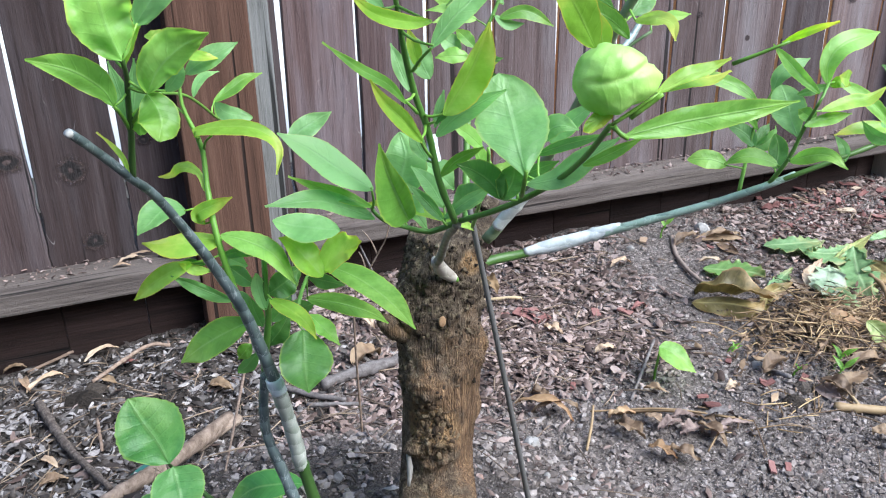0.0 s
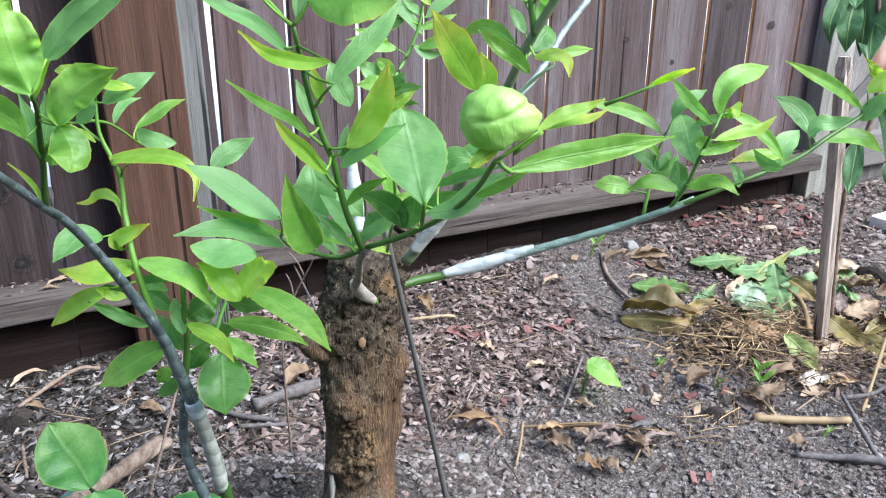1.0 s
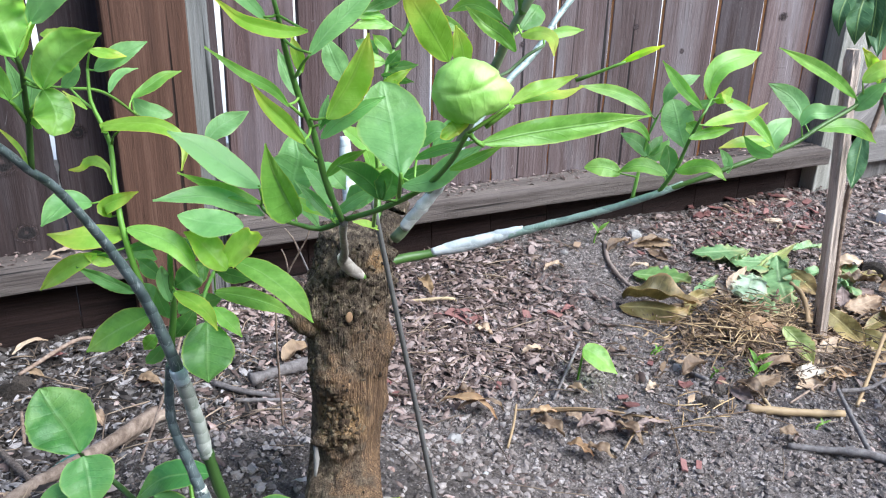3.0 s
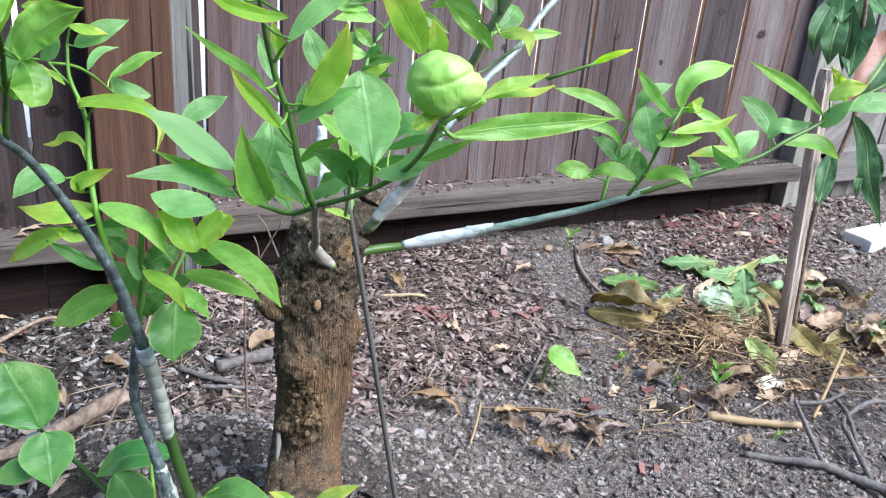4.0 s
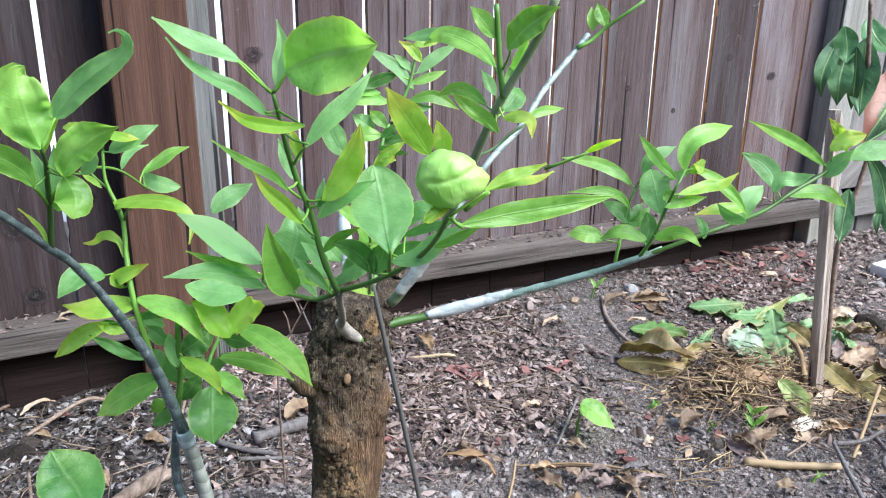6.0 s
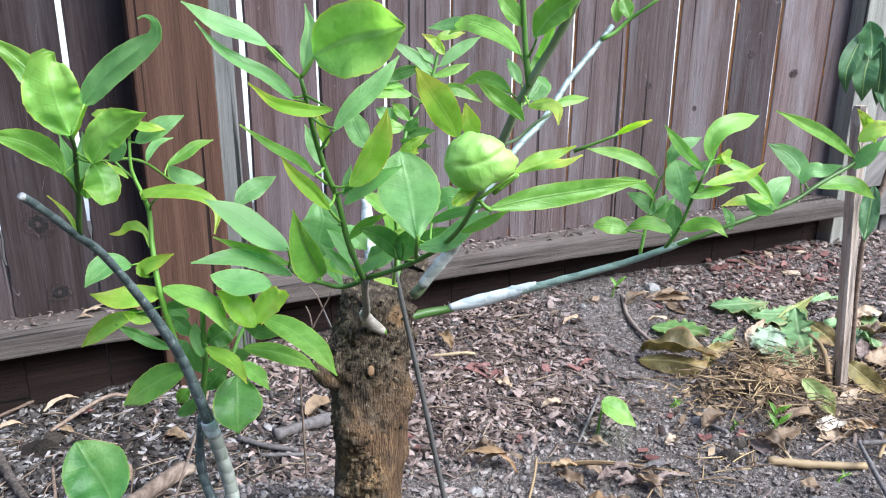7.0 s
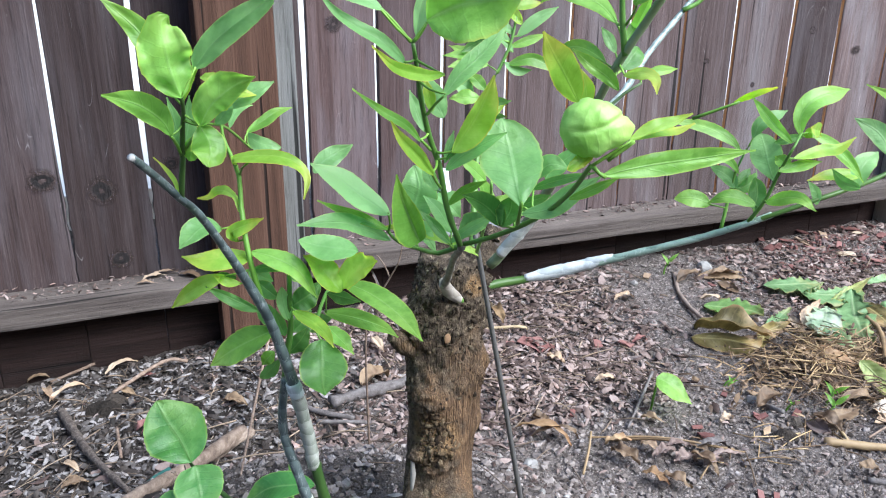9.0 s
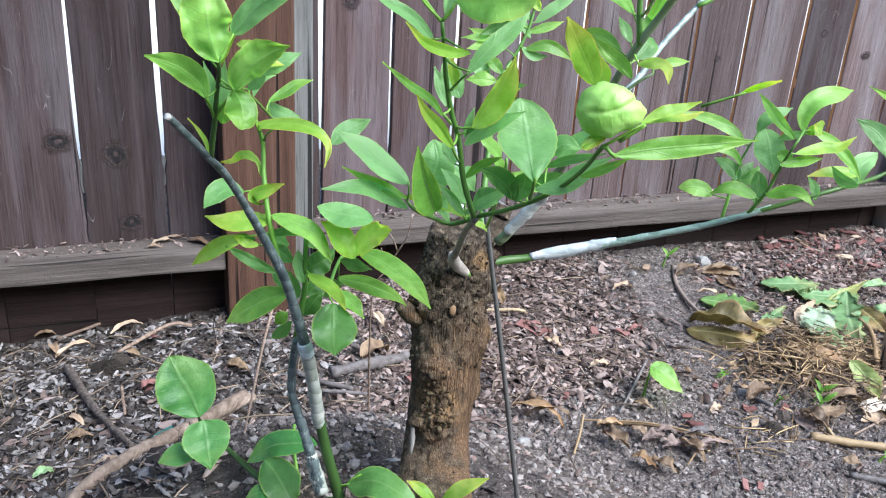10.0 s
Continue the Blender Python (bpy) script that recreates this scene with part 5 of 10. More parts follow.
scion3 = stem("scion", shoot, [(0.205, 0.538, 0.271), (0.198, 0.545, 0.306), (0.192, 0.552, 0.331), (0.185, 0.557, 0.360), (0.185, 0.557, 0.387), (0.188, 0.551, 0.416)], (0.0054, 0.0046, 0.0040, 0.0036, 0.0034, 0.0033), FILM_DARK, "second scion wound in film", 11, 0.25, 0.12, 0.004)
stem("grafting_film", scion3, [(0.206, 0.538, 0.270), (0.202, 0.543, 0.286), (0.198, 0.546, 0.307)], (0.0060, 0.0060, 0.0050), FILM_CLEAR, "clear white grafting film", 12, 0.3, 0.12, 0.003)
side = stem("branch", shoot, [(0.189, 0.573, 0.392), (0.191, 0.557, 0.430), (0.195, 0.553, 0.460), (0.195, 0.552, 0.479), (0.197, 0.557, 0.501)], (0.0028, 0.0026, 0.0024, 0.0022, 0.0018), STEM, "leafy green side shoot")
stem("petiole", side, [(0.197, 0.557, 0.501), (0.195, 0.560, 0.507), (0.192, 0.562, 0.510)], (0.0009, 0.0007), STEM_YOUNG, "", 6, 0.0, 0.05)
stem("petiole", side, [(0.197, 0.557, 0.500), (0.202, 0.554, 0.506), (0.204, 0.551, 0.508)], (0.0009, 0.0007), STEM_YOUNG, "", 6, 0.0, 0.05)
stem("twig", side, [(0.211, 0.543, 0.459), (0.220, 0.560, 0.468), (0.231, 0.580, 0.472), (0.239, 0.582, 0.472)], (0.0016, 0.0014, 0.0012), STEM)
leaf(side, (0.231, 0.585, 0.468), (0.255, 0.572, 0.462), 0.013, (-0.47, -0.88, -0.03), tone="d")
leaf(side, (0.220, 0.540, 0.461), (0.234, 0.517, 0.446), 0.014, (0.05, -0.51, 0.86))
leaf(side, (0.182, 0.559, 0.437), (0.172, 0.559, 0.427), 0.011, (-0.41, -0.83, 0.38))
leaf(side, (0.198, 0.564, 0.470), (0.221, 0.570, 0.480), 0.021, (0.13, -0.96, 0.25), tone="d")
leaf(side, (0.199, 0.567, 0.447), (0.216, 0.576, 0.459), 0.019, (0.26, -0.92, 0.29), tone="d")
leaf(side, (0.194, 0.563, 0.431), (0.211, 0.563, 0.451), 0.016, (-0.01, -1.00, 0.05), tone="d")
leaf(side, (0.192, 0.564, 0.446), (0.186, 0.569, 0.468), 0.011, (-0.35, -0.93, 0.13), tone="d")
slim = stem("branch", shoot, [(0.180, 0.548, 0.461), (0.173, 0.555, 0.493), (0.169, 0.564, 0.521), (0.169, 0.580, 0.548), (0.170, 0.589, 0.570), (0.166, 0.594, 0.585), (0.162, 0.598, 0.599), (0.163, 0.603, 0.619)], (0.0023, 0.0022, 0.0021, 0.0020, 0.0019, 0.0016, 0.0013, 0.0010), STEM_YOUNG, "slender yellow-green shoot")
stem("twig", slim, [(0.162, 0.597, 0.594), (0.157, 0.609, 0.597), (0.151, 0.625, 0.602)], (0.0009, 0.0008), STEM_YOUNG)
stem("twig", slim, [(0.151, 0.625, 0.602), (0.168, 0.671, 0.590), (0.183, 0.715, 0.573), (0.203, 0.754, 0.547)], (0.0010, 0.0012, 0.0012, 0.0010), STEM_YOUNG)
leaf(slim, (0.159, 0.598, 0.593), (0.146, 0.615, 0.602), 0.005, (-0.08, -0.49, 0.87), tone="y", kind="long")
stem("petiole", slim, [(0.171, 0.589, 0.570), (0.172, 0.583, 0.577), (0.176, 0.577, 0.582)], (0.0009, 0.0007), STEM_YOUNG, "", 6, 0.0, 0.05)
curly_leaf(slim, [(0.167, 0.580, 0.545), (0.166, 0.588, 0.554), (0.161, 0.598, 0.556), (0.155, 0.609, 0.554), (0.149, 0.620, 0.546), (0.142, 0.633, 0.542)], 0.008, (-0.03, -0.95, 0.30), (10, 30, 10), "y", "oval", 0.12, 15)
leaf(slim, (0.160, 0.569, 0.498), (0.142, 0.577, 0.498), 0.009, (-0.40, -0.91, 0.08), tone="d")
leaf(side, (0.192, 0.581, 0.447), (0.177, 0.604, 0.459), 0.016, (-0.60, -0.65, 0.47), tone="d")
leaf(side, (0.206, 0.591, 0.459), (0.229, 0.593, 0.474), 0.019, (0.02, -1.00, 0.09), tone="d")
leaf(side, (0.207, 0.584, 0.442), (0.234, 0.581, 0.448), 0.017, (-0.14, -0.99, 0.10), tone="d")
leaf(side, (0.193, 0.589, 0.467), (0.179, 0.610, 0.476), 0.014, (-0.66, -0.61, 0.43), tone="d")
leaf(side, (0.207, 0.567, 0.426), (0.223, 0.565, 0.409), 0.014, (-0.12, -0.99, 0.00), tone="d")
leaf(side, (0.192, 0.604, 0.476), (0.175, 0.625, 0.480), 0.015, (-0.71, -0.64, 0.30), tone="d")
leaf(side, (0.219, 0.602, 0.472), (0.207, 0.614, 0.489), 0.017, (-0.45, -0.85, 0.27), tone="d")
leaf(side, (0.189, 0.582, 0.417), (0.173, 0.592, 0.395), 0.012, (-0.28, -0.94, -0.22), tone="d")
upper = stem("branch", shoot, [(0.123, 0.497, 0.585), (0.126, 0.489, 0.611), (0.127, 0.479, 0.630), (0.128, 0.467, 0.645), (0.127, 0.456, 0.655)], (0.0020, 0.0018, 0.0016, 0.0014, 0.0011), STEM_DARK, "upright leafy shoot")
stem("petiole", upper, [(0.126, 0.489, 0.613), (0.123, 0.478, 0.624), (0.120, 0.470, 0.631)], (0.0012, 0.0010), STEM_YOUNG, "", 6, 0.0, 0.05)
stem("petiole", upper, [(0.127, 0.487, 0.617), (0.132, 0.475, 0.627), (0.135, 0.470, 0.633)], (0.0012, 0.0010), STEM_YOUNG, "", 6, 0.0, 0.05)
leaf(upper, (0.130, 0.487, 0.611), (0.135, 0.480, 0.629), 0.011, (-0.48, -0.86, -0.18))
leaf(upper, (0.128, 0.463, 0.651), (0.140, 0.461, 0.674), 0.009, (-0.53, -0.82, 0.21), bow=0.1, tone="y", kind="long")
leaf(upper, (0.139, 0.469, 0.663), (0.152, 0.463, 0.662), 0.007, (-0.25, -0.69, 0.68), tone="y")
sprout = stem("branch", shoot, [(0.224, 0.550, 0.249), (0.188, 0.574, 0.234), (0.170, 0.602, 0.236), (0.153, 0.636, 0.238), (0.141, 0.669, 0.235), (0.119, 0.684, 0.259), (0.114, 0.668, 0.280)], (0.0034, 0.0032, 0.0030, 0.0028, 0.0022, 0.0012), STEM_DARK, "low sprawling green shoot")
stem("petiole", sprout, [(0.225, 0.549, 0.259), (0.233, 0.537, 0.280), (0.253, 0.534, 0.289)], (0.0009, 0.0007), STEM_YOUNG, "", 6, 0.0, 0.05)
stem("twig", sprout, [(0.197, 0.602, 0.211), (0.198, 0.613, 0.236), (0.199, 0.632, 0.254), (0.201, 0.640, 0.274)], (0.0020, 0.0018, 0.0016), STEM_YOUNG)
blade(upper, [(0.127, 0.455, 0.655), (0.124, 0.455, 0.665), (0.122, 0.455, 0.676), (0.121, 0.455, 0.687), (0.121, 0.455, 0.695), (0.125, 0.455, 0.698)], 0.0151, 0.0131, (0.06, -0.99, 0.12), -10, -14, "g", "round", 0.13)
stem("petiole", upper, [(0.127, 0.456, 0.655), (0.131, 0.456, 0.662), (0.136, 0.456, 0.671)], (0.0008, 0.0006), STEM_YOUNG, "", 6, 0.0, 0.05)
blade(upper, [(0.135, 0.456, 0.670), (0.145, 0.451, 0.683), (0.156, 0.445, 0.693), (0.167, 0.441, 0.701), (0.174, 0.437, 0.707), (0.174, 0.434, 0.714), (0.170, 0.433, 0.717), (0.166, 0.431, 0.716)], 0.0072, 0.0072, (-0.05, -0.99, 0.09), 0, -20, "p", "drop", 0.1)
stem("petiole", upper, [(0.128, 0.469, 0.643), (0.132, 0.466, 0.640), (0.136, 0.463, 0.637)], (0.0008, 0.0006), STEM_YOUNG, "", 6, 0.0, 0.05)
blade(upper, [(0.136, 0.463, 0.637), (0.140, 0.460, 0.645), (0.146, 0.456, 0.653), (0.156, 0.450, 0.661), (0.166, 0.445, 0.666)], 0.0117, 0.0076, (0.01, -0.98, 0.19), 0, -16, "g", "oval", 0.1)
stem("petiole", upper, [(0.128, 0.471, 0.639), (0.132, 0.470, 0.637), (0.136, 0.468, 0.636)], (0.0008, 0.0006), STEM_YOUNG, "", 6, 0.0, 0.05)
blade(upper, [(0.136, 0.468, 0.636), (0.139, 0.463, 0.630), (0.140, 0.459, 0.623), (0.137, 0.453, 0.615)], 0.0095, 0.0109, (0.02, -0.97, 0.25), -5, -12, "g", "round", 0.05)
stem("petiole", upper, [(0.127, 0.475, 0.636), (0.124, 0.472, 0.633), (0.120, 0.470, 0.631)], (0.0008, 0.0006), STEM_YOUNG, "", 6, 0.0, 0.05)
blade(upper, [(0.120, 0.470, 0.631), (0.117, 0.468, 0.639), (0.110, 0.464, 0.647), (0.101, 0.461, 0.653), (0.086, 0.455, 0.659)], 0.0065, 0.0078, (0.08, -0.98, 0.20), -8, 14, "g", "oval", 0.06)
stem("petiole", upper, [(0.128, 0.463, 0.649), (0.125, 0.466, 0.652), (0.123, 0.470, 0.656)], (0.0008, 0.0006), STEM_YOUNG, "", 6, 0.0, 0.05)
blade(upper, [(0.123, 0.470, 0.655), (0.118, 0.474, 0.672), (0.109, 0.478, 0.689), (0.092, 0.483, 0.706)], 0.0066, 0.0077, (-0.06, -0.99, 0.12), 10, 14, "g", "oval", 0.08)
blade(upper, [(0.125, 0.487, 0.618), (0.124, 0.486, 0.633), (0.121, 0.484, 0.650)], 0.0040, 0.0044, (0.05, -0.97, 0.22), 10, 12, "p", "long", 0.03)
blade(upper, [(0.127, 0.485, 0.618), (0.131, 0.485, 0.634), (0.133, 0.484, 0.651)], 0.0044, 0.0051, (0.04, -0.98, 0.22), 10, 14, "p", "long", 0.03)
stem("petiole", upper, [(0.128, 0.471, 0.639), (0.136, 0.471, 0.637), (0.145, 0.470, 0.636)], (0.0008, 0.0006), STEM_YOUNG, "", 6, 0.0, 0.05)
blade(upper, [(0.145, 0.470, 0.636), (0.150, 0.467, 0.642), (0.155, 0.463, 0.650)], 0.0032, 0.0043, (0.00, -0.98, 0.21), 25, 12, "p", "oval", 0.03)
blade(upper, [(0.122, 0.494, 0.589), (0.120, 0.492, 0.599), (0.115, 0.489, 0.608), (0.110, 0.486, 0.615)], 0.0015, 0.0015, (0.06, -0.96, 0.26), 10, 10, "y", "long", 0.03)
stem("petiole", slim, [(0.163, 0.603, 0.619), (0.165, 0.602, 0.618), (0.168, 0.601, 0.618)], (0.0008, 0.0006), STEM_YOUNG, "", 6, 0.0, 0.05)
blade(slim, [(0.167, 0.601, 0.618), (0.180, 0.598, 0.626), (0.201, 0.594, 0.636)], 0.0073, 0.0063, (-0.05, -0.98, 0.19), 40, 10, "p", "oval", 0.04)
stem("petiole", slim, [(0.163, 0.603, 0.619), (0.164, 0.600, 0.625), (0.166, 0.597, 0.632)], (0.0008, 0.0006), STEM_YOUNG, "", 6, 0.0, 0.05)
blade(slim, [(0.165, 0.597, 0.632), (0.175, 0.594, 0.630), (0.187, 0.590, 0.628)], 0.0036, 0.0036, (-0.04, -0.98, 0.19), 40, 20, "y", "oval", 0.08)
blade(slim, [(0.180, 0.707, 0.579), (0.185, 0.722, 0.585), (0.194, 0.739, 0.589), (0.206, 0.757, 0.587)], 0.0034, 0.0039, (-0.06, -0.98, 0.20), 35, 12, "p", "long", 0.03)
stem("petiole", slim, [(0.196, 0.739, 0.557), (0.197, 0.742, 0.561), (0.200, 0.745, 0.566)], (0.0008, 0.0006), STEM_YOUNG, "", 6, 0.0, 0.05)
blade(slim, [(0.199, 0.745, 0.565), (0.215, 0.748, 0.574), (0.228, 0.751, 0.581), (0.242, 0.754, 0.583)], 0.0046, 0.0058, (-0.10, -0.97, 0.21), 35, 20, "g", "oval", 0.06)
stem("petiole", slim, [(0.201, 0.749, 0.550), (0.200, 0.753, 0.555), (0.201, 0.757, 0.560)], (0.0008, 0.0006), STEM_YOUNG, "", 6, 0.0, 0.05)
blade(slim, [(0.200, 0.757, 0.561), (0.211, 0.764, 0.550), (0.224, 0.772, 0.544), (0.232, 0.776, 0.541)], 0.0072, 0.0084, (-0.09, -0.97, 0.25), 20, 8, "p", "round", 0.03)
stem("petiole", slim, [(0.168, 0.591, 0.577), (0.169, 0.589, 0.578), (0.169, 0.587, 0.579)], (0.0008, 0.0006), STEM_YOUNG, "", 6, 0.0, 0.05)
blade(slim, [(0.169, 0.587, 0.579), (0.166, 0.585, 0.584), (0.182, 0.577, 0.587), (0.198, 0.568, 0.587), (0.209, 0.562, 0.582), (0.214, 0.556, 0.573), (0.209, 0.549, 0.559)], 0.0045, 0.0058, (-0.08, -0.96, 0.26), 40, 22, "y", "oval", 0.05)
stem("petiole", slim, [(0.169, 0.568, 0.528), (0.167, 0.571, 0.526), (0.164, 0.575, 0.524)], (0.0008, 0.0006), STEM_YOUNG, "", 6, 0.0, 0.05)
blade(slim, [(0.164, 0.575, 0.524), (0.159, 0.573, 0.532), (0.173, 0.569, 0.539), (0.183, 0.566, 0.543)], 0.0045, 0.0059, (-0.04, -0.94, 0.33), 25, 16, "y", "oval", 0.04)
stem("petiole", slim, [(0.169, 0.574, 0.538), (0.161, 0.575, 0.536), (0.152, 0.575, 0.535)], (0.0008, 0.0006), STEM_YOUNG, "", 6, 0.0, 0.05)
blade(slim, [(0.153, 0.576, 0.535), (0.139, 0.567, 0.540), (0.129, 0.559, 0.536), (0.120, 0.552, 0.531)], 0.0061, 0.0096, (0.03, -0.94, 0.34), 42, 10, "p", "oval", 0.05)
stem("petiole", slim, [(0.170, 0.562, 0.514), (0.171, 0.564, 0.514), (0.172, 0.566, 0.515)], (0.0008, 0.0006), STEM_YOUNG, "", 6, 0.0, 0.05)
blade(slim, [(0.173, 0.566, 0.515), (0.150, 0.569, 0.515), (0.135, 0.571, 0.515), (0.123, 0.573, 0.518)], 0.0095, 0.0068, (0.02, -0.93, 0.36), 45, 8, "y", "oval", 0.05)
blade(slim, [(0.172, 0.564, 0.519), (0.186, 0.554, 0.516), (0.201, 0.543, 0.508), (0.211, 0.529, 0.491)], 0.0077, 0.0081, (-0.08, -0.92, 0.38), 40, 10, "g", "oval", 0.04)
stem("petiole", slim, [(0.171, 0.559, 0.507), (0.170, 0.561, 0.505), (0.170, 0.563, 0.504)], (0.0008, 0.0006), STEM_YOUNG, "", 6, 0.0, 0.05)
blade(slim, [(0.169, 0.563, 0.504), (0.183, 0.558, 0.507), (0.195, 0.554, 0.503)], 0.0032, 0.0037, (-0.05, -0.92, 0.38), 0, 10, "d", "long", 0.04)
stem("petiole", slim, [(0.171, 0.559, 0.507), (0.161, 0.562, 0.504), (0.151, 0.565, 0.502)], (0.0008, 0.0006), STEM_YOUNG, "", 6, 0.0, 0.05)
blade(slim, [(0.152, 0.565, 0.502), (0.136, 0.571, 0.495), (0.123, 0.576, 0.486), (0.112, 0.581, 0.475)], 0.0064, 0.0064, (0.04, -0.92, 0.40), 30, 18, "y", "oval", 0.06)
stem("petiole", slim, [(0.176, 0.552, 0.477), (0.174, 0.548, 0.478), (0.171, 0.545, 0.479)], (0.0008, 0.0006), STEM_YOUNG, "", 6, 0.0, 0.05)
blade(slim, [(0.172, 0.545, 0.479), (0.160, 0.552, 0.484), (0.148, 0.559, 0.490), (0.137, 0.566, 0.495)], 0.0054, 0.0036, (0.00, -0.92, 0.40), -10, 16, "d", "oval", 0.07)
stem("petiole", slim, [(0.172, 0.557, 0.500), (0.167, 0.560, 0.497), (0.161, 0.563, 0.495)], (0.0008, 0.0006), STEM_YOUNG, "", 6, 0.0, 0.05)
blade(slim, [(0.162, 0.563, 0.495), (0.151, 0.565, 0.497), (0.143, 0.566, 0.503)], 0.0032, 0.0037, (-0.00, -0.92, 0.39), 30, 10, "y", "oval", 0.06)
blade(slim, [(0.182, 0.549, 0.460), (0.165, 0.554, 0.452), (0.150, 0.559, 0.443), (0.134, 0.565, 0.430)], 0.0102, 0.0112, (-0.02, -0.89, 0.46), 38, 8, "g", "oval", 0.03)
blade(side, [(0.244, 0.533, 0.521), (0.230, 0.539, 0.523), (0.217, 0.544, 0.525), (0.204, 0.549, 0.529)], 0.0100, 0.0095, (-0.11, -0.93, 0.36), 48, 6, "p", "round", 0.04)
blade(side, [(0.230, 0.532, 0.491), (0.221, 0.538, 0.504), (0.214, 0.542, 0.513), (0.206, 0.545, 0.518)], 0.0091, 0.0109, (-0.12, -0.92, 0.38), 45, 10, "y", "oval", 0.07)
blade(side, [(0.230, 0.538, 0.491), (0.238, 0.527, 0.506), (0.246, 0.518, 0.514), (0.253, 0.510, 0.522)], 0.0121, 0.0063, (-0.18, -0.91, 0.39), 35, -14, "y", "oval", 0.12)
stem("petiole", side, [(0.228, 0.575, 0.471), (0.234, 0.570, 0.477), (0.241, 0.563, 0.484)], (0.0008, 0.0006), STEM_YOUNG, "", 6, 0.0, 0.05)
blade(side, [(0.240, 0.565, 0.484), (0.255, 0.539, 0.482), (0.267, 0.510, 0.476), (0.275, 0.477, 0.467)], 0.0105, 0.0082, (-0.21, -0.87, 0.44), 42, 8, "g", "oval", 0.03)
stem("petiole", side, [(0.228, 0.575, 0.471), (0.228, 0.577, 0.462), (0.228, 0.578, 0.454)], (0.0008, 0.0006), STEM_YOUNG, "", 6, 0.0, 0.05)
blade(side, [(0.227, 0.579, 0.454), (0.249, 0.566, 0.451), (0.268, 0.554, 0.445), (0.278, 0.546, 0.438)], 0.0074, 0.0069, (-0.19, -0.87, 0.45), 10, 10, "g", "oval", 0.03)
stem("petiole", side, [(0.195, 0.552, 0.477), (0.196, 0.548, 0.476), (0.197, 0.543, 0.476)], (0.0008, 0.0006), STEM_YOUNG, "", 6, 0.0, 0.05)
blade(side, [(0.196, 0.544, 0.476), (0.206, 0.531, 0.472), (0.213, 0.519, 0.467), (0.217, 0.506, 0.459)], 0.0059, 0.0054, (-0.12, -0.88, 0.45), 45, 22, "y", "oval", 0.05)
stem("petiole", side, [(0.211, 0.543, 0.459), (0.212, 0.539, 0.456), (0.214, 0.534, 0.452)], (0.0008, 0.0006), STEM_YOUNG, "", 6, 0.0, 0.05)
blade(side, [(0.214, 0.535, 0.453), (0.211, 0.523, 0.443), (0.208, 0.510, 0.432), (0.206, 0.498, 0.423)], 0.0181, 0.0172, (-0.11, -0.86, 0.50), 0, 8, "d", "oval", 0.03)
stem("petiole", side, [(0.195, 0.553, 0.467), (0.194, 0.551, 0.466), (0.193, 0.549, 0.467)], (0.0008, 0.0006), STEM_YOUNG, "", 6, 0.0, 0.05)
blade(side, [(0.193, 0.549, 0.466), (0.191, 0.551, 0.476), (0.190, 0.553, 0.484), (0.190, 0.555, 0.492)], 0.0051, 0.0055, (-0.06, -0.91, 0.41), 10, 8, "p", "round", 0.03)
stem("petiole", centre, [(0.236, 0.385, 0.689), (0.239, 0.383, 0.694), (0.243, 0.380, 0.700)], (0.0008, 0.0006), STEM_YOUNG, "", 6, 0.0, 0.05)
blade(centre, [(0.242, 0.381, 0.700), (0.254, 0.371, 0.707), (0.267, 0.361, 0.711), (0.282, 0.348, 0.716)], 0.0179, 0.0173, (-0.28, -0.95, 0.09), 14, 36, "g", "round", 0.03)
blade(centre, [(0.238, 0.385, 0.692), (0.240, 0.385, 0.703), (0.242, 0.385, 0.712), (0.240, 0.385, 0.724)], 0.0037, 0.0043, (-0.22, -0.97, 0.08), 10, 24, "p", "long", 0.03)
stem("petiole", centre, [(0.236, 0.385, 0.689), (0.228, 0.386, 0.696), (0.220, 0.386, 0.705)], (0.0008, 0.0006), STEM_YOUNG, "", 6, 0.0, 0.05)
blade(centre, [(0.221, 0.386, 0.705), (0.211, 0.388, 0.711), (0.199, 0.390, 0.716), (0.183, 0.393, 0.726)], 0.0045, 0.0045, (-0.12, -0.99, 0.08), 40, 8, "p", "oval", 0.03)
stem("petiole", centre, [(0.238, 0.388, 0.680), (0.236, 0.388, 0.679), (0.232, 0.388, 0.679)], (0.0008, 0.0006), STEM_YOUNG, "", 6, 0.0, 0.05)
blade(centre, [(0.233, 0.388, 0.678), (0.220, 0.388, 0.690), (0.208, 0.388, 0.697), (0.197, 0.388, 0.705), (0.188, 0.388, 0.717)], 0.0030, 0.0040, (-0.14, -0.98, 0.12), 35, 20, "p", "drop", 0.03)
stem("petiole", centre, [(0.238, 0.388, 0.680), (0.243, 0.379, 0.677), (0.246, 0.368, 0.675)], (0.0008, 0.0006), STEM_YOUNG, "", 6, 0.0, 0.05)
blade(centre, [(0.247, 0.369, 0.675), (0.232, 0.360, 0.677), (0.215, 0.349, 0.683), (0.202, 0.338, 0.694)], 0.0031, 0.0034, (-0.17, -0.97, 0.17), 20, 30, "y", "oval", 0.05)
stem("petiole", centre, [(0.242, 0.393, 0.668), (0.245, 0.384, 0.665), (0.250, 0.375, 0.664)], (0.0008, 0.0006), STEM_YOUNG, "", 6, 0.0, 0.05)
blade(centre, [(0.249, 0.375, 0.663), (0.259, 0.378, 0.673), (0.274, 0.381, 0.684), (0.289, 0.385, 0.698)], 0.0051, 0.0051, (-0.29, -0.95, 0.15), 30, 6, "p", "oval", 0.02)
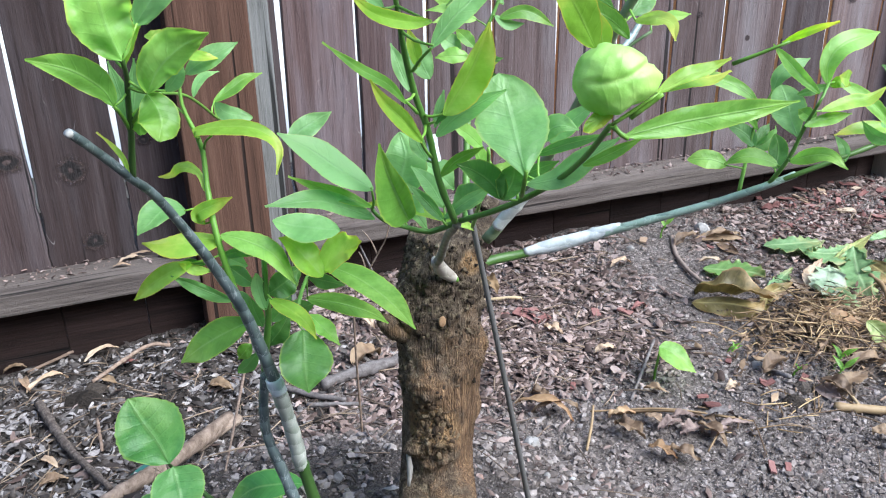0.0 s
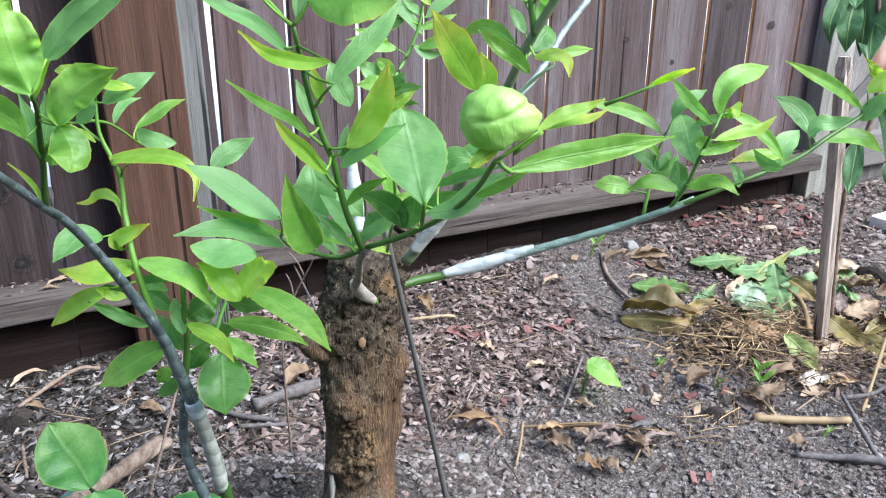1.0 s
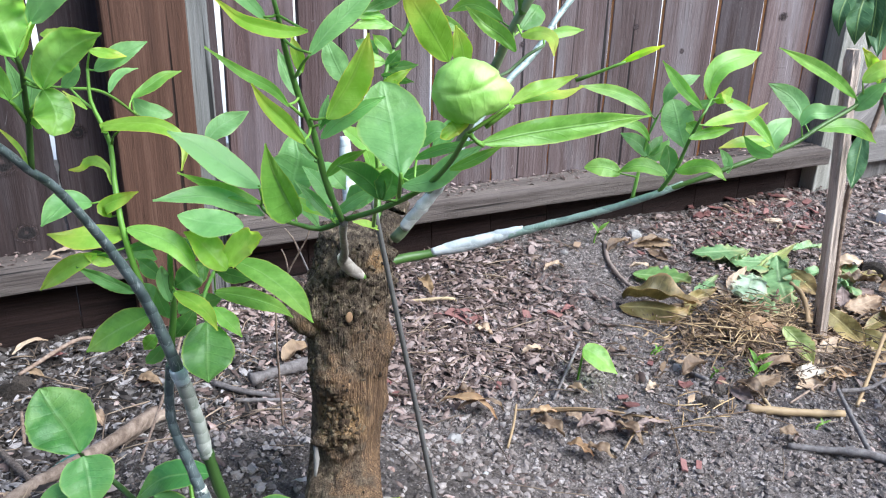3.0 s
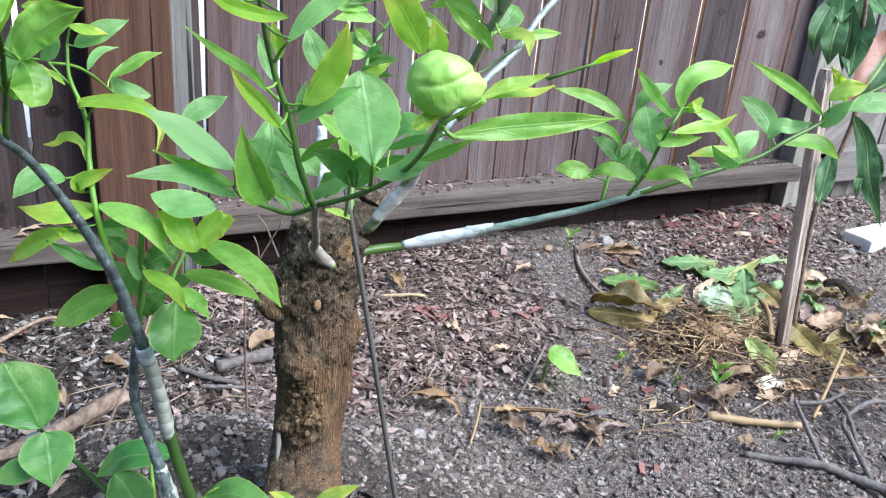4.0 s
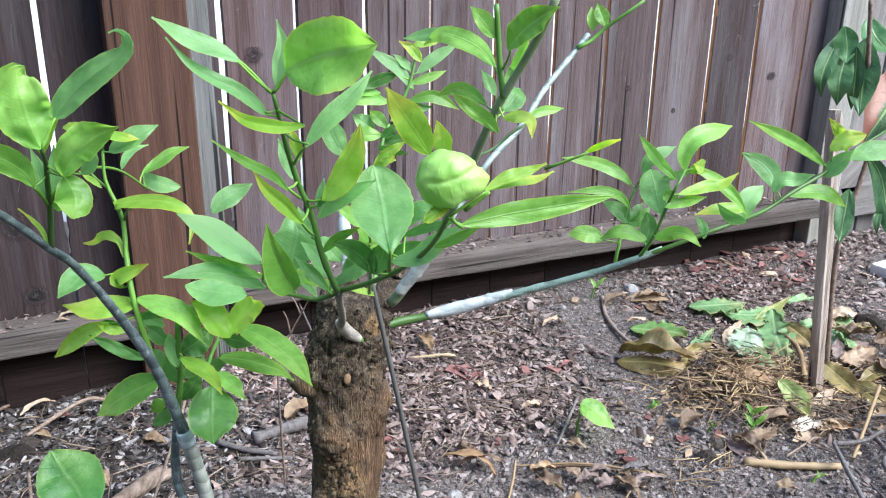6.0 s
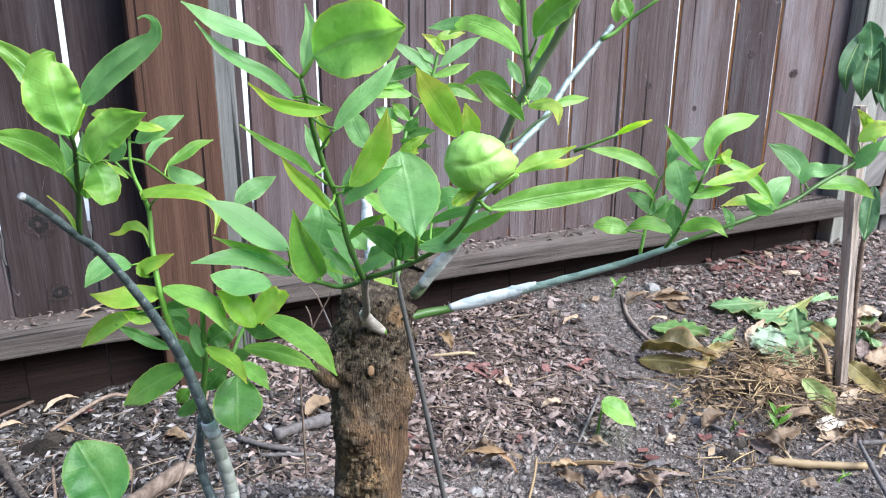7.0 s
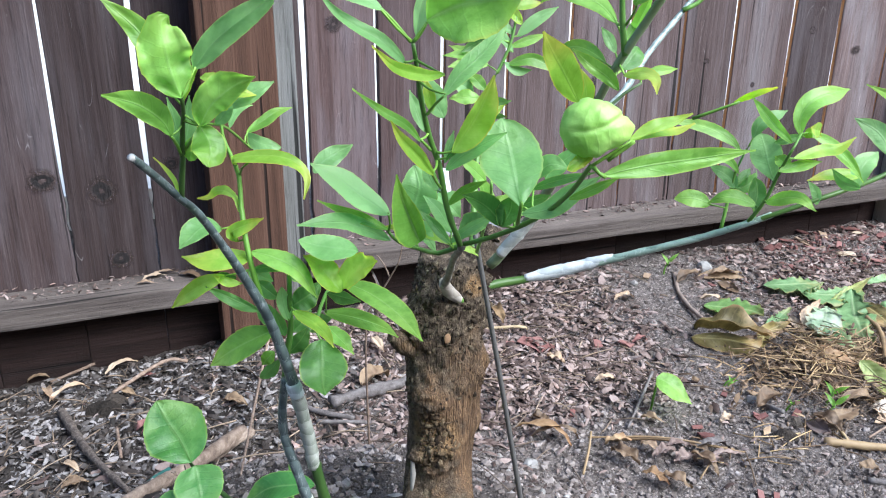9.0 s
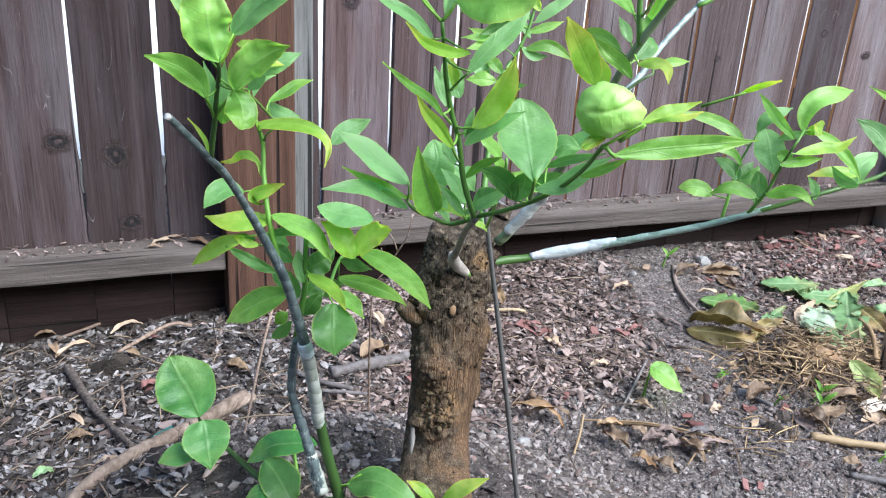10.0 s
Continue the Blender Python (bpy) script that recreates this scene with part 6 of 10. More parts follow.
stem("petiole", centre, [(0.252, 0.404, 0.635), (0.252, 0.406, 0.636), (0.251, 0.409, 0.638)], (0.0008, 0.0006), STEM_YOUNG, "", 6, 0.0, 0.05)
blade(centre, [(0.251, 0.409, 0.637), (0.248, 0.413, 0.647), (0.245, 0.417, 0.659)], 0.0034, 0.0038, (-0.21, -0.95, 0.22), 20, 10, "p", "oval", 0.03)
stem("petiole", centre, [(0.248, 0.400, 0.649), (0.250, 0.400, 0.649), (0.252, 0.400, 0.651)], (0.0008, 0.0006), STEM_YOUNG, "", 6, 0.0, 0.05)
blade(centre, [(0.252, 0.400, 0.650), (0.250, 0.400, 0.659), (0.248, 0.401, 0.668)], 0.0030, 0.0033, (-0.22, -0.95, 0.20), 10, 18, "y", "oval", 0.03)
stem("petiole", centre, [(0.251, 0.403, 0.638), (0.248, 0.400, 0.636), (0.243, 0.396, 0.636)], (0.0008, 0.0006), STEM_YOUNG, "", 6, 0.0, 0.05)
blade(centre, [(0.244, 0.396, 0.635), (0.235, 0.394, 0.645), (0.221, 0.391, 0.654), (0.205, 0.388, 0.667)], 0.0026, 0.0029, (-0.16, -0.96, 0.21), 30, 16, "g", "long", 0.03)
stem("petiole", centre, [(0.257, 0.406, 0.621), (0.254, 0.399, 0.619), (0.249, 0.392, 0.618)], (0.0008, 0.0006), STEM_YOUNG, "", 6, 0.0, 0.05)
blade(centre, [(0.250, 0.392, 0.617), (0.240, 0.389, 0.629), (0.230, 0.387, 0.640), (0.224, 0.385, 0.650)], 0.0042, 0.0039, (-0.18, -0.95, 0.25), 5, 26, "y", "oval", 0.04)
stem("petiole", centre, [(0.256, 0.405, 0.626), (0.259, 0.401, 0.626), (0.264, 0.397, 0.628)], (0.0008, 0.0006), STEM_YOUNG, "", 6, 0.0, 0.05)
blade(centre, [(0.263, 0.397, 0.627), (0.273, 0.393, 0.644), (0.278, 0.390, 0.656), (0.282, 0.387, 0.670)], 0.0047, 0.0100, (-0.28, -0.94, 0.20), 0, 24, "y", "oval", 0.05)
stem("petiole", centre, [(0.257, 0.406, 0.621), (0.259, 0.404, 0.622), (0.261, 0.402, 0.623)], (0.0008, 0.0006), STEM_YOUNG, "", 6, 0.0, 0.05)
blade(centre, [(0.261, 0.402, 0.622), (0.269, 0.398, 0.633), (0.277, 0.395, 0.642)], 0.0021, 0.0027, (-0.26, -0.93, 0.25), -30, 10, "d", "long", 0.03)
blade(centre, [(0.262, 0.405, 0.615), (0.269, 0.399, 0.624), (0.279, 0.392, 0.632), (0.289, 0.384, 0.639)], 0.0045, 0.0048, (-0.28, -0.93, 0.25), 30, 12, "p", "oval", 0.02)
blade(centre, [(0.262, 0.406, 0.619), (0.264, 0.406, 0.628), (0.267, 0.406, 0.637)], 0.0021, 0.0028, (-0.24, -0.94, 0.26), 10, 12, "p", "oval", 0.03)
stem("petiole", centre, [(0.232, 0.419, 0.577), (0.232, 0.415, 0.583), (0.230, 0.412, 0.591)], (0.0008, 0.0006), STEM_YOUNG, "", 6, 0.0, 0.05)
blade(centre, [(0.231, 0.412, 0.590), (0.216, 0.418, 0.601), (0.204, 0.423, 0.611), (0.190, 0.429, 0.619)], 0.0080, 0.0080, (-0.11, -0.95, 0.29), 45, 8, "p", "oval", 0.02)
stem("petiole", centre, [(0.233, 0.419, 0.576), (0.233, 0.421, 0.576), (0.232, 0.423, 0.577)], (0.0008, 0.0006), STEM_YOUNG, "", 6, 0.0, 0.05)
blade(centre, [(0.233, 0.423, 0.577), (0.219, 0.422, 0.585), (0.205, 0.422, 0.592), (0.191, 0.421, 0.600)], 0.0035, 0.0035, (-0.11, -0.94, 0.32), 30, 18, "g", "long", 0.03)
blade(centre, [(0.234, 0.421, 0.571), (0.217, 0.417, 0.581), (0.202, 0.414, 0.588), (0.178, 0.408, 0.591)], 0.0042, 0.0063, (-0.11, -0.94, 0.34), 35, 8, "p", "oval", 0.02)
stem("petiole", centre, [(0.240, 0.420, 0.569), (0.244, 0.414, 0.570), (0.248, 0.409, 0.573)], (0.0008, 0.0006), STEM_YOUNG, "", 6, 0.0, 0.05)
blade(centre, [(0.248, 0.409, 0.572), (0.241, 0.406, 0.588), (0.236, 0.404, 0.601), (0.233, 0.402, 0.614)], 0.0118, 0.0062, (-0.18, -0.93, 0.31), -5, 34, "g", "drop", 0.03)
stem("petiole", centre, [(0.253, 0.426, 0.561), (0.253, 0.433, 0.566), (0.253, 0.440, 0.573)], (0.0008, 0.0006), STEM_YOUNG, "", 6, 0.0, 0.05)
blade(centre, [(0.253, 0.440, 0.572), (0.257, 0.443, 0.585), (0.260, 0.445, 0.594), (0.259, 0.447, 0.606)], 0.0134, 0.0126, (-0.21, -0.93, 0.30), 20, 6, "p", "round", 0.02)
stem("petiole", centre, [(0.263, 0.408, 0.600), (0.262, 0.412, 0.600), (0.261, 0.415, 0.600)], (0.0008, 0.0006), STEM_YOUNG, "", 6, 0.0, 0.05)
blade(centre, [(0.261, 0.415, 0.600), (0.257, 0.417, 0.608), (0.255, 0.420, 0.618)], 0.0040, 0.0040, (-0.22, -0.93, 0.29), 15, 8, "p", "oval", 0.03)
stem("petiole", centre, [(0.273, 0.421, 0.560), (0.274, 0.425, 0.564), (0.275, 0.428, 0.569)], (0.0008, 0.0006), STEM_YOUNG, "", 6, 0.0, 0.05)
blade(centre, [(0.275, 0.428, 0.568), (0.268, 0.432, 0.582), (0.260, 0.435, 0.591)], 0.0049, 0.0049, (-0.23, -0.92, 0.33), 30, 8, "p", "oval", 0.03)
stem("petiole", centre, [(0.284, 0.440, 0.548), (0.285, 0.441, 0.550), (0.286, 0.443, 0.552)], (0.0008, 0.0006), STEM_YOUNG, "", 6, 0.0, 0.05)
blade(centre, [(0.287, 0.443, 0.552), (0.270, 0.448, 0.560), (0.254, 0.453, 0.565), (0.238, 0.457, 0.566)], 0.0031, 0.0043, (-0.20, -0.92, 0.35), 40, 10, "y", "oval", 0.04)
stem("petiole", centre, [(0.274, 0.420, 0.561), (0.272, 0.419, 0.562), (0.270, 0.419, 0.565)], (0.0008, 0.0006), STEM_YOUNG, "", 6, 0.0, 0.05)
blade(centre, [(0.271, 0.419, 0.564), (0.262, 0.422, 0.576), (0.252, 0.425, 0.587)], 0.0033, 0.0033, (-0.23, -0.91, 0.35), 20, 12, "d", "long", 0.03)
blade(centre, [(0.265, 0.408, 0.593), (0.272, 0.403, 0.602), (0.284, 0.397, 0.609)], 0.0028, 0.0032, (-0.26, -0.92, 0.31), -10, 14, "g", "oval", 0.03)
stem("petiole", centre, [(0.293, 0.378, 0.586), (0.289, 0.378, 0.587), (0.285, 0.377, 0.588)], (0.0008, 0.0006), STEM_YOUNG, "", 6, 0.0, 0.05)
blade(centre, [(0.285, 0.377, 0.588), (0.280, 0.380, 0.596), (0.273, 0.383, 0.602), (0.264, 0.386, 0.606)], 0.0051, 0.0072, (-0.27, -0.91, 0.32), -25, 16, "d", "oval", 0.04)
stem("petiole", centre, [(0.293, 0.378, 0.586), (0.289, 0.378, 0.587), (0.284, 0.377, 0.589)], (0.0008, 0.0006), STEM_YOUNG, "", 6, 0.0, 0.05)
blade(centre, [(0.284, 0.377, 0.588), (0.289, 0.376, 0.597), (0.289, 0.374, 0.608)], 0.0082, 0.0062, (-0.30, -0.89, 0.33), -25, 14, "d", "round", 0.04)
stem("petiole", centre, [(0.300, 0.359, 0.600), (0.295, 0.360, 0.601), (0.289, 0.363, 0.604)], (0.0008, 0.0006), STEM_YOUNG, "", 6, 0.0, 0.05)
blade(centre, [(0.289, 0.362, 0.603), (0.291, 0.374, 0.613), (0.294, 0.388, 0.624), (0.296, 0.405, 0.639)], 0.0173, 0.0180, (-0.31, -0.91, 0.27), 12, 5, "p", "egg", 0.012)
stem("petiole", centre, [(0.300, 0.359, 0.600), (0.295, 0.360, 0.599), (0.290, 0.361, 0.600)], (0.0008, 0.0006), STEM_YOUNG, "", 6, 0.0, 0.05)
blade(centre, [(0.289, 0.361, 0.600), (0.300, 0.353, 0.604), (0.308, 0.344, 0.614), (0.319, 0.333, 0.626)], 0.0052, 0.0055, (-0.37, -0.88, 0.31), 35, 10, "p", "oval", 0.03)
stem("petiole", centre, [(0.293, 0.378, 0.586), (0.295, 0.382, 0.590), (0.297, 0.386, 0.594)], (0.0008, 0.0006), STEM_YOUNG, "", 6, 0.0, 0.05)
blade(centre, [(0.297, 0.386, 0.594), (0.304, 0.379, 0.600), (0.312, 0.372, 0.605)], 0.0031, 0.0042, (-0.33, -0.89, 0.32), 0, 12, "d", "oval", 0.03)
stem("petiole", centre, [(0.299, 0.365, 0.595), (0.300, 0.371, 0.601), (0.303, 0.376, 0.608)], (0.0008, 0.0006), STEM_YOUNG, "", 6, 0.0, 0.05)
blade(centre, [(0.302, 0.377, 0.608), (0.311, 0.363, 0.616), (0.322, 0.345, 0.624)], 0.0027, 0.0030, (-0.36, -0.88, 0.30), 10, 12, "d", "long", 0.03)
blade(centre, [(0.307, 0.386, 0.611), (0.314, 0.379, 0.620), (0.322, 0.372, 0.619)], 0.0062, 0.0038, (-0.36, -0.89, 0.28), 30, 8, "p", "oval", 0.03)
blade(centre, [(0.325, 0.405, 0.604), (0.330, 0.393, 0.617), (0.336, 0.380, 0.629)], 0.0047, 0.0051, (-0.50, -0.83, 0.26), 30, 8, "p", "oval", 0.03)
stem("petiole", centre, [(0.274, 0.420, 0.561), (0.272, 0.420, 0.563), (0.272, 0.420, 0.566)], (0.0008, 0.0006), STEM_YOUNG, "", 6, 0.0, 0.05)
blade(centre, [(0.271, 0.420, 0.565), (0.282, 0.414, 0.575), (0.297, 0.406, 0.586)], 0.0030, 0.0034, (-0.27, -0.90, 0.35), 25, 12, "p", "long", 0.03)
blade(front, [(0.286, 0.305, 0.671), (0.277, 0.302, 0.684), (0.269, 0.299, 0.694), (0.262, 0.297, 0.704)], 0.0066, 0.0076, (-0.34, -0.93, 0.15), 10, 12, "y", "oval", 0.04)
blade(front, [(0.306, 0.330, 0.662), (0.303, 0.328, 0.672), (0.299, 0.326, 0.681)], 0.0050, 0.0042, (-0.38, -0.90, 0.19), 0, 12, "y", "oval", 0.04)
stem("petiole", front, [(0.298, 0.310, 0.639), (0.300, 0.308, 0.637), (0.304, 0.307, 0.635)], (0.0008, 0.0006), STEM_YOUNG, "", 6, 0.0, 0.05)
blade(front, [(0.303, 0.307, 0.635), (0.327, 0.308, 0.637), (0.355, 0.308, 0.638), (0.395, 0.309, 0.639)], 0.0058, 0.0061, (-0.50, -0.82, 0.27), -12, 12, "g", "long", 0.05)
stem("petiole", front, [(0.298, 0.310, 0.639), (0.305, 0.306, 0.645), (0.314, 0.302, 0.652)], (0.0008, 0.0006), STEM_YOUNG, "", 6, 0.0, 0.05)
blade(front, [(0.313, 0.302, 0.652), (0.323, 0.300, 0.657), (0.334, 0.298, 0.660), (0.342, 0.296, 0.664)], 0.0040, 0.0020, (-0.48, -0.85, 0.23), 20, 10, "y", "oval", 0.08)
stem("petiole", front, [(0.298, 0.310, 0.639), (0.306, 0.306, 0.645), (0.315, 0.303, 0.652)], (0.0008, 0.0006), STEM_YOUNG, "", 6, 0.0, 0.05)
blade(front, [(0.314, 0.303, 0.652), (0.330, 0.306, 0.654), (0.345, 0.310, 0.653), (0.357, 0.312, 0.655)], 0.0021, 0.0027, (-0.48, -0.84, 0.24), 40, 10, "y", "oval", 0.1)
blade(front, [(0.356, 0.286, 0.670), (0.357, 0.274, 0.676), (0.358, 0.262, 0.681)], 0.0016, 0.0014, (-0.55, -0.81, 0.19), 10, 18, "y", "oval", 0.08)
blade(front, [(0.302, 0.335, 0.615), (0.310, 0.329, 0.620), (0.322, 0.320, 0.629)], 0.0025, 0.0028, (-0.39, -0.87, 0.31), 25, 14, "g", "long", 0.03)
stem("petiole", rear, [(0.400, 0.451, 0.685), (0.400, 0.456, 0.685), (0.401, 0.461, 0.686)], (0.0008, 0.0006), STEM_YOUNG, "", 6, 0.0, 0.05)
blade(rear, [(0.401, 0.460, 0.685), (0.397, 0.474, 0.695), (0.389, 0.488, 0.701), (0.380, 0.501, 0.703), (0.372, 0.515, 0.693)], 0.0071, 0.0063, (-0.42, -0.91, 0.08), 30, 10, "g", "oval", 0.04)
blade(rear, [(0.387, 0.505, 0.704), (0.377, 0.516, 0.702), (0.365, 0.528, 0.698)], 0.0048, 0.0035, (-0.38, -0.92, 0.08), 35, 10, "p", "oval", 0.03)
blade(rear, [(0.397, 0.454, 0.704), (0.390, 0.456, 0.713), (0.382, 0.459, 0.723)], 0.0047, 0.0071, (-0.44, -0.90, 0.06), 5, 14, "g", "oval", 0.03)
stem("petiole", rear, [(0.401, 0.454, 0.661), (0.402, 0.458, 0.663), (0.403, 0.462, 0.666)], (0.0008, 0.0006), STEM_YOUNG, "", 6, 0.0, 0.05)
blade(rear, [(0.403, 0.462, 0.666), (0.400, 0.466, 0.674), (0.396, 0.470, 0.682)], 0.0037, 0.0037, (-0.45, -0.89, 0.13), 15, 12, "p", "oval", 0.03)
stem("petiole", rear, [(0.401, 0.461, 0.651), (0.406, 0.463, 0.652), (0.412, 0.466, 0.654)], (0.0008, 0.0006), STEM_YOUNG, "", 6, 0.0, 0.05)
blade(rear, [(0.412, 0.466, 0.654), (0.420, 0.470, 0.661), (0.431, 0.475, 0.669)], 0.0068, 0.0085, (-0.47, -0.87, 0.15), 5, 8, "d", "round", 0.02)
stem("petiole", rear, [(0.401, 0.450, 0.675), (0.404, 0.455, 0.674), (0.408, 0.459, 0.674)], (0.0008, 0.0006), STEM_YOUNG, "", 6, 0.0, 0.05)
blade(rear, [(0.408, 0.459, 0.674), (0.415, 0.462, 0.681), (0.423, 0.465, 0.689)], 0.0037, 0.0037, (-0.47, -0.87, 0.12), 5, 12, "g", "oval", 0.03)
stem("petiole", rear, [(0.401, 0.457, 0.656), (0.398, 0.460, 0.658), (0.396, 0.463, 0.660)], (0.0008, 0.0006), STEM_YOUNG, "", 6, 0.0, 0.05)
blade(rear, [(0.396, 0.462, 0.660), (0.390, 0.473, 0.666), (0.383, 0.483, 0.668), (0.374, 0.495, 0.662)], 0.0038, 0.0055, (-0.41, -0.90, 0.14), 20, 12, "g", "oval", 0.03)
stem("petiole", rear, [(0.401, 0.457, 0.656), (0.398, 0.451, 0.650), (0.396, 0.444, 0.646)], (0.0008, 0.0006), STEM_YOUNG, "", 6, 0.0, 0.05)
blade(rear, [(0.396, 0.444, 0.645), (0.388, 0.447, 0.654), (0.378, 0.451, 0.661), (0.367, 0.455, 0.671)], 0.0044, 0.0056, (-0.42, -0.89, 0.16), -5, 14, "g", "oval", 0.04)
stem("petiole", rear, [(0.401, 0.454, 0.661), (0.400, 0.449, 0.658), (0.399, 0.443, 0.655)], (0.0008, 0.0006), STEM_YOUNG, "", 6, 0.0, 0.05)
blade(rear, [(0.399, 0.444, 0.655), (0.403, 0.430, 0.658), (0.405, 0.418, 0.656), (0.399, 0.406, 0.650)], 0.0039, 0.0046, (-0.49, -0.86, 0.18), 35, 10, "y", "oval", 0.05)
stem("petiole", rear, [(0.444, 0.490, 0.639), (0.444, 0.491, 0.641), (0.445, 0.492, 0.643)], (0.0008, 0.0006), STEM_YOUNG, "", 6, 0.0, 0.05)
blade(rear, [(0.444, 0.492, 0.643), (0.462, 0.496, 0.646), (0.482, 0.500, 0.646)], 0.0037, 0.0037, (-0.50, -0.85, 0.16), 5, 14, "g", "oval", 0.03)
stem("petiole", far, [(0.441, 0.708, 0.634), (0.444, 0.708, 0.632), (0.446, 0.708, 0.632)], (0.0008, 0.0006), STEM_YOUNG, "", 6, 0.0, 0.05)
blade(far, [(0.447, 0.708, 0.631), (0.435, 0.713, 0.648), (0.420, 0.717, 0.660), (0.404, 0.721, 0.670)], 0.0053, 0.0059, (-0.34, -0.93, 0.11), 35, 8, "p", "oval", 0.03)
stem("petiole", far, [(0.447, 0.711, 0.646), (0.449, 0.711, 0.645), (0.453, 0.711, 0.646)], (0.0008, 0.0006), STEM_YOUNG, "", 6, 0.0, 0.05)
blade(far, [(0.452, 0.711, 0.645), (0.467, 0.707, 0.659), (0.490, 0.703, 0.672)], 0.0059, 0.0059, (-0.39, -0.91, 0.11), 30, 10, "p", "oval", 0.03)
blade(far, [(0.445, 0.711, 0.636), (0.465, 0.709, 0.642), (0.481, 0.708, 0.647)], 0.0042, 0.0048, (-0.39, -0.91, 0.13), 20, 16, "g", "oval", 0.03)
stem("petiole", far, [(0.436, 0.707, 0.624), (0.438, 0.705, 0.622), (0.441, 0.703, 0.621)], (0.0008, 0.0006), STEM_YOUNG, "", 6, 0.0, 0.05)
blade(far, [(0.440, 0.703, 0.621), (0.459, 0.698, 0.626), (0.472, 0.694, 0.622), (0.487, 0.690, 0.612)], 0.0054, 0.0066, (-0.40, -0.90, 0.16), 20, 16, "g", "oval", 0.03)
stem("petiole", far, [(0.451, 0.714, 0.659), (0.455, 0.714, 0.658), (0.457, 0.714, 0.657)], (0.0008, 0.0006), STEM_YOUNG, "", 6, 0.0, 0.05)
blade(far, [(0.458, 0.714, 0.656), (0.447, 0.715, 0.668), (0.436, 0.716, 0.675)], 0.0047, 0.0053, (-0.37, -0.92, 0.10), 25, 18, "y", "oval", 0.1)
blade(far, [(0.449, 0.713, 0.647), (0.440, 0.716, 0.656), (0.431, 0.719, 0.663)], 0.0041, 0.0041, (-0.36, -0.93, 0.11), 35, 10, "p", "oval", 0.05)
stem("petiole", far, [(0.430, 0.705, 0.614), (0.427, 0.708, 0.617), (0.422, 0.711, 0.620)], (0.0008, 0.0006), STEM_YOUNG, "", 6, 0.0, 0.05)
blade(far, [(0.423, 0.711, 0.620), (0.403, 0.714, 0.623), (0.384, 0.717, 0.619)], 0.0053, 0.0059, (-0.32, -0.94, 0.16), 25, 12, "g", "oval", 0.03)
stem("petiole", far, [(0.444, 0.710, 0.640), (0.438, 0.711, 0.642), (0.431, 0.713, 0.645)], (0.0008, 0.0006), STEM_YOUNG, "", 6, 0.0, 0.05)
blade(far, [(0.432, 0.713, 0.645), (0.412, 0.715, 0.640), (0.396, 0.716, 0.632)], 0.0065, 0.0053, (-0.33, -0.93, 0.14), -15, 12, "d", "oval", 0.03)
stem("petiole", far, [(0.436, 0.707, 0.624), (0.436, 0.705, 0.623), (0.437, 0.703, 0.623)], (0.0008, 0.0006), STEM_YOUNG, "", 6, 0.0, 0.05)
blade(far, [(0.436, 0.703, 0.623), (0.448, 0.701, 0.616), (0.462, 0.700, 0.615)], 0.0036, 0.0054, (-0.37, -0.91, 0.16), 35, 8, "p", "oval", 0.03)
blade(far, [(0.368, 0.684, 0.579), (0.360, 0.689, 0.598), (0.354, 0.693, 0.617)], 0.0102, 0.0108, (-0.27, -0.94, 0.20), 10, 8, "p", "oval", 0.02)
stem("petiole", far, [(0.402, 0.680, 0.560), (0.399, 0.682, 0.562), (0.397, 0.683, 0.565)], (0.0008, 0.0006), STEM_YOUNG, "", 6, 0.0, 0.05)
blade(far, [(0.396, 0.683, 0.564), (0.406, 0.678, 0.578), (0.424, 0.672, 0.590)], 0.0046, 0.0058, (-0.33, -0.92, 0.22), 25, 12, "y", "oval", 0.1)
stem("petiole", far, [(0.402, 0.680, 0.560), (0.399, 0.679, 0.562), (0.396, 0.678, 0.565)], (0.0008, 0.0006), STEM_YOUNG, "", 6, 0.0, 0.05)
blade(far, [(0.396, 0.678, 0.565), (0.403, 0.674, 0.571), (0.411, 0.669, 0.578)], 0.0040, 0.0035, (-0.33, -0.92, 0.23), 30, 10, "y", "oval", 0.08)
blade(centre, [(0.251, 0.707, 0.532), (0.264, 0.711, 0.543), (0.289, 0.717, 0.552)], 0.0086, 0.0097, (-0.15, -0.95, 0.26), 25, 6, "p", "oval", 0.02)
stem("petiole", low, [(0.560, 0.507, 0.574), (0.561, 0.512, 0.574), (0.562, 0.516, 0.575)], (0.0008, 0.0006), STEM_YOUNG, "", 6, 0.0, 0.05)
blade(low, [(0.563, 0.516, 0.574), (0.554, 0.523, 0.583), (0.538, 0.533, 0.591), (0.513, 0.547, 0.595)], 0.0051, 0.0056, (-0.55, -0.80, 0.23), 30, 12, "g", "oval", 0.03)
blade(low, [(0.555, 0.453, 0.595), (0.551, 0.470, 0.606), (0.549, 0.481, 0.614), (0.547, 0.493, 0.623)], 0.0043, 0.0043, (-0.60, -0.77, 0.21), 5, 22, "g", "oval", 0.03)
stem("petiole", low, [(0.560, 0.507, 0.574), (0.564, 0.508, 0.579), (0.568, 0.509, 0.585)], (0.0008, 0.0006), STEM_YOUNG, "", 6, 0.0, 0.05)
blade(low, [(0.568, 0.509, 0.584), (0.573, 0.507, 0.598), (0.596, 0.504, 0.607)], 0.0055, 0.0060, (-0.60, -0.77, 0.22), 25, 8, "p", "oval", 0.03)
stem("petiole", low, [(0.568, 0.459, 0.600), (0.569, 0.461, 0.599), (0.570, 0.462, 0.599)], (0.0008, 0.0006), STEM_YOUNG, "", 6, 0.0, 0.05)
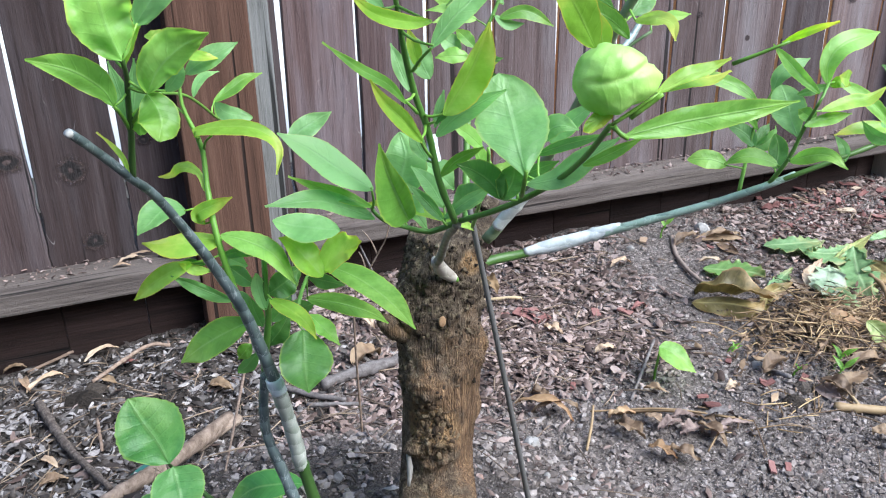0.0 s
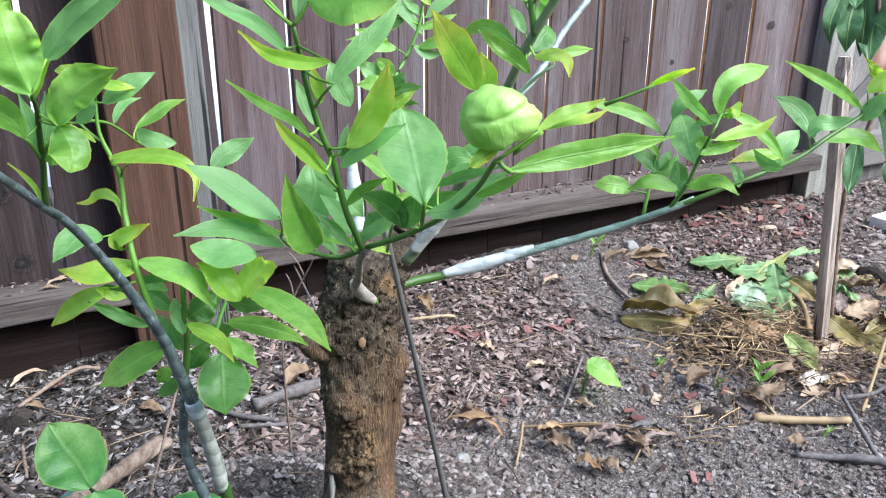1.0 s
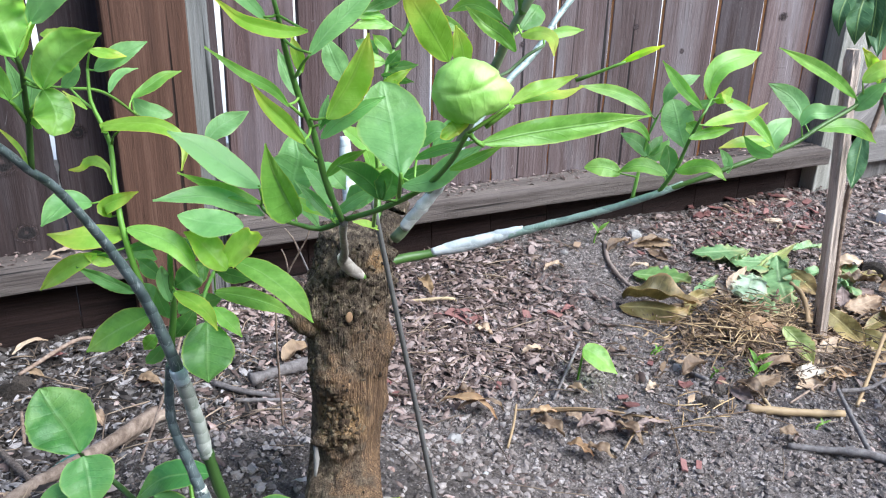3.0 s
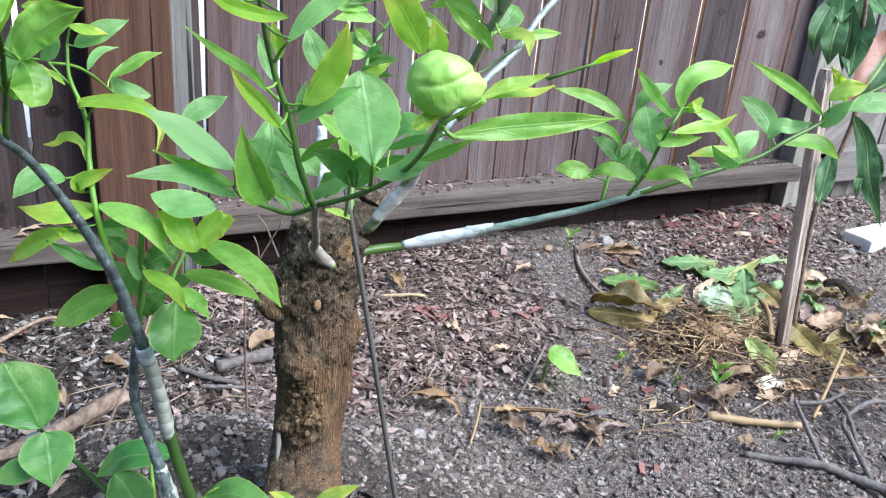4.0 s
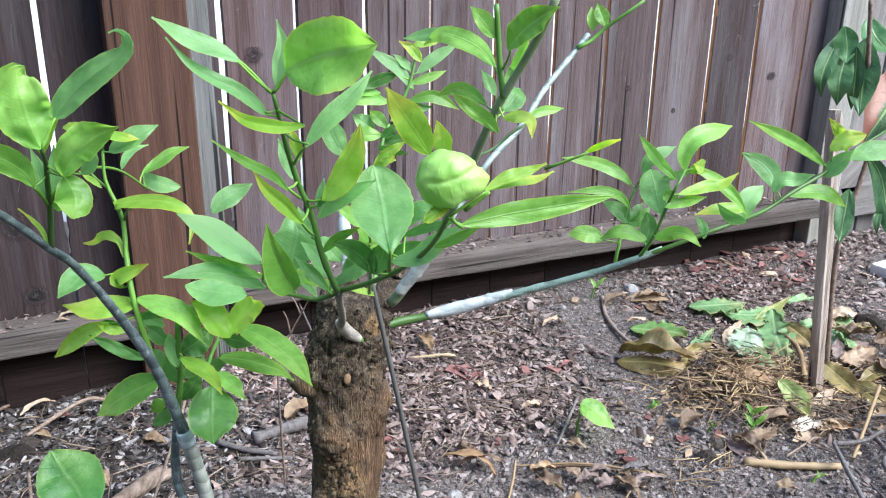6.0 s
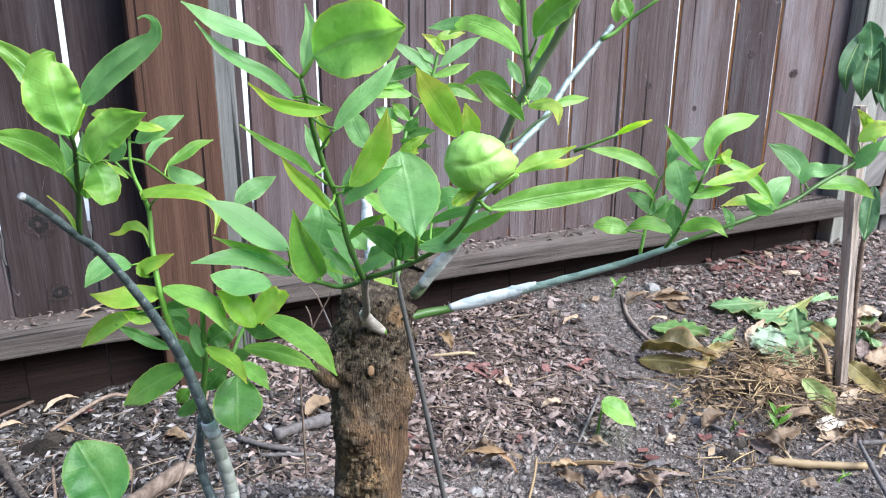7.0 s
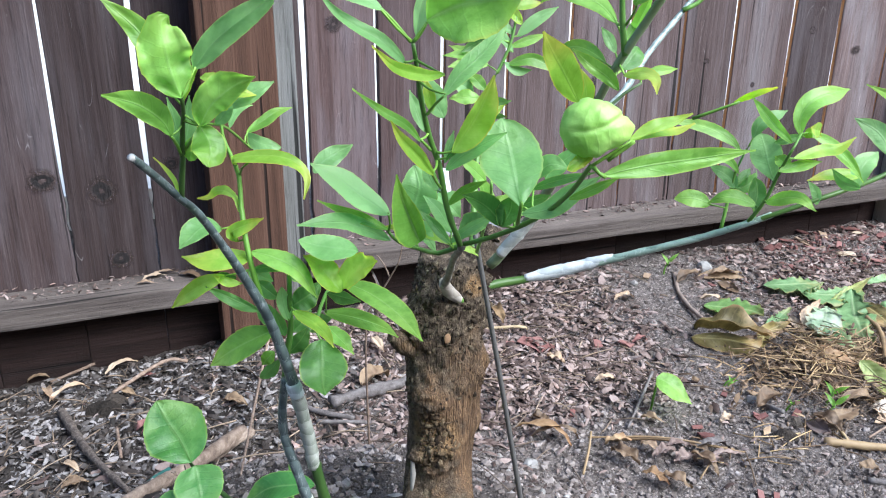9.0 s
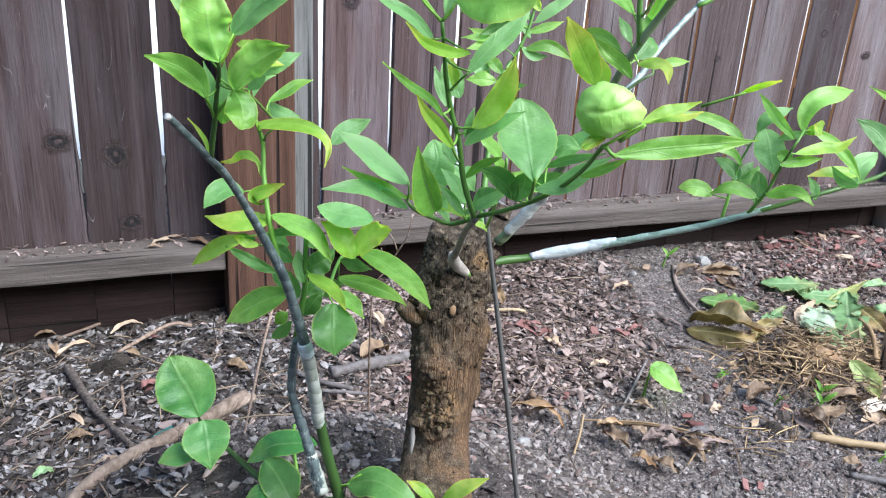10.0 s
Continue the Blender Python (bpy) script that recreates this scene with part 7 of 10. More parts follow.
blade(low, [(0.570, 0.462, 0.598), (0.570, 0.464, 0.612), (0.584, 0.466, 0.624), (0.622, 0.469, 0.629)], 0.0076, 0.0080, (-0.64, -0.74, 0.19), 25, 12, "g", "oval", 0.03)
stem("petiole", low, [(0.555, 0.467, 0.555), (0.559, 0.470, 0.556), (0.564, 0.475, 0.559)], (0.0008, 0.0006), STEM_YOUNG, "", 6, 0.0, 0.05)
blade(low, [(0.564, 0.474, 0.558), (0.565, 0.484, 0.569), (0.567, 0.492, 0.579), (0.569, 0.503, 0.592)], 0.0124, 0.0119, (-0.60, -0.76, 0.25), 12, 6, "p", "egg", 0.02)
stem("petiole", low, [(0.555, 0.455, 0.583), (0.557, 0.454, 0.583), (0.560, 0.453, 0.583)], (0.0008, 0.0006), STEM_YOUNG, "", 6, 0.0, 0.05)
blade(low, [(0.559, 0.453, 0.583), (0.583, 0.452, 0.587), (0.599, 0.451, 0.588), (0.614, 0.450, 0.596)], 0.0048, 0.0048, (-0.66, -0.71, 0.24), 35, 12, "y", "oval", 0.04)
stem("petiole", low, [(0.568, 0.459, 0.600), (0.577, 0.465, 0.598), (0.586, 0.470, 0.597)], (0.0008, 0.0006), STEM_YOUNG, "", 6, 0.0, 0.05)
blade(low, [(0.585, 0.470, 0.598), (0.603, 0.462, 0.588), (0.616, 0.454, 0.575), (0.626, 0.446, 0.559)], 0.0049, 0.0049, (-0.67, -0.70, 0.26), 30, 14, "g", "oval", 0.03)
stem("petiole", low, [(0.568, 0.459, 0.600), (0.575, 0.465, 0.596), (0.582, 0.470, 0.594)], (0.0008, 0.0006), STEM_YOUNG, "", 6, 0.0, 0.05)
blade(low, [(0.582, 0.470, 0.594), (0.585, 0.466, 0.598), (0.592, 0.462, 0.595)], 0.0038, 0.0043, (-0.64, -0.73, 0.23), 30, 10, "y", "oval", 0.08)
blade(low, [(0.631, 0.456, 0.553), (0.635, 0.460, 0.565), (0.643, 0.463, 0.571), (0.658, 0.467, 0.576)], 0.0080, 0.0086, (-0.68, -0.69, 0.25), 20, 8, "p", "oval", 0.02)
stem("petiole", low, [(0.556, 0.459, 0.576), (0.553, 0.458, 0.574), (0.551, 0.457, 0.573)], (0.0008, 0.0006), STEM_YOUNG, "", 6, 0.0, 0.05)
blade(low, [(0.550, 0.457, 0.573), (0.568, 0.454, 0.577), (0.585, 0.451, 0.579)], 0.0038, 0.0047, (-0.63, -0.73, 0.27), 20, 14, "g", "oval", 0.05)
stem("petiole", low, [(0.639, 0.461, 0.552), (0.639, 0.461, 0.556), (0.638, 0.461, 0.561)], (0.0008, 0.0006), STEM_YOUNG, "", 6, 0.0, 0.05)
blade(low, [(0.639, 0.461, 0.561), (0.621, 0.463, 0.562), (0.606, 0.465, 0.562), (0.590, 0.467, 0.559)], 0.0050, 0.0050, (-0.65, -0.71, 0.27), 35, 14, "y", "oval", 0.04)
stem("petiole", low, [(0.632, 0.460, 0.552), (0.632, 0.456, 0.552), (0.630, 0.453, 0.552)], (0.0008, 0.0006), STEM_YOUNG, "", 6, 0.0, 0.05)
blade(low, [(0.631, 0.453, 0.552), (0.613, 0.453, 0.559), (0.599, 0.453, 0.571)], 0.0049, 0.0044, (-0.66, -0.69, 0.28), -20, 12, "d", "oval", 0.03)
stem("petiole", low, [(0.593, 0.461, 0.544), (0.593, 0.458, 0.543), (0.592, 0.456, 0.543)], (0.0008, 0.0006), STEM_YOUNG, "", 6, 0.0, 0.05)
blade(low, [(0.592, 0.456, 0.542), (0.593, 0.460, 0.551), (0.589, 0.465, 0.559)], 0.0034, 0.0039, (-0.64, -0.71, 0.29), 10, 10, "p", "oval", 0.03)
stem("petiole", low, [(0.545, 0.502, 0.530), (0.538, 0.504, 0.532), (0.530, 0.505, 0.534)], (0.0008, 0.0006), STEM_YOUNG, "", 6, 0.0, 0.05)
blade(low, [(0.531, 0.505, 0.534), (0.522, 0.509, 0.538), (0.514, 0.513, 0.539), (0.505, 0.517, 0.538)], 0.0071, 0.0071, (-0.53, -0.79, 0.31), 30, 8, "g", "round", 0.03)
stem("petiole", low, [(0.553, 0.474, 0.537), (0.554, 0.477, 0.538), (0.554, 0.480, 0.538)], (0.0008, 0.0006), STEM_YOUNG, "", 6, 0.0, 0.05)
blade(low, [(0.555, 0.480, 0.538), (0.543, 0.486, 0.543), (0.533, 0.491, 0.544), (0.522, 0.498, 0.538)], 0.0050, 0.0065, (-0.56, -0.77, 0.31), 35, 10, "g", "oval", 0.03)
stem("petiole", low, [(0.551, 0.506, 0.546), (0.552, 0.505, 0.545), (0.554, 0.504, 0.546)], (0.0008, 0.0006), STEM_YOUNG, "", 6, 0.0, 0.05)
blade(low, [(0.554, 0.504, 0.545), (0.549, 0.510, 0.554), (0.537, 0.518, 0.562)], 0.0056, 0.0066, (-0.57, -0.77, 0.29), 25, 10, "p", "oval", 0.02)
stem("petiole", low, [(0.556, 0.509, 0.559), (0.553, 0.504, 0.559), (0.550, 0.500, 0.560)], (0.0008, 0.0006), STEM_YOUNG, "", 6, 0.0, 0.05)
blade(low, [(0.551, 0.500, 0.559), (0.542, 0.504, 0.570), (0.524, 0.509, 0.575), (0.500, 0.515, 0.575)], 0.0035, 0.0045, (-0.55, -0.80, 0.26), 25, 14, "g", "long", 0.03)
stem("petiole", low, [(0.556, 0.478, 0.526), (0.558, 0.483, 0.528), (0.561, 0.489, 0.532)], (0.0008, 0.0006), STEM_YOUNG, "", 6, 0.0, 0.05)
blade(low, [(0.561, 0.489, 0.531), (0.567, 0.494, 0.543), (0.568, 0.500, 0.555)], 0.0071, 0.0071, (-0.59, -0.75, 0.30), -10, 10, "d", "round", 0.03)
stem("petiole", low, [(0.551, 0.506, 0.546), (0.554, 0.507, 0.545), (0.558, 0.508, 0.544)], (0.0008, 0.0006), STEM_YOUNG, "", 6, 0.0, 0.05)
blade(low, [(0.557, 0.508, 0.544), (0.567, 0.511, 0.552), (0.574, 0.513, 0.559)], 0.0052, 0.0041, (-0.58, -0.76, 0.28), -10, 12, "d", "oval", 0.03)
stem("petiole", low, [(0.554, 0.470, 0.546), (0.552, 0.468, 0.546), (0.550, 0.464, 0.546)], (0.0008, 0.0006), STEM_YOUNG, "", 6, 0.0, 0.05)
blade(low, [(0.550, 0.465, 0.546), (0.554, 0.449, 0.554), (0.557, 0.437, 0.556), (0.558, 0.424, 0.552)], 0.0056, 0.0056, (-0.62, -0.72, 0.31), 35, 12, "g", "oval", 0.03)
blade(low, [(0.570, 0.487, 0.586), (0.581, 0.483, 0.589), (0.593, 0.480, 0.592)], 0.0035, 0.0035, (-0.62, -0.75, 0.24), 0, 12, "d", "oval", 0.03)
stem("petiole", low, [(0.740, 0.474, 0.580), (0.738, 0.475, 0.582), (0.734, 0.475, 0.585)], (0.0008, 0.0006), STEM_YOUNG, "", 6, 0.0, 0.05)
blade(low, [(0.736, 0.475, 0.584), (0.711, 0.477, 0.600), (0.685, 0.479, 0.613), (0.646, 0.482, 0.629)], 0.0051, 0.0057, (-0.71, -0.68, 0.19), 15, 20, "g", "oval", 0.03)
stem("petiole", low, [(0.683, 0.468, 0.561), (0.683, 0.471, 0.564), (0.682, 0.475, 0.569)], (0.0008, 0.0006), STEM_YOUNG, "", 6, 0.0, 0.05)
blade(low, [(0.682, 0.474, 0.568), (0.684, 0.485, 0.579), (0.680, 0.494, 0.587), (0.670, 0.507, 0.594)], 0.0085, 0.0090, (-0.69, -0.69, 0.22), 25, 8, "p", "oval", 0.02)
stem("petiole", low, [(0.676, 0.468, 0.558), (0.674, 0.468, 0.563), (0.673, 0.469, 0.569)], (0.0008, 0.0006), STEM_YOUNG, "", 6, 0.0, 0.05)
blade(low, [(0.673, 0.469, 0.568), (0.677, 0.464, 0.578), (0.687, 0.459, 0.579), (0.698, 0.452, 0.585)], 0.0082, 0.0041, (-0.72, -0.66, 0.23), 25, 16, "p", "oval", 0.03)
blade(low, [(0.689, 0.469, 0.564), (0.713, 0.466, 0.565), (0.734, 0.464, 0.561), (0.756, 0.461, 0.547)], 0.0069, 0.0064, (-0.74, -0.63, 0.24), 35, 10, "g", "oval", 0.03)
stem("petiole", low, [(0.736, 0.474, 0.578), (0.736, 0.474, 0.576), (0.736, 0.474, 0.575)], (0.0008, 0.0006), STEM_YOUNG, "", 6, 0.0, 0.05)
blade(low, [(0.736, 0.474, 0.574), (0.742, 0.468, 0.586), (0.750, 0.461, 0.599)], 0.0074, 0.0074, (-0.75, -0.63, 0.21), 25, 8, "p", "oval", 0.02)
stem("petiole", low, [(0.748, 0.475, 0.584), (0.748, 0.468, 0.587), (0.748, 0.461, 0.592)], (0.0008, 0.0006), STEM_YOUNG, "", 6, 0.0, 0.05)
blade(low, [(0.747, 0.461, 0.592), (0.758, 0.456, 0.597), (0.771, 0.450, 0.600), (0.790, 0.442, 0.604)], 0.0094, 0.0084, (-0.78, -0.60, 0.19), 35, 8, "p", "oval", 0.02)
stem("petiole", low, [(0.761, 0.476, 0.589), (0.760, 0.476, 0.591), (0.760, 0.476, 0.595)], (0.0008, 0.0006), STEM_YOUNG, "", 6, 0.0, 0.05)
blade(low, [(0.760, 0.476, 0.594), (0.754, 0.480, 0.608), (0.743, 0.485, 0.623)], 0.0043, 0.0059, (-0.75, -0.64, 0.18), 5, 14, "y", "oval", 0.13)
stem("petiole", low, [(0.744, 0.475, 0.582), (0.740, 0.473, 0.589), (0.735, 0.472, 0.599)], (0.0008, 0.0006), STEM_YOUNG, "", 6, 0.0, 0.05)
blade(low, [(0.735, 0.472, 0.598), (0.743, 0.465, 0.608), (0.757, 0.457, 0.613)], 0.0073, 0.0073, (-0.75, -0.63, 0.19), 15, 10, "y", "round", 0.05)
blade(sprout, [(0.115, 0.666, 0.280), (0.109, 0.674, 0.299), (0.101, 0.681, 0.315), (0.092, 0.690, 0.336)], 0.0278, 0.0288, (-0.03, -0.86, 0.51), 12, 6, "s", "round", 0.015)
blade(sprout, [(0.118, 0.657, 0.282), (0.119, 0.643, 0.271), (0.119, 0.630, 0.262), (0.120, 0.617, 0.252)], 0.0222, 0.0222, (-0.05, -0.81, 0.58), 6, 5, "s", "drop", 0.015)
blade(sprout, [(0.111, 0.655, 0.248), (0.092, 0.655, 0.248), (0.074, 0.655, 0.243)], 0.0100, 0.0114, (-0.02, -0.81, 0.58), 35, 8, "s", "oval", 0.02)
blade(sprout, [(0.215, 0.600, 0.275), (0.198, 0.610, 0.273), (0.176, 0.622, 0.266), (0.156, 0.634, 0.244)], 0.0113, 0.0131, (-0.12, -0.81, 0.58), 35, 8, "s", "oval", 0.015)
blade(sprout, [(0.168, 0.610, 0.260), (0.176, 0.594, 0.253), (0.185, 0.567, 0.240)], 0.0186, 0.0174, (-0.12, -0.79, 0.61), 20, 10, "d", "round", 0.015)
stem("petiole", sprout, [(0.190, 0.587, 0.224), (0.184, 0.583, 0.228), (0.178, 0.579, 0.234)], (0.0008, 0.0006), STEM_YOUNG, "", 6, 0.0, 0.05)
blade(sprout, [(0.179, 0.579, 0.233), (0.162, 0.584, 0.245), (0.144, 0.588, 0.235)], 0.0069, 0.0080, (-0.10, -0.78, 0.62), 35, 8, "s", "oval", 0.02)
stem("petiole", sprout, [(0.220, 0.544, 0.270), (0.225, 0.541, 0.272), (0.230, 0.537, 0.275)], (0.0008, 0.0006), STEM_YOUNG, "", 6, 0.0, 0.05)
blade(sprout, [(0.229, 0.538, 0.274), (0.247, 0.521, 0.287), (0.262, 0.504, 0.286), (0.276, 0.486, 0.282)], 0.0128, 0.0144, (-0.25, -0.74, 0.62), 35, 8, "d", "oval", 0.02)
blade(sprout, [(0.300, 0.509, 0.263), (0.288, 0.515, 0.275), (0.276, 0.520, 0.282)], 0.0055, 0.0050, (-0.27, -0.74, 0.62), 30, 12, "y", "oval", 0.07)
blade(sprout, [(0.306, 0.508, 0.262), (0.320, 0.500, 0.279), (0.340, 0.490, 0.293)], 0.0066, 0.0071, (-0.32, -0.72, 0.62), 30, 12, "y", "oval", 0.04)
stem("petiole", front, [(0.337, 0.290, 0.663), (0.345, 0.283, 0.668), (0.352, 0.278, 0.672)], (0.0009, 0.0007, 0.0006), STEM_YOUNG, "", 6, 0.0, 0.05)

bare = thing("bare_twig", (0.28, 0.80, 0.13), "thin bare forked twig standing behind the stump", "twig")
stem("stalk", bare, [(0.328, 0.825, 0.128), (0.328, 0.825, 0.303), (0.344, 0.823, 0.344), (0.355, 0.816, 0.369), (0.364, 0.809, 0.391), (0.369, 0.810, 0.413)], (0.0016, 0.0014, 0.0012, 0.0010, 0.0007), BROWN_STICK, "", 6, 0.3, 0.15)
stem("fork", bare, [(0.355, 0.816, 0.369), (0.351, 0.823, 0.383), (0.343, 0.826, 0.395)], (0.0010, 0.0008, 0.0006), BROWN_STICK, "", 6, 0.3, 0.15)
stem("fork", bare, [(0.344, 0.823, 0.344), (0.343, 0.829, 0.359), (0.340, 0.834, 0.368)], (0.0010, 0.0008, 0.0006), BROWN_STICK, "", 6, 0.3, 0.15)

rod = thing("support_rod", (0.43, 0.60, 0.17), "thin dark support rod leaning against the stump", "rod")
stem("shaft", rod, [(0.343, 0.551, 0.521), (0.372, 0.545, 0.364), (0.410, 0.536, 0.147)], (0.0020, 0.0022, 0.0025), ROD, "", 8, 0.1, 0.06, 0.02)


def pucker_leaf(branch, centre, eye, r):
    """A leaf rolled up into a ball with one blunt point, softly creased, its back tucked in."""
    c = Vector(centre)
    n = (Vector(eye) - c).normalized()
    side = n.cross(Vector((0, 0, 1))).normalized() * -1
    up = n.cross(side) * -1
    # outline: bearing in degrees and reach
    rim = ((-180, 0.92), (-150, 0.92), (-120, 0.86), (-90, 0.80), (-62, 0.80), (-38, 0.86), (-16, 1.0), (-3, 1.14), (10, 1.02), (35, 0.84), (60, 0.78), (90, 0.79), (115, 0.86), (140, 0.95), (162, 0.95), (180, 0.92))

    def reach(t):
        d = math.degrees(t)
        for (a, p), (b, q) in zip(rim, rim[1:]):
            if d <= b:
                return p + (q - p) * ease(a, b, d)
        return rim[-1][1]

    nu, nv = 34, 72
    verts, faces, uvs = [], [], []
    for i in range(nu + 1):
        lat = 0.02 + (i / nu) * 2.1
        for j in range(nv):
            t = -math.pi + 2 * math.pi * j / nv
            x, y, z = math.cos(t) * math.sin(lat), math.sin(t) * math.sin(lat), math.cos(lat)
            out = 1 + (reach(t) - 1) * math.sin(min(lat, 1.6)) ** 3
            out *= 1.0 if lat < 1.6 else 1 - 0.25 * (lat - 1.6)
            rib = y + 0.32 * x * x - 0.05 + 0.28 * x
            w = 0.97 + 0.08 * noise.noise(Vector((x * 1.5, y * 1.5, 2.2))) + 0.045 * noise.noise(Vector((x * 3.0, y * 3.4, 5.1)))
            w -= 0.10 * math.exp(-(rib / 0.09) ** 2) * ease(-1.0, -0.4, x)
            for k in range(4):
                vein = x - 0.42 * abs(rib) * 1.6 - (-0.75 + 0.42 * k)
                w -= 0.018 * math.exp(-(vein / 0.07) ** 2) * (1 - math.exp(-(rib / 0.2) ** 2))
            verts.append(c + (side * x * out + up * y * out + n * z * 0.72) * r * w)
            uvs.append((0.15 + 0.75 * (x + 1) / 2, 0.5 + 0.42 * max(-1, min(1, rib))))
    for i in range(nu):
        for j in range(nv):
            a, b = i * nv + j, i * nv + (j + 1) % nv
            faces.append((a, a + nv, b + nv, b))
    faces.append(tuple(range(nv)))
    add("leaf", mesh_of("leaf", verts, faces, LEAF["b"], True, uvs), branch, None, "puckered leaf rolled into a ball")


pucker_leaf(front, *PUCKER)

# ---- on the ground ----
def flakes(rng, n, place, size, cup, seed, thick=0.0):
    """n small curled dead leaves as one set of arrays: verts (n*15, 3) and quads."""
    s, q = np.meshgrid(np.linspace(0, 1, 5), np.linspace(-1, 1, 3), indexing="ij")
    s, q = s.ravel(), q.ravel()
    out = np.zeros((n, 15, 3))
    xy = place(rng, n)
    lng = size[0] + (size[1] - size[0]) * rng.uniform(0, 1, n) ** 1.6
    wid = lng * rng.uniform(0.2, 0.5, n)
    arch = rng.uniform(-0.05, 0.22, n)
    curl = rng.uniform(0.0, cup, n)
    prof = np.sin(np.pi * np.clip(s, 0.03, 0.97)) ** 0.8
    x = (s[None] - 0.5) * lng[:, None]
    y = q[None] * prof[None] * wid[:, None] / 2 + rng.normal(0, 0.07, (n, 15)) * wid[:, None]
    x = x + rng.normal(0, 0.035, (n, 15)) * lng[:, None]
    z = arch[:, None] * lng[:, None] * (4 * s * (1 - s))[None] - curl[:, None] * wid[:, None] * (q * q * prof)[None] + rng.normal(0, 0.0006, (n, 15))
    a, tilt, roll = rng.uniform(0, 2 * np.pi, n), rng.normal(0, 0.28, n), rng.normal(0, 0.35, n)
    y, z = y * np.cos(roll)[:, None] - z * np.sin(roll)[:, None], y * np.sin(roll)[:, None] + z * np.cos(roll)[:, None]
    x, z = x * np.cos(tilt)[:, None] - z * np.sin(tilt)[:, None], x * np.sin(tilt)[:, None] + z * np.cos(tilt)[:, None]
    out[:, :, 0] = xy[:, 0:1] + x * np.cos(a)[:, None] - y * np.sin(a)[:, None]
    out[:, :, 1] = xy[:, 1:2] + x * np.sin(a)[:, None] + y * np.cos(a)[:, None]
    h = np.array([ground(px, py) for px, py in xy])
    out[:, :, 2] = z + (h + rng.uniform(0.0005, 0.007, n))[:, None]
    quads = [(i * 3 + j, (i + 1) * 3 + j, (i + 1) * 3 + j + 1, i * 3 + j + 1) for i in range(4) for j in range(2)]
    return out, quads


def litter_amount(x, y):
    """How thickly dead leaves cover the soil, 0 to 1."""
    left = max((1 - ease(0.02, 0.16, x)) * ease(0.45, 0.6, y), (1 - ease(0.25, 0.62, x)) * ease(0.95, 1.12, y))
    strip = ease(0.30, 0.5, x) * (1 - ease(0.86, 1.12, x + 0.3 * (1.3 - y))) * ease(0.93, 1.04, y)
    far = 0.5 * ease(1.15, 1.35, x) * ease(1.05, 1.2, y)
    patch = 0.5 + 0.9 * noise.noise(Vector((x * 5.0, y * 5.0, 8.0)))
    return max(0.0, min(1.0, max(left, strip, far * patch + far * 0.3, 0.025 * patch) * (0.75 + 0.5 * patch)))


def litter_place(rng, n):
    got = []
    while len(got) < n:
        x, y, r = rng.uniform(-0.75, 2.2), rng.uniform(0.5, 1.5), rng.uniform()
        if r < litter_amount(x, y):
            got.append((x, y))
    return np.array(got)


def litter_mesh(name, v, quads, mat):
    q = np.array(quads)
    return mesh_of(name, v.reshape(-1, 3), [tuple(f) for f in (q[None] + (np.arange(len(v)) * 15)[:, None, None]).reshape(-1, 4)], mat)


def make_litter():
    rng = np.random.default_rng(5)
    v, quads = flakes(rng, 34000, litter_place, (0.006, 0.029), 0.6, 1)
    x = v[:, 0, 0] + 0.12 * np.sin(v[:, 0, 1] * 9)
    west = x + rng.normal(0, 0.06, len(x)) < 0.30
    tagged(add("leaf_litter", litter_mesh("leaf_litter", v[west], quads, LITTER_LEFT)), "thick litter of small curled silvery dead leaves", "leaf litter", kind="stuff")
    heap = tagged(add("leaf_litter", litter_mesh("leaf_litter", v[~west], quads, LITTER)), "thick litter of small curled pinkish-brown dead leaves", "leaf litter", kind="stuff")

    def on_heap(r, n):
        return np.stack([r.normal(1.34, 0.13, n), r.normal(0.97, 0.065, n)], 1)

    v, quads = flakes(rng, 3600, on_heap, (0.007, 0.024), 0.6, 2)
    v[:, :, 2] += rng.uniform(0, 0.016, len(v))[:, None]
    tagged(add("brown_litter", litter_mesh("brown_litter", v, quads, LITTER_HEAP)), "dark brown rotting leaf scraps on the heap", "leaf litter", kind="stuff")

    def on_soil(r, n):
        return np.stack([r.uniform(0.1, 1.75, n), r.uniform(0.55, 1.45, n)], 1)

    v, quads = flakes(rng, 5200, on_soil, (0.004, 0.013), 0.5, 4)
    v[:, :, 2] -= 0.003
    tagged(add("leaf_scraps", litter_mesh("leaf_scraps", v, quads, LITTER)), "fine brown leaf scraps trodden into the soil", "leaf scraps", kind="stuff")

    def by_fence(r, n):
        return np.stack([r.normal(1.66, 0.13, n), r.uniform(1.32, 1.47, n)], 1)

    v, quads = flakes(rng, 700, by_fence, (0.005, 0.02), 0.3, 6)
    tagged(add("red_mulch", litter_mesh("red_mulch", v, quads, RED_BITS)), "dull red shredded bark mulch by the fence", "mulch", kind="stuff")
    # loose leaves on top, where the view passes nearest
    shapes = []
    for k in range(12):
        one, quads = flakes(np.random.default_rng(40 + k), 1, lambda r, m: np.zeros((m, 2)), (0.016, 0.03), 0.5, k)
        one = one[0] - one[0].mean(axis=0)
        shapes.append(mesh_of("dead_leaf", one, quads, LITTER_ONE))
    rr = random.Random(9)
    made = 0
    while made < 280:
        x, y = rr.uniform(-0.15, 1.2), rr.uniform(0.66, 1.35)
        if rr.random() < 0.02 + litter_amount(x, y):
            add("dead_leaf", shapes[made % 12], heap, pose(x, y, ground(x, y) + 0.006, rr.uniform(-14, 14), rr.uniform(-14, 14), rr.uniform(0, 360)))
            made += 1


make_litter()


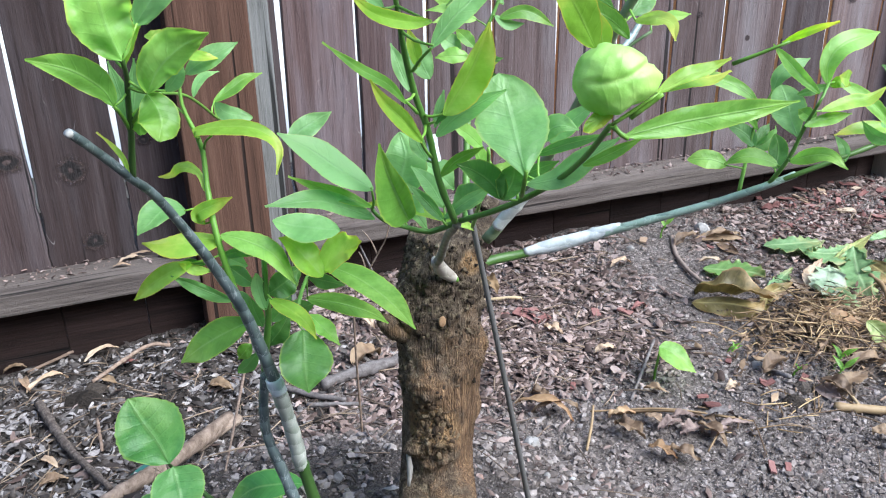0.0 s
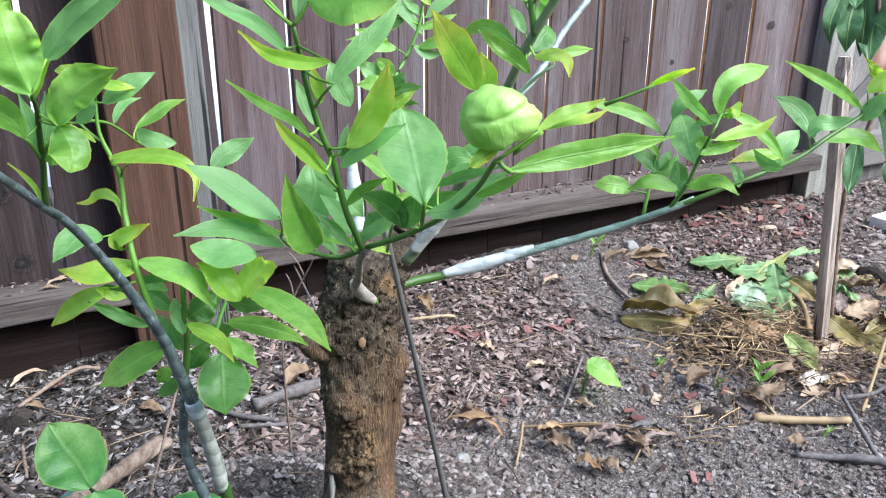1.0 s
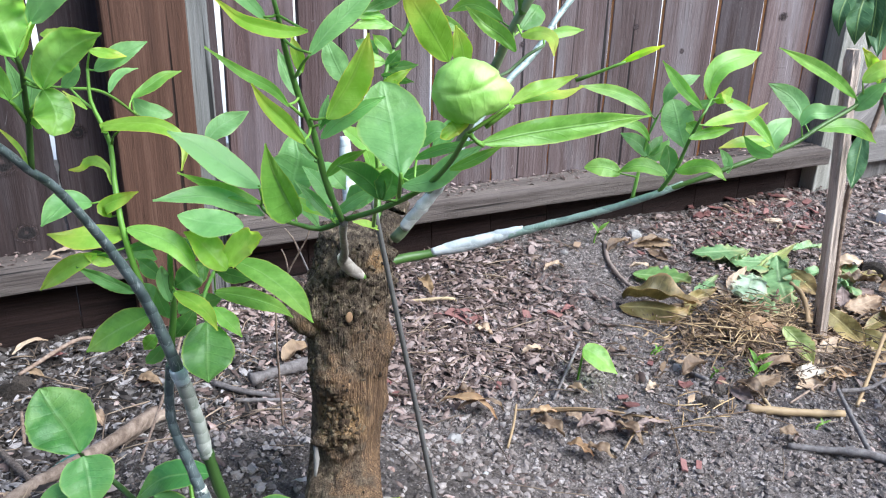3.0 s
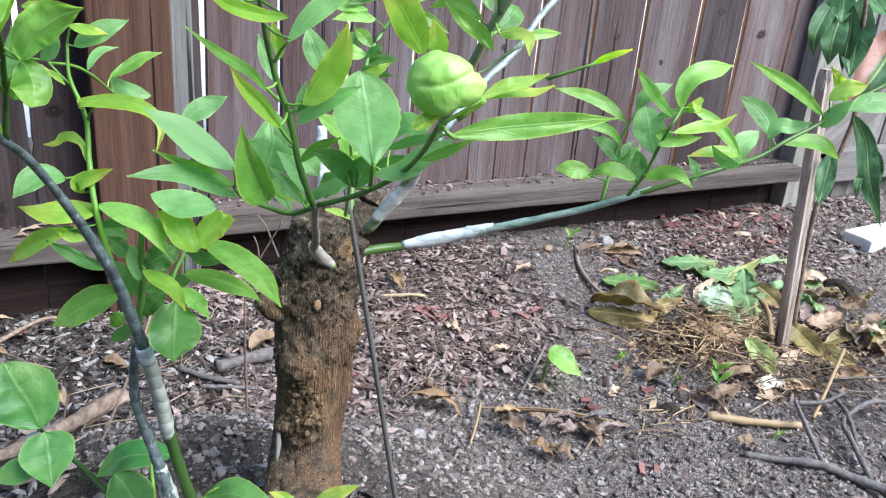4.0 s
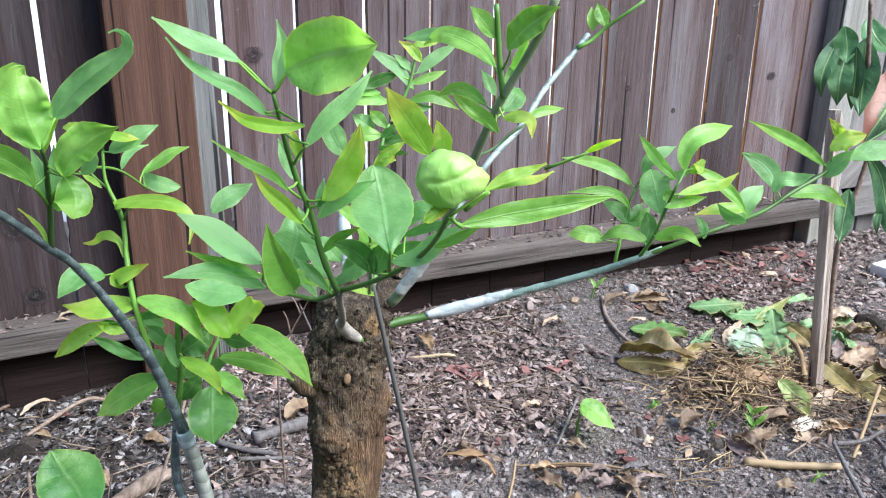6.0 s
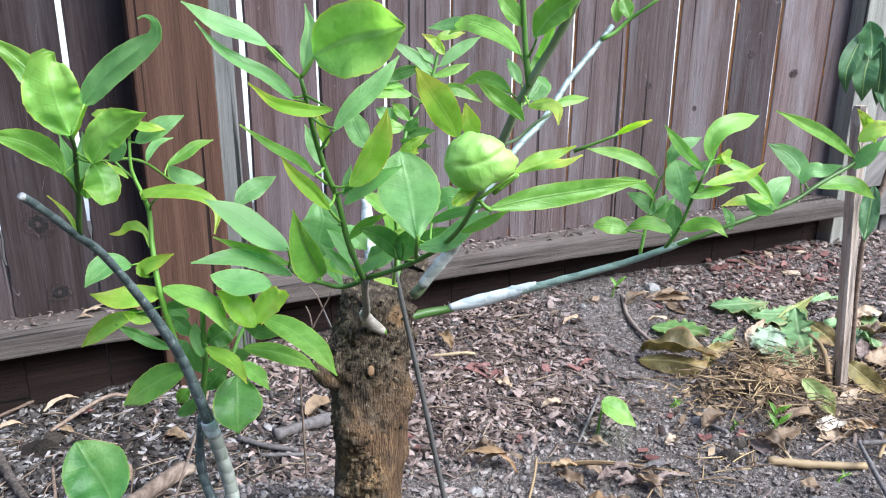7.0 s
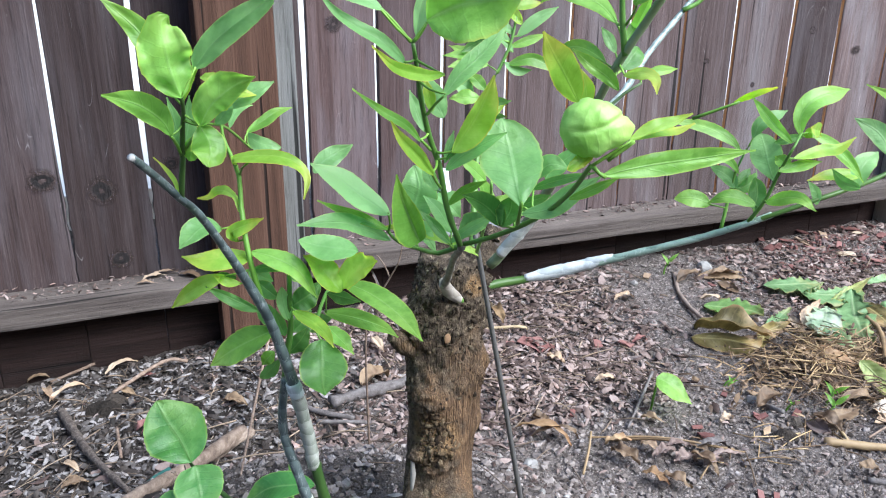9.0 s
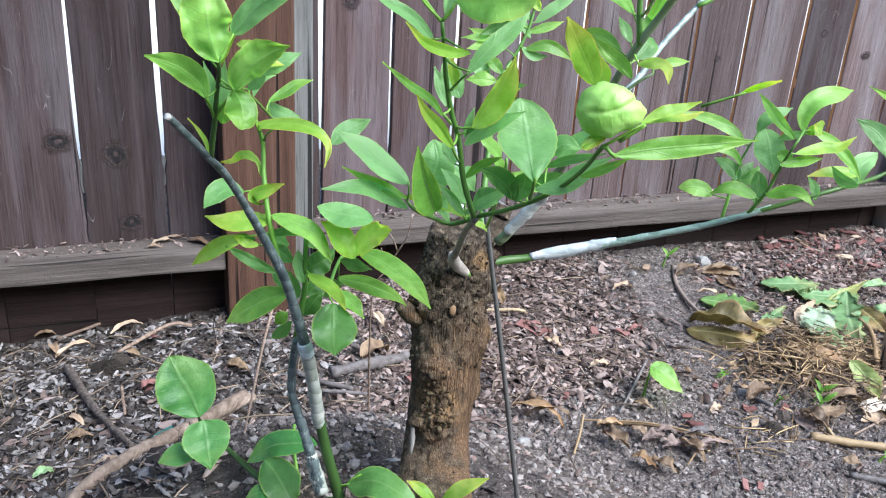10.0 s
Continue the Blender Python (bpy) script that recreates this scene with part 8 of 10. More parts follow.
def make_crumbs():
    """Soil clods and grit, thickest on the bare slopes."""
    rng = np.random.default_rng(11)
    bm = bmesh.new()
    bmesh.ops.create_icosphere(bm, subdivisions=1, radius=1.0)
    base = np.array([v.co[:] for v in bm.verts])
    tri = np.array([[v.index for v in f.verts] for f in bm.faces])
    bm.free()
    n = 46000
    xy = np.stack([rng.uniform(0.05, 1.9, n), rng.uniform(0.5, 1.5, n)], 1)
    xy[:24000, 0] = rng.uniform(0.15, 1.3, 24000)
    xy[:24000, 1] = rng.uniform(0.56, 1.0, 24000)
    r = 0.0007 + 0.0055 * rng.uniform(0, 1, n) ** 10
    k = base[None] * rng.uniform(0.4, 1.45, (n, len(base), 1)) * r[:, None, None] * np.array([1, 1, 0.75])
    h = np.array([ground(x, y) for x, y in xy])
    k[:, :, 0] += xy[:, 0:1]
    k[:, :, 1] += xy[:, 1:2]
    k[:, :, 2] += (h + r * 0.25)[:, None]
    f = (tri[None] + (np.arange(n) * len(base))[:, None, None]).reshape(-1, 3)
    mesh = mesh_of("soil_crumbs", k.reshape(-1, 3), [tuple(t) for t in f], CLODS, False)
    tagged(add("soil_crumbs", mesh), "dark soil clods and grit on the bare earth", "soil", kind="stuff")


make_crumbs()


def fallen(name, base, tip, width, mat, label, category="leaf", bend=0.08, fold=10, bow=0.0, wave=0.05, kind="oval", roll=0.0, lift=0.006, cup=0.0, group="", ragged=0.0):
    """A single leaf lying on the ground from base to tip; the places are given in plan."""
    COUNT[0] += 1
    b = Vector((base[0], base[1], ground(*base) + lift))
    t = Vector((tip[0], tip[1], ground(*tip) + lift))
    a = (t - b).normalized()
    n = Vector((0, 0, 1))
    n = (n - a * n.dot(a)).normalized()
    n = Matrix.Rotation(radians(roll), 3, a) @ n
    v, f, uv = leaf_mesh(COUNT[0] * 7.13, (t - b).length, width, bend, fold, bow, wave, kind, 0.0, cup, 0.2, 0.0, 30.0 * math.sin(COUNT[0]), ragged)
    m = Matrix((a, n.cross(a), n)).transposed().to_4x4()
    m.translation = b
    return tagged(add(name, mesh_of(name, v, f, mat, True, uv), None, m), label, category, group)


def stick(name, points, radii, mat, label, category="stick", group="", lift=0.004, bumps=0.6, rough=0.28):
    """A stick lying on the ground; points are x, y and height over the soil."""
    pts = [Vector((x, y, ground(x, y) + z + lift)) for x, y, z in points]
    COUNT[0] += 1
    o = pts[0]
    v, f = tube([p - o for p in pts], radii, 9, 0.008, rough, COUNT[0] * 1.7, bumps)
    return tagged(add(name, mesh_of(name, v, f, mat), None, Matrix.Translation(o)), label, category, group)


def stone(x, y, r, mat, name, label, group, seed, flat=0.7, category="stone"):
    bm = bmesh.new()
    bmesh.ops.create_icosphere(bm, subdivisions=2, radius=1.0)
    for v in bm.verts:
        w = 1 + 0.35 * noise.noise(v.co * 1.3 + Vector((seed, 0, 0)))
        v.co = Vector((v.co.x * w * r, v.co.y * w * r * 0.8, v.co.z * w * r * flat))
    ob = part(name, bm, mat, None, "", False, pose(x, y, ground(x, y) + r * flat * 0.3, seed * 7 % 20, seed * 13 % 20, seed * 57 % 360))
    return tagged(ob, label, category, group)


def chip(x, y, l, w, turn, mat, name, label, group, tilt=8.0, thick=0.003, category="mulch"):
    """A splintered flat chip of bark or wood."""
    bm = box(-l / 2, l / 2, -w / 2, w / 2, 0, thick, 0)
    bmesh.ops.subdivide_edges(bm, edges=bm.edges[:], cuts=1, use_grid_fill=True)
    for v in bm.verts:
        v.co += Vector([0.22 * w * noise.noise(v.co * 90 + Vector((turn, k * 5.0, 0))) for k in range(3)])
    ob = part(name, bm, mat, None, "", False, pose(x, y, ground(x, y) + 0.004, tilt, -tilt * 0.6, turn))
    return tagged(ob, label, category, group)

# ---- single leaves, sticks and stones ----
dropped("wilted_leaf", [(1.369, 1.309, 0.004), (1.425, 1.291, 0.006), (1.508, 1.267, 0.008)], 0.0193, 0.0258, (-0.64, -0.67, 0.38), 55, 10, LIMP_GREEN, "oval", 0.05, 0.37, "wilted ragged dark green leaf on a heap of cuttings", "wilted leaves on the heap")
dropped("wilted_leaf", [(1.176, 1.265, 0.006), (1.216, 1.232, 0.008), (1.246, 1.196, 0.011), (1.241, 1.145, 0.017)], 0.0276, 0.0257, (-0.61, -0.68, 0.41), 45, 12, LIMP_BRIGHT, "oval", 0.06, 0.42, "torn bright green leaf with a brown spot", "wilted leaves on the heap")
dropped("wilted_leaf", [(1.417, 1.253, 0.006), (1.474, 1.221, 0.003), (1.574, 1.220, 0.007)], 0.0189, 0.0294, (-0.67, -0.64, 0.38), 50, 8, LIMP_GREEN, "oval", 0.05, 0.34, "wilted ragged dark green leaf on a heap of cuttings", "wilted leaves on the heap")
dropped("dying_leaf", [(1.443, 1.191, -0.000), (1.524, 1.215, 0.009), (1.594, 1.236, 0.019)], 0.0105, 0.0122, (-0.69, -0.62, 0.37), 40, 16, LIMP_YELLOW, "long", 0.06, 0.09, "yellow-green dying leaf with dark side veins", "dying leaves on the heap")
dropped("wilted_leaf", [(1.511, 1.204, 0.017), (1.459, 1.142, -0.001), (1.372, 1.020, -0.009)], 0.0444, 0.0485, (-0.68, -0.61, 0.40), 10, 10, LIMP_GREEN, "oval", 0.05, 0.42, "wilted ragged dark green leaf on a heap of cuttings", "wilted leaves on the heap")
dropped("wilted_leaf", [(1.390, 1.148, 0.018), (1.318, 1.086, 0.019), (1.246, 1.036, 0.018)], 0.0417, 0.0379, (-0.66, -0.63, 0.42), 10, 8, LIMP_PALE, "oval", 0.07, 0.42, "wilted pale grey-green leaf on the heap", "wilted leaves on the heap")
dropped("wilted_leaf", [(1.269, 1.041, 0.017), (1.310, 1.041, 0.011), (1.306, 0.999, 0.009)], 0.0241, 0.0241, (-0.66, -0.61, 0.43), 50, 10, LIMP_GREEN, "oval", 0.05, 0.26, "wilted ragged dark green leaf on a heap of cuttings", "wilted leaves on the heap")
dropped("dry_leaf", [(1.284, 1.095, 0.013), (1.350, 1.154, 0.008), (1.405, 1.188, 0.010)], 0.0179, 0.0179, (-0.65, -0.64, 0.41), 10, 14, PALE_LEAF, "oval", 0.08, 0.17, "pale tan dry leaf on the heap", "dry leaves on the heap")
dropped("dying_leaf", [(1.056, 1.146, 0.010), (1.105, 1.113, 0.014), (1.133, 1.074, 0.019), (1.175, 1.081, 0.025)], 0.0134, 0.0267, (-0.59, -0.67, 0.45), 20, -26, OLIVE_DRY, "oval", 0.06, 0.05, "curled olive-brown dying leaf on the heap", "dying leaves on the heap")
dropped("dying_leaf", [(1.159, 1.070, 0.007), (1.197, 1.104, 0.016), (1.257, 1.113, 0.024)], 0.0138, 0.0153, (-0.61, -0.66, 0.43), 0, 28, OLIVE_DRY, "oval", 0.06, 0.05, "curled olive-brown dying leaf on the heap", "dying leaves on the heap")
dropped("dry_leaf", [(1.212, 1.020, 0.017), (1.237, 0.986, 0.017), (1.264, 0.947, 0.012)], 0.0189, 0.0189, (-0.65, -0.61, 0.44), 45, 12, TAN_LEAF, "oval", 0.07, 0.14, "orange-tan dry leaf on the heap", "dry leaves on the heap")
dropped("dying_leaf", [(1.262, 0.941, 0.027), (1.270, 0.906, 0.010), (1.252, 0.851, -0.002)], 0.0224, 0.0210, (-0.68, -0.57, 0.46), 15, 14, LIMP_YELLOW, "oval", 0.03, 0.14, "yellow-green dying leaf with dark side veins", "dying leaves on the heap")
dropped("dry_leaf", [(1.215, 0.862, -0.007), (1.229, 0.846, -0.004), (1.266, 0.853, -0.004)], 0.0148, 0.0148, (-0.68, -0.55, 0.48), 30, 14, CREAM_LEAF, "round", 0.1, 0.17, "cream-coloured dry leaf on the heap", "dry leaves on the heap")
dropped("dry_leaf", [(1.288, 0.879, -0.010), (1.343, 0.903, -0.008), (1.377, 0.914, -0.004)], 0.0158, 0.0129, (-0.70, -0.55, 0.45), 20, 18, PALE_LEAF, "oval", 0.08, 0.17, "pale tan dry leaf on the heap", "dry leaves on the heap")
dropped("dying_leaf", [(1.497, 1.158, 0.006), (1.500, 1.116, -0.003), (1.495, 1.069, -0.013)], 0.0216, 0.0232, (-0.70, -0.60, 0.39), 30, 18, OLIVE_DRY, "oval", 0.05, 0.09, "curled olive-brown dying leaf on the heap", "dying leaves on the heap")
dropped("wilted_leaf", [(1.551, 1.103, -0.007), (1.550, 1.072, -0.010), (1.557, 1.049, -0.011)], 0.0180, 0.0200, (-0.72, -0.57, 0.39), 40, 10, LIMP_PALE, "oval", 0.06, 0.34, "wilted pale grey-green leaf on the heap", "wilted leaves on the heap")
dropped("dying_leaf", [(1.430, 0.993, 0.004), (1.435, 0.955, -0.009), (1.419, 0.884, -0.019)], 0.0226, 0.0226, (-0.72, -0.55, 0.43), 25, 24, OLIVE_DRY, "oval", 0.05, 0.05, "curled olive-brown dying leaf on the heap", "dying leaves on the heap")
dropped("dying_leaf", [(1.428, 0.928, -0.020), (1.446, 0.897, -0.018), (1.466, 0.852, -0.013)], 0.0220, 0.0191, (-0.73, -0.52, 0.44), 30, 30, OLIVE_DRY, "oval", 0.05, 0.05, "curled olive-brown dying leaf on the heap", "dying leaves on the heap")
dropped("dying_leaf", [(1.472, 0.934, -0.021), (1.532, 0.946, -0.013), (1.596, 0.948, -0.000)], 0.0138, 0.0169, (-0.74, -0.53, 0.41), 25, 26, OLIVE_DRY, "oval", 0.05, 0.05, "curled olive-brown dying leaf on the heap", "dying leaves on the heap")
dropped("dry_leaf", [(1.508, 1.014, -0.017), (1.542, 1.002, -0.011), (1.590, 1.000, -0.000)], 0.0206, 0.0206, (-0.73, -0.54, 0.40), 30, 14, PALE_LEAF, "oval", 0.1, 0.17, "pale tan dry leaf on the heap", "dry leaves on the heap")
dropped("dry_leaf", [(1.509, 1.021, -0.022), (1.530, 1.037, -0.012), (1.554, 1.063, -0.000)], 0.0145, 0.0145, (-0.72, -0.56, 0.40), 10, 10, MAUVE_LEAF, "oval", 0.04, 0.17, "mauve-grey dry leaf on the heap", "dry leaves on the heap")
dropped("dry_leaf", [(1.572, 1.065, -0.013), (1.585, 1.045, -0.013), (1.620, 1.037, -0.010)], 0.0131, 0.0147, (-0.74, -0.55, 0.39), 45, 10, MAUVE_LEAF, "oval", 0.08, 0.17, "mauve-grey dry leaf on the heap", "dry leaves on the heap")
dropped("wilted_leaf", [(1.613, 1.144, -0.003), (1.615, 1.122, -0.004), (1.617, 1.100, -0.006)], 0.0186, 0.0186, (-0.73, -0.57, 0.38), 40, 10, LIMP_GREEN, "oval", 0.05, 0.42, "wilted ragged dark green leaf on a heap of cuttings", "wilted leaves on the heap")
dropped("dry_leaf", [(1.091, 0.855, 0.000), (1.118, 0.843, 0.004), (1.170, 0.844, 0.005)], 0.0104, 0.0117, (-0.64, -0.58, 0.50), 30, 22, BROWN_LEAF, "oval", 0.08, 0.17, "dark brown dry leaf on the heap", "dry leaves on the heap")
dropped("dry_leaf", [(1.084, 0.860, -0.003), (1.073, 0.832, -0.000), (1.070, 0.802, 0.003)], 0.0153, 0.0140, (-0.63, -0.59, 0.51), 30, 14, MAUVE_LEAF, "oval", 0.06, 0.17, "mauve-grey dry leaf on the heap", "dry leaves on the heap")
dropped("dry_leaf", [(1.132, 0.992, 0.007), (1.152, 0.990, 0.010), (1.168, 0.975, 0.012)], 0.0114, 0.0114, (-0.62, -0.63, 0.46), 35, 18, BROWN_LEAF, "oval", 0.1, 0.17, "dark brown dry leaf on the heap", "dry leaves on the heap")
dropped("dry_leaf", [(1.174, 0.915, -0.001), (1.198, 0.912, 0.002), (1.214, 0.891, 0.003)], 0.0125, 0.0125, (-0.66, -0.59, 0.47), 35, 18, BROWN_LEAF, "oval", 0.1, 0.17, "dark brown dry leaf on the heap", "dry leaves on the heap")
dropped("dry_leaf", [(1.250, 0.834, -0.013), (1.290, 0.835, -0.012), (1.305, 0.808, -0.007)], 0.0122, 0.0136, (-0.70, -0.53, 0.47), 35, 18, TAN_LEAF, "oval", 0.1, 0.17, "orange-tan dry leaf on the heap", "dry leaves on the heap")
dropped("dry_leaf", [(1.176, 0.819, -0.008), (1.216, 0.821, -0.008), (1.225, 0.799, -0.004)], 0.0092, 0.0106, (-0.68, -0.54, 0.49), 35, 14, PALE_LEAF, "oval", 0.1, 0.17, "pale tan dry leaf on the heap", "dry leaves on the heap")
dropped("dry_leaf", [(1.401, 0.845, -0.027), (1.430, 0.836, -0.017), (1.427, 0.800, -0.003)], 0.0155, 0.0155, (-0.74, -0.50, 0.45), 30, 18, TAN_LEAF, "oval", 0.1, 0.17, "orange-tan dry leaf on the heap", "dry leaves on the heap")
dropped("dry_leaf", [(1.634, 1.038, -0.013), (1.656, 1.025, -0.001), (1.658, 0.987, 0.008)], 0.0181, 0.0181, (-0.76, -0.53, 0.38), 30, 18, PALE_LEAF, "oval", 0.1, 0.17, "pale tan dry leaf on the heap", "dry leaves on the heap")
dropped("dry_leaf", [(1.521, 0.933, -0.029), (1.545, 0.918, -0.016), (1.543, 0.877, -0.005)], 0.0182, 0.0182, (-0.75, -0.51, 0.42), 30, 18, BROWN_LEAF, "oval", 0.1, 0.17, "dark brown dry leaf on the heap", "dry leaves on the heap")
dropped("dry_leaf", [(1.299, 1.304, -0.001), (1.292, 1.341, 0.005), (1.279, 1.365, 0.011)], 0.0106, 0.0123, (-0.59, -0.71, 0.39), 35, 18, BROWN_LEAF, "oval", 0.1, 0.17, "dark brown dry leaf on the heap", "dry leaves on the heap")
dropped("dry_leaf", [(1.247, 1.384, 0.011), (1.305, 1.379, 0.013), (1.351, 1.347, 0.009)], 0.0126, 0.0126, (-0.59, -0.72, 0.38), 40, 18, BROWN_LEAF, "oval", 0.1, 0.17, "dark brown dry leaf on the heap", "dry leaves on the heap")
dropped("wilted_leaf", [(1.240, 1.152, 0.004), (1.280, 1.166, 0.002), (1.337, 1.198, -0.000)], 0.0137, 0.0157, (-0.62, -0.66, 0.42), 30, 12, LIMP_GREEN, "oval", 0.06, 0.34, "wilted ragged dark green leaf on a heap of cuttings", "wilted leaves on the heap")
dropped("dry_leaf", [(1.316, 1.169, 0.001), (1.292, 1.122, 0.008), (1.264, 1.076, 0.016)], 0.0111, 0.0111, (-0.64, -0.65, 0.42), 20, 14, PALE_LEAF, "oval", 0.08, 0.17, "pale tan dry leaf on the heap", "dry leaves on the heap")
dropped("dry_leaf", [(1.431, 1.040, -0.013), (1.398, 0.999, -0.011), (1.351, 0.949, -0.006)], 0.0107, 0.0107, (-0.70, -0.58, 0.43), 5, 14, TAN_LEAF, "oval", 0.08, 0.17, "orange-tan dry leaf on the heap", "dry leaves on the heap")
fallen("wilted_leaf", (1.588, 1.117), (1.581, 1.061), 0.061, LIMP_GREEN, "wilted ragged green leaf on a heap of cuttings", group="wilted leaves on the heap", wave=0.03, lift=0.012, bend=0.08, ragged=0.22)
fallen("wilted_leaf", (1.573, 0.929), (1.680, 0.918), 0.088, LIMP_GREEN, "wilted ragged green leaf on a heap of cuttings", group="wilted leaves on the heap", wave=0.03, lift=0.012, bend=0.08, ragged=0.22)
fallen("wilted_leaf", (1.651, 1.154), (1.612, 1.083), 0.047, LIMP_GREEN, "wilted ragged green leaf on a heap of cuttings", group="wilted leaves on the heap", wave=0.03, lift=0.012, bend=0.08, ragged=0.22)
fallen("dying_leaf", (1.075, 1.163), (1.178, 1.065), 0.081, OLIVE_DRY, "curled olive-brown dying leaf on the heap", group="dying leaves on the heap", wave=0.03, lift=0.02, bend=0.12, fold=38)
fallen("dry_leaf", (1.078, 0.854), (1.085, 0.800), 0.036, BROWN_LEAF, "brown dry leaf on the soil", group="brown dry leaves", wave=0.03, lift=0.012, bend=0.22, fold=26)
fallen("dry_leaf", (1.014, 0.909), (1.078, 0.927), 0.033, BROWN_LEAF, "brown dry leaf on the soil", group="brown dry leaves", wave=0.03, lift=0.012, bend=0.22, fold=26)
fallen("dry_leaf", (1.137, 0.863), (1.230, 0.863), 0.027, BROWN_LEAF, "brown dry leaf on the soil", group="brown dry leaves", wave=0.03, lift=0.012, bend=0.22, fold=26)
fallen("dry_leaf", (1.574, 0.972), (1.536, 0.897), 0.052, BROWN_LEAF, "brown dry leaf on the soil", group="brown dry leaves", wave=0.03, lift=0.012, bend=0.22, fold=26)
fallen("dry_leaf", (1.032, 0.714), (1.056, 0.702), 0.023, BROWN_LEAF, "brown dry leaf on the soil", group="brown dry leaves", wave=0.03, lift=0.012, bend=0.22, fold=26)
fallen("dry_leaf", (1.572, 0.901), (1.546, 0.842), 0.038, BROWN_LEAF, "brown dry leaf on the soil", group="brown dry leaves", wave=0.03, lift=0.012, bend=0.22, fold=26)
fallen("dying_leaf", (1.720, 1.036), (1.647, 1.025), 0.032, OLIVE_DRY, "curled olive-brown dying leaf on the heap", group="dying leaves on the heap", ragged=0.05, wave=0.06, lift=0.019, bend=0.01, fold=11, roll=21)
fallen("dry_leaf", (1.683, 0.915), (1.619, 0.930), 0.031, BROWN_LEAF, "brown dry leaf on the soil", group="brown dry leaves", ragged=0.1, wave=0.06, lift=0.018, bend=0.08, fold=27, roll=31)
fallen("dry_leaf", (1.667, 0.886), (1.630, 0.934), 0.034, BROWN_LEAF, "brown dry leaf on the soil", group="brown dry leaves", ragged=0.1, wave=0.06, lift=0.032, bend=0.19, fold=26, roll=13)
fallen("dying_leaf", (1.657, 1.100), (1.589, 1.167), 0.054, OLIVE_DRY, "curled olive-brown dying leaf on the heap", group="dying leaves on the heap", ragged=0.05, wave=0.06, lift=0.013, bend=-0.03, fold=20, roll=-33)
fallen("dry_leaf", (1.583, 0.892), (1.535, 0.926), 0.030, PALE_LEAF, "pale tan dry leaf on the soil", group="pale dry leaves", ragged=0.08, wave=0.06, lift=0.035, bend=0.23, fold=22, roll=0)
fallen("wilted_leaf", (1.564, 1.094), (1.555, 1.013), 0.046, LIMP_GREEN, "wilted ragged green leaf on a heap of cuttings", group="wilted leaves on the heap", ragged=0.22, wave=0.06, lift=0.012, bend=0.2, fold=30, roll=-30)
fallen("dry_leaf", (1.637, 1.036), (1.568, 1.084), 0.055, BROWN_LEAF, "brown dry leaf on the soil", group="brown dry leaves", ragged=0.1, wave=0.06, lift=0.026, bend=0.05, fold=34, roll=2)
fallen("wilted_leaf", (1.579, 1.137), (1.488, 1.114), 0.044, LIMP_GREEN, "wilted ragged green leaf on a heap of cuttings", group="wilted leaves on the heap", ragged=0.22, wave=0.06, lift=0.018, bend=0.15, fold=11, roll=7)
fallen("dying_leaf", (1.650, 1.050), (1.595, 1.071), 0.026, OLIVE_DRY, "curled olive-brown dying leaf on the heap", group="dying leaves on the heap", ragged=0.05, wave=0.06, lift=0.026, bend=0.23, fold=26, roll=3)
fallen("dry_leaf", (1.603, 1.172), (1.595, 1.100), 0.053, PALE_LEAF, "pale tan dry leaf on the soil", group="pale dry leaves", ragged=0.08, wave=0.06, lift=0.027, bend=-0.03, fold=22, roll=-13)
fallen("dry_leaf", (1.657, 0.957), (1.572, 0.935), 0.034, BROWN_LEAF, "brown dry leaf on the soil", group="brown dry leaves", ragged=0.1, wave=0.06, lift=0.02, bend=0.18, fold=9, roll=-1)
fallen("dying_leaf", (1.630, 0.888), (1.531, 0.888), 0.052, OLIVE_DRY, "curled olive-brown dying leaf on the heap", group="dying leaves on the heap", ragged=0.05, wave=0.06, lift=0.018, bend=-0.0, fold=29, roll=-21)
fallen("wilted_leaf", (1.570, 1.219), (1.661, 1.210), 0.037, LIMP_GREEN, "wilted ragged green leaf on a heap of cuttings", group="wilted leaves on the heap", ragged=0.22, wave=0.06, lift=0.025, bend=0.03, fold=33, roll=4)
fallen("dry_leaf", (1.667, 1.111), (1.578, 1.133), 0.038, PALE_LEAF, "pale tan dry leaf on the soil", group="pale dry leaves", ragged=0.08, wave=0.06, lift=0.027, bend=0.16, fold=16, roll=-9)
fallen("dry_leaf", (0.764, 0.839), (0.803, 0.841), 0.022, MAUVE_LEAF, "mauve-brown dry leaf on the soil", group="dry leaves under the tree", wave=0.08, ragged=0.15, lift=0.008, bend=0.22, fold=26)
fallen("dry_leaf", (0.787, 0.820), (0.830, 0.822), 0.025, MAUVE_LEAF, "mauve-brown dry leaf on the soil", group="dry leaves under the tree", wave=0.08, ragged=0.15, lift=0.008, bend=0.22, fold=26)
fallen("dry_leaf", (0.827, 0.803), (0.869, 0.813), 0.025, MAUVE_LEAF, "mauve-brown dry leaf on the soil", group="dry leaves under the tree", wave=0.08, ragged=0.15, lift=0.008, bend=0.22, fold=26)
fallen("dry_leaf", (0.791, 0.853), (0.837, 0.845), 0.020, MAUVE_LEAF, "mauve-brown dry leaf on the soil", group="dry leaves under the tree", wave=0.08, ragged=0.15, lift=0.008, bend=0.22, fold=26)
fallen("dry_leaf", (0.850, 0.821), (0.896, 0.808), 0.015, MAUVE_LEAF, "mauve-brown dry leaf on the soil", group="dry leaves under the tree", wave=0.08, ragged=0.15, lift=0.008, bend=0.22, fold=26)
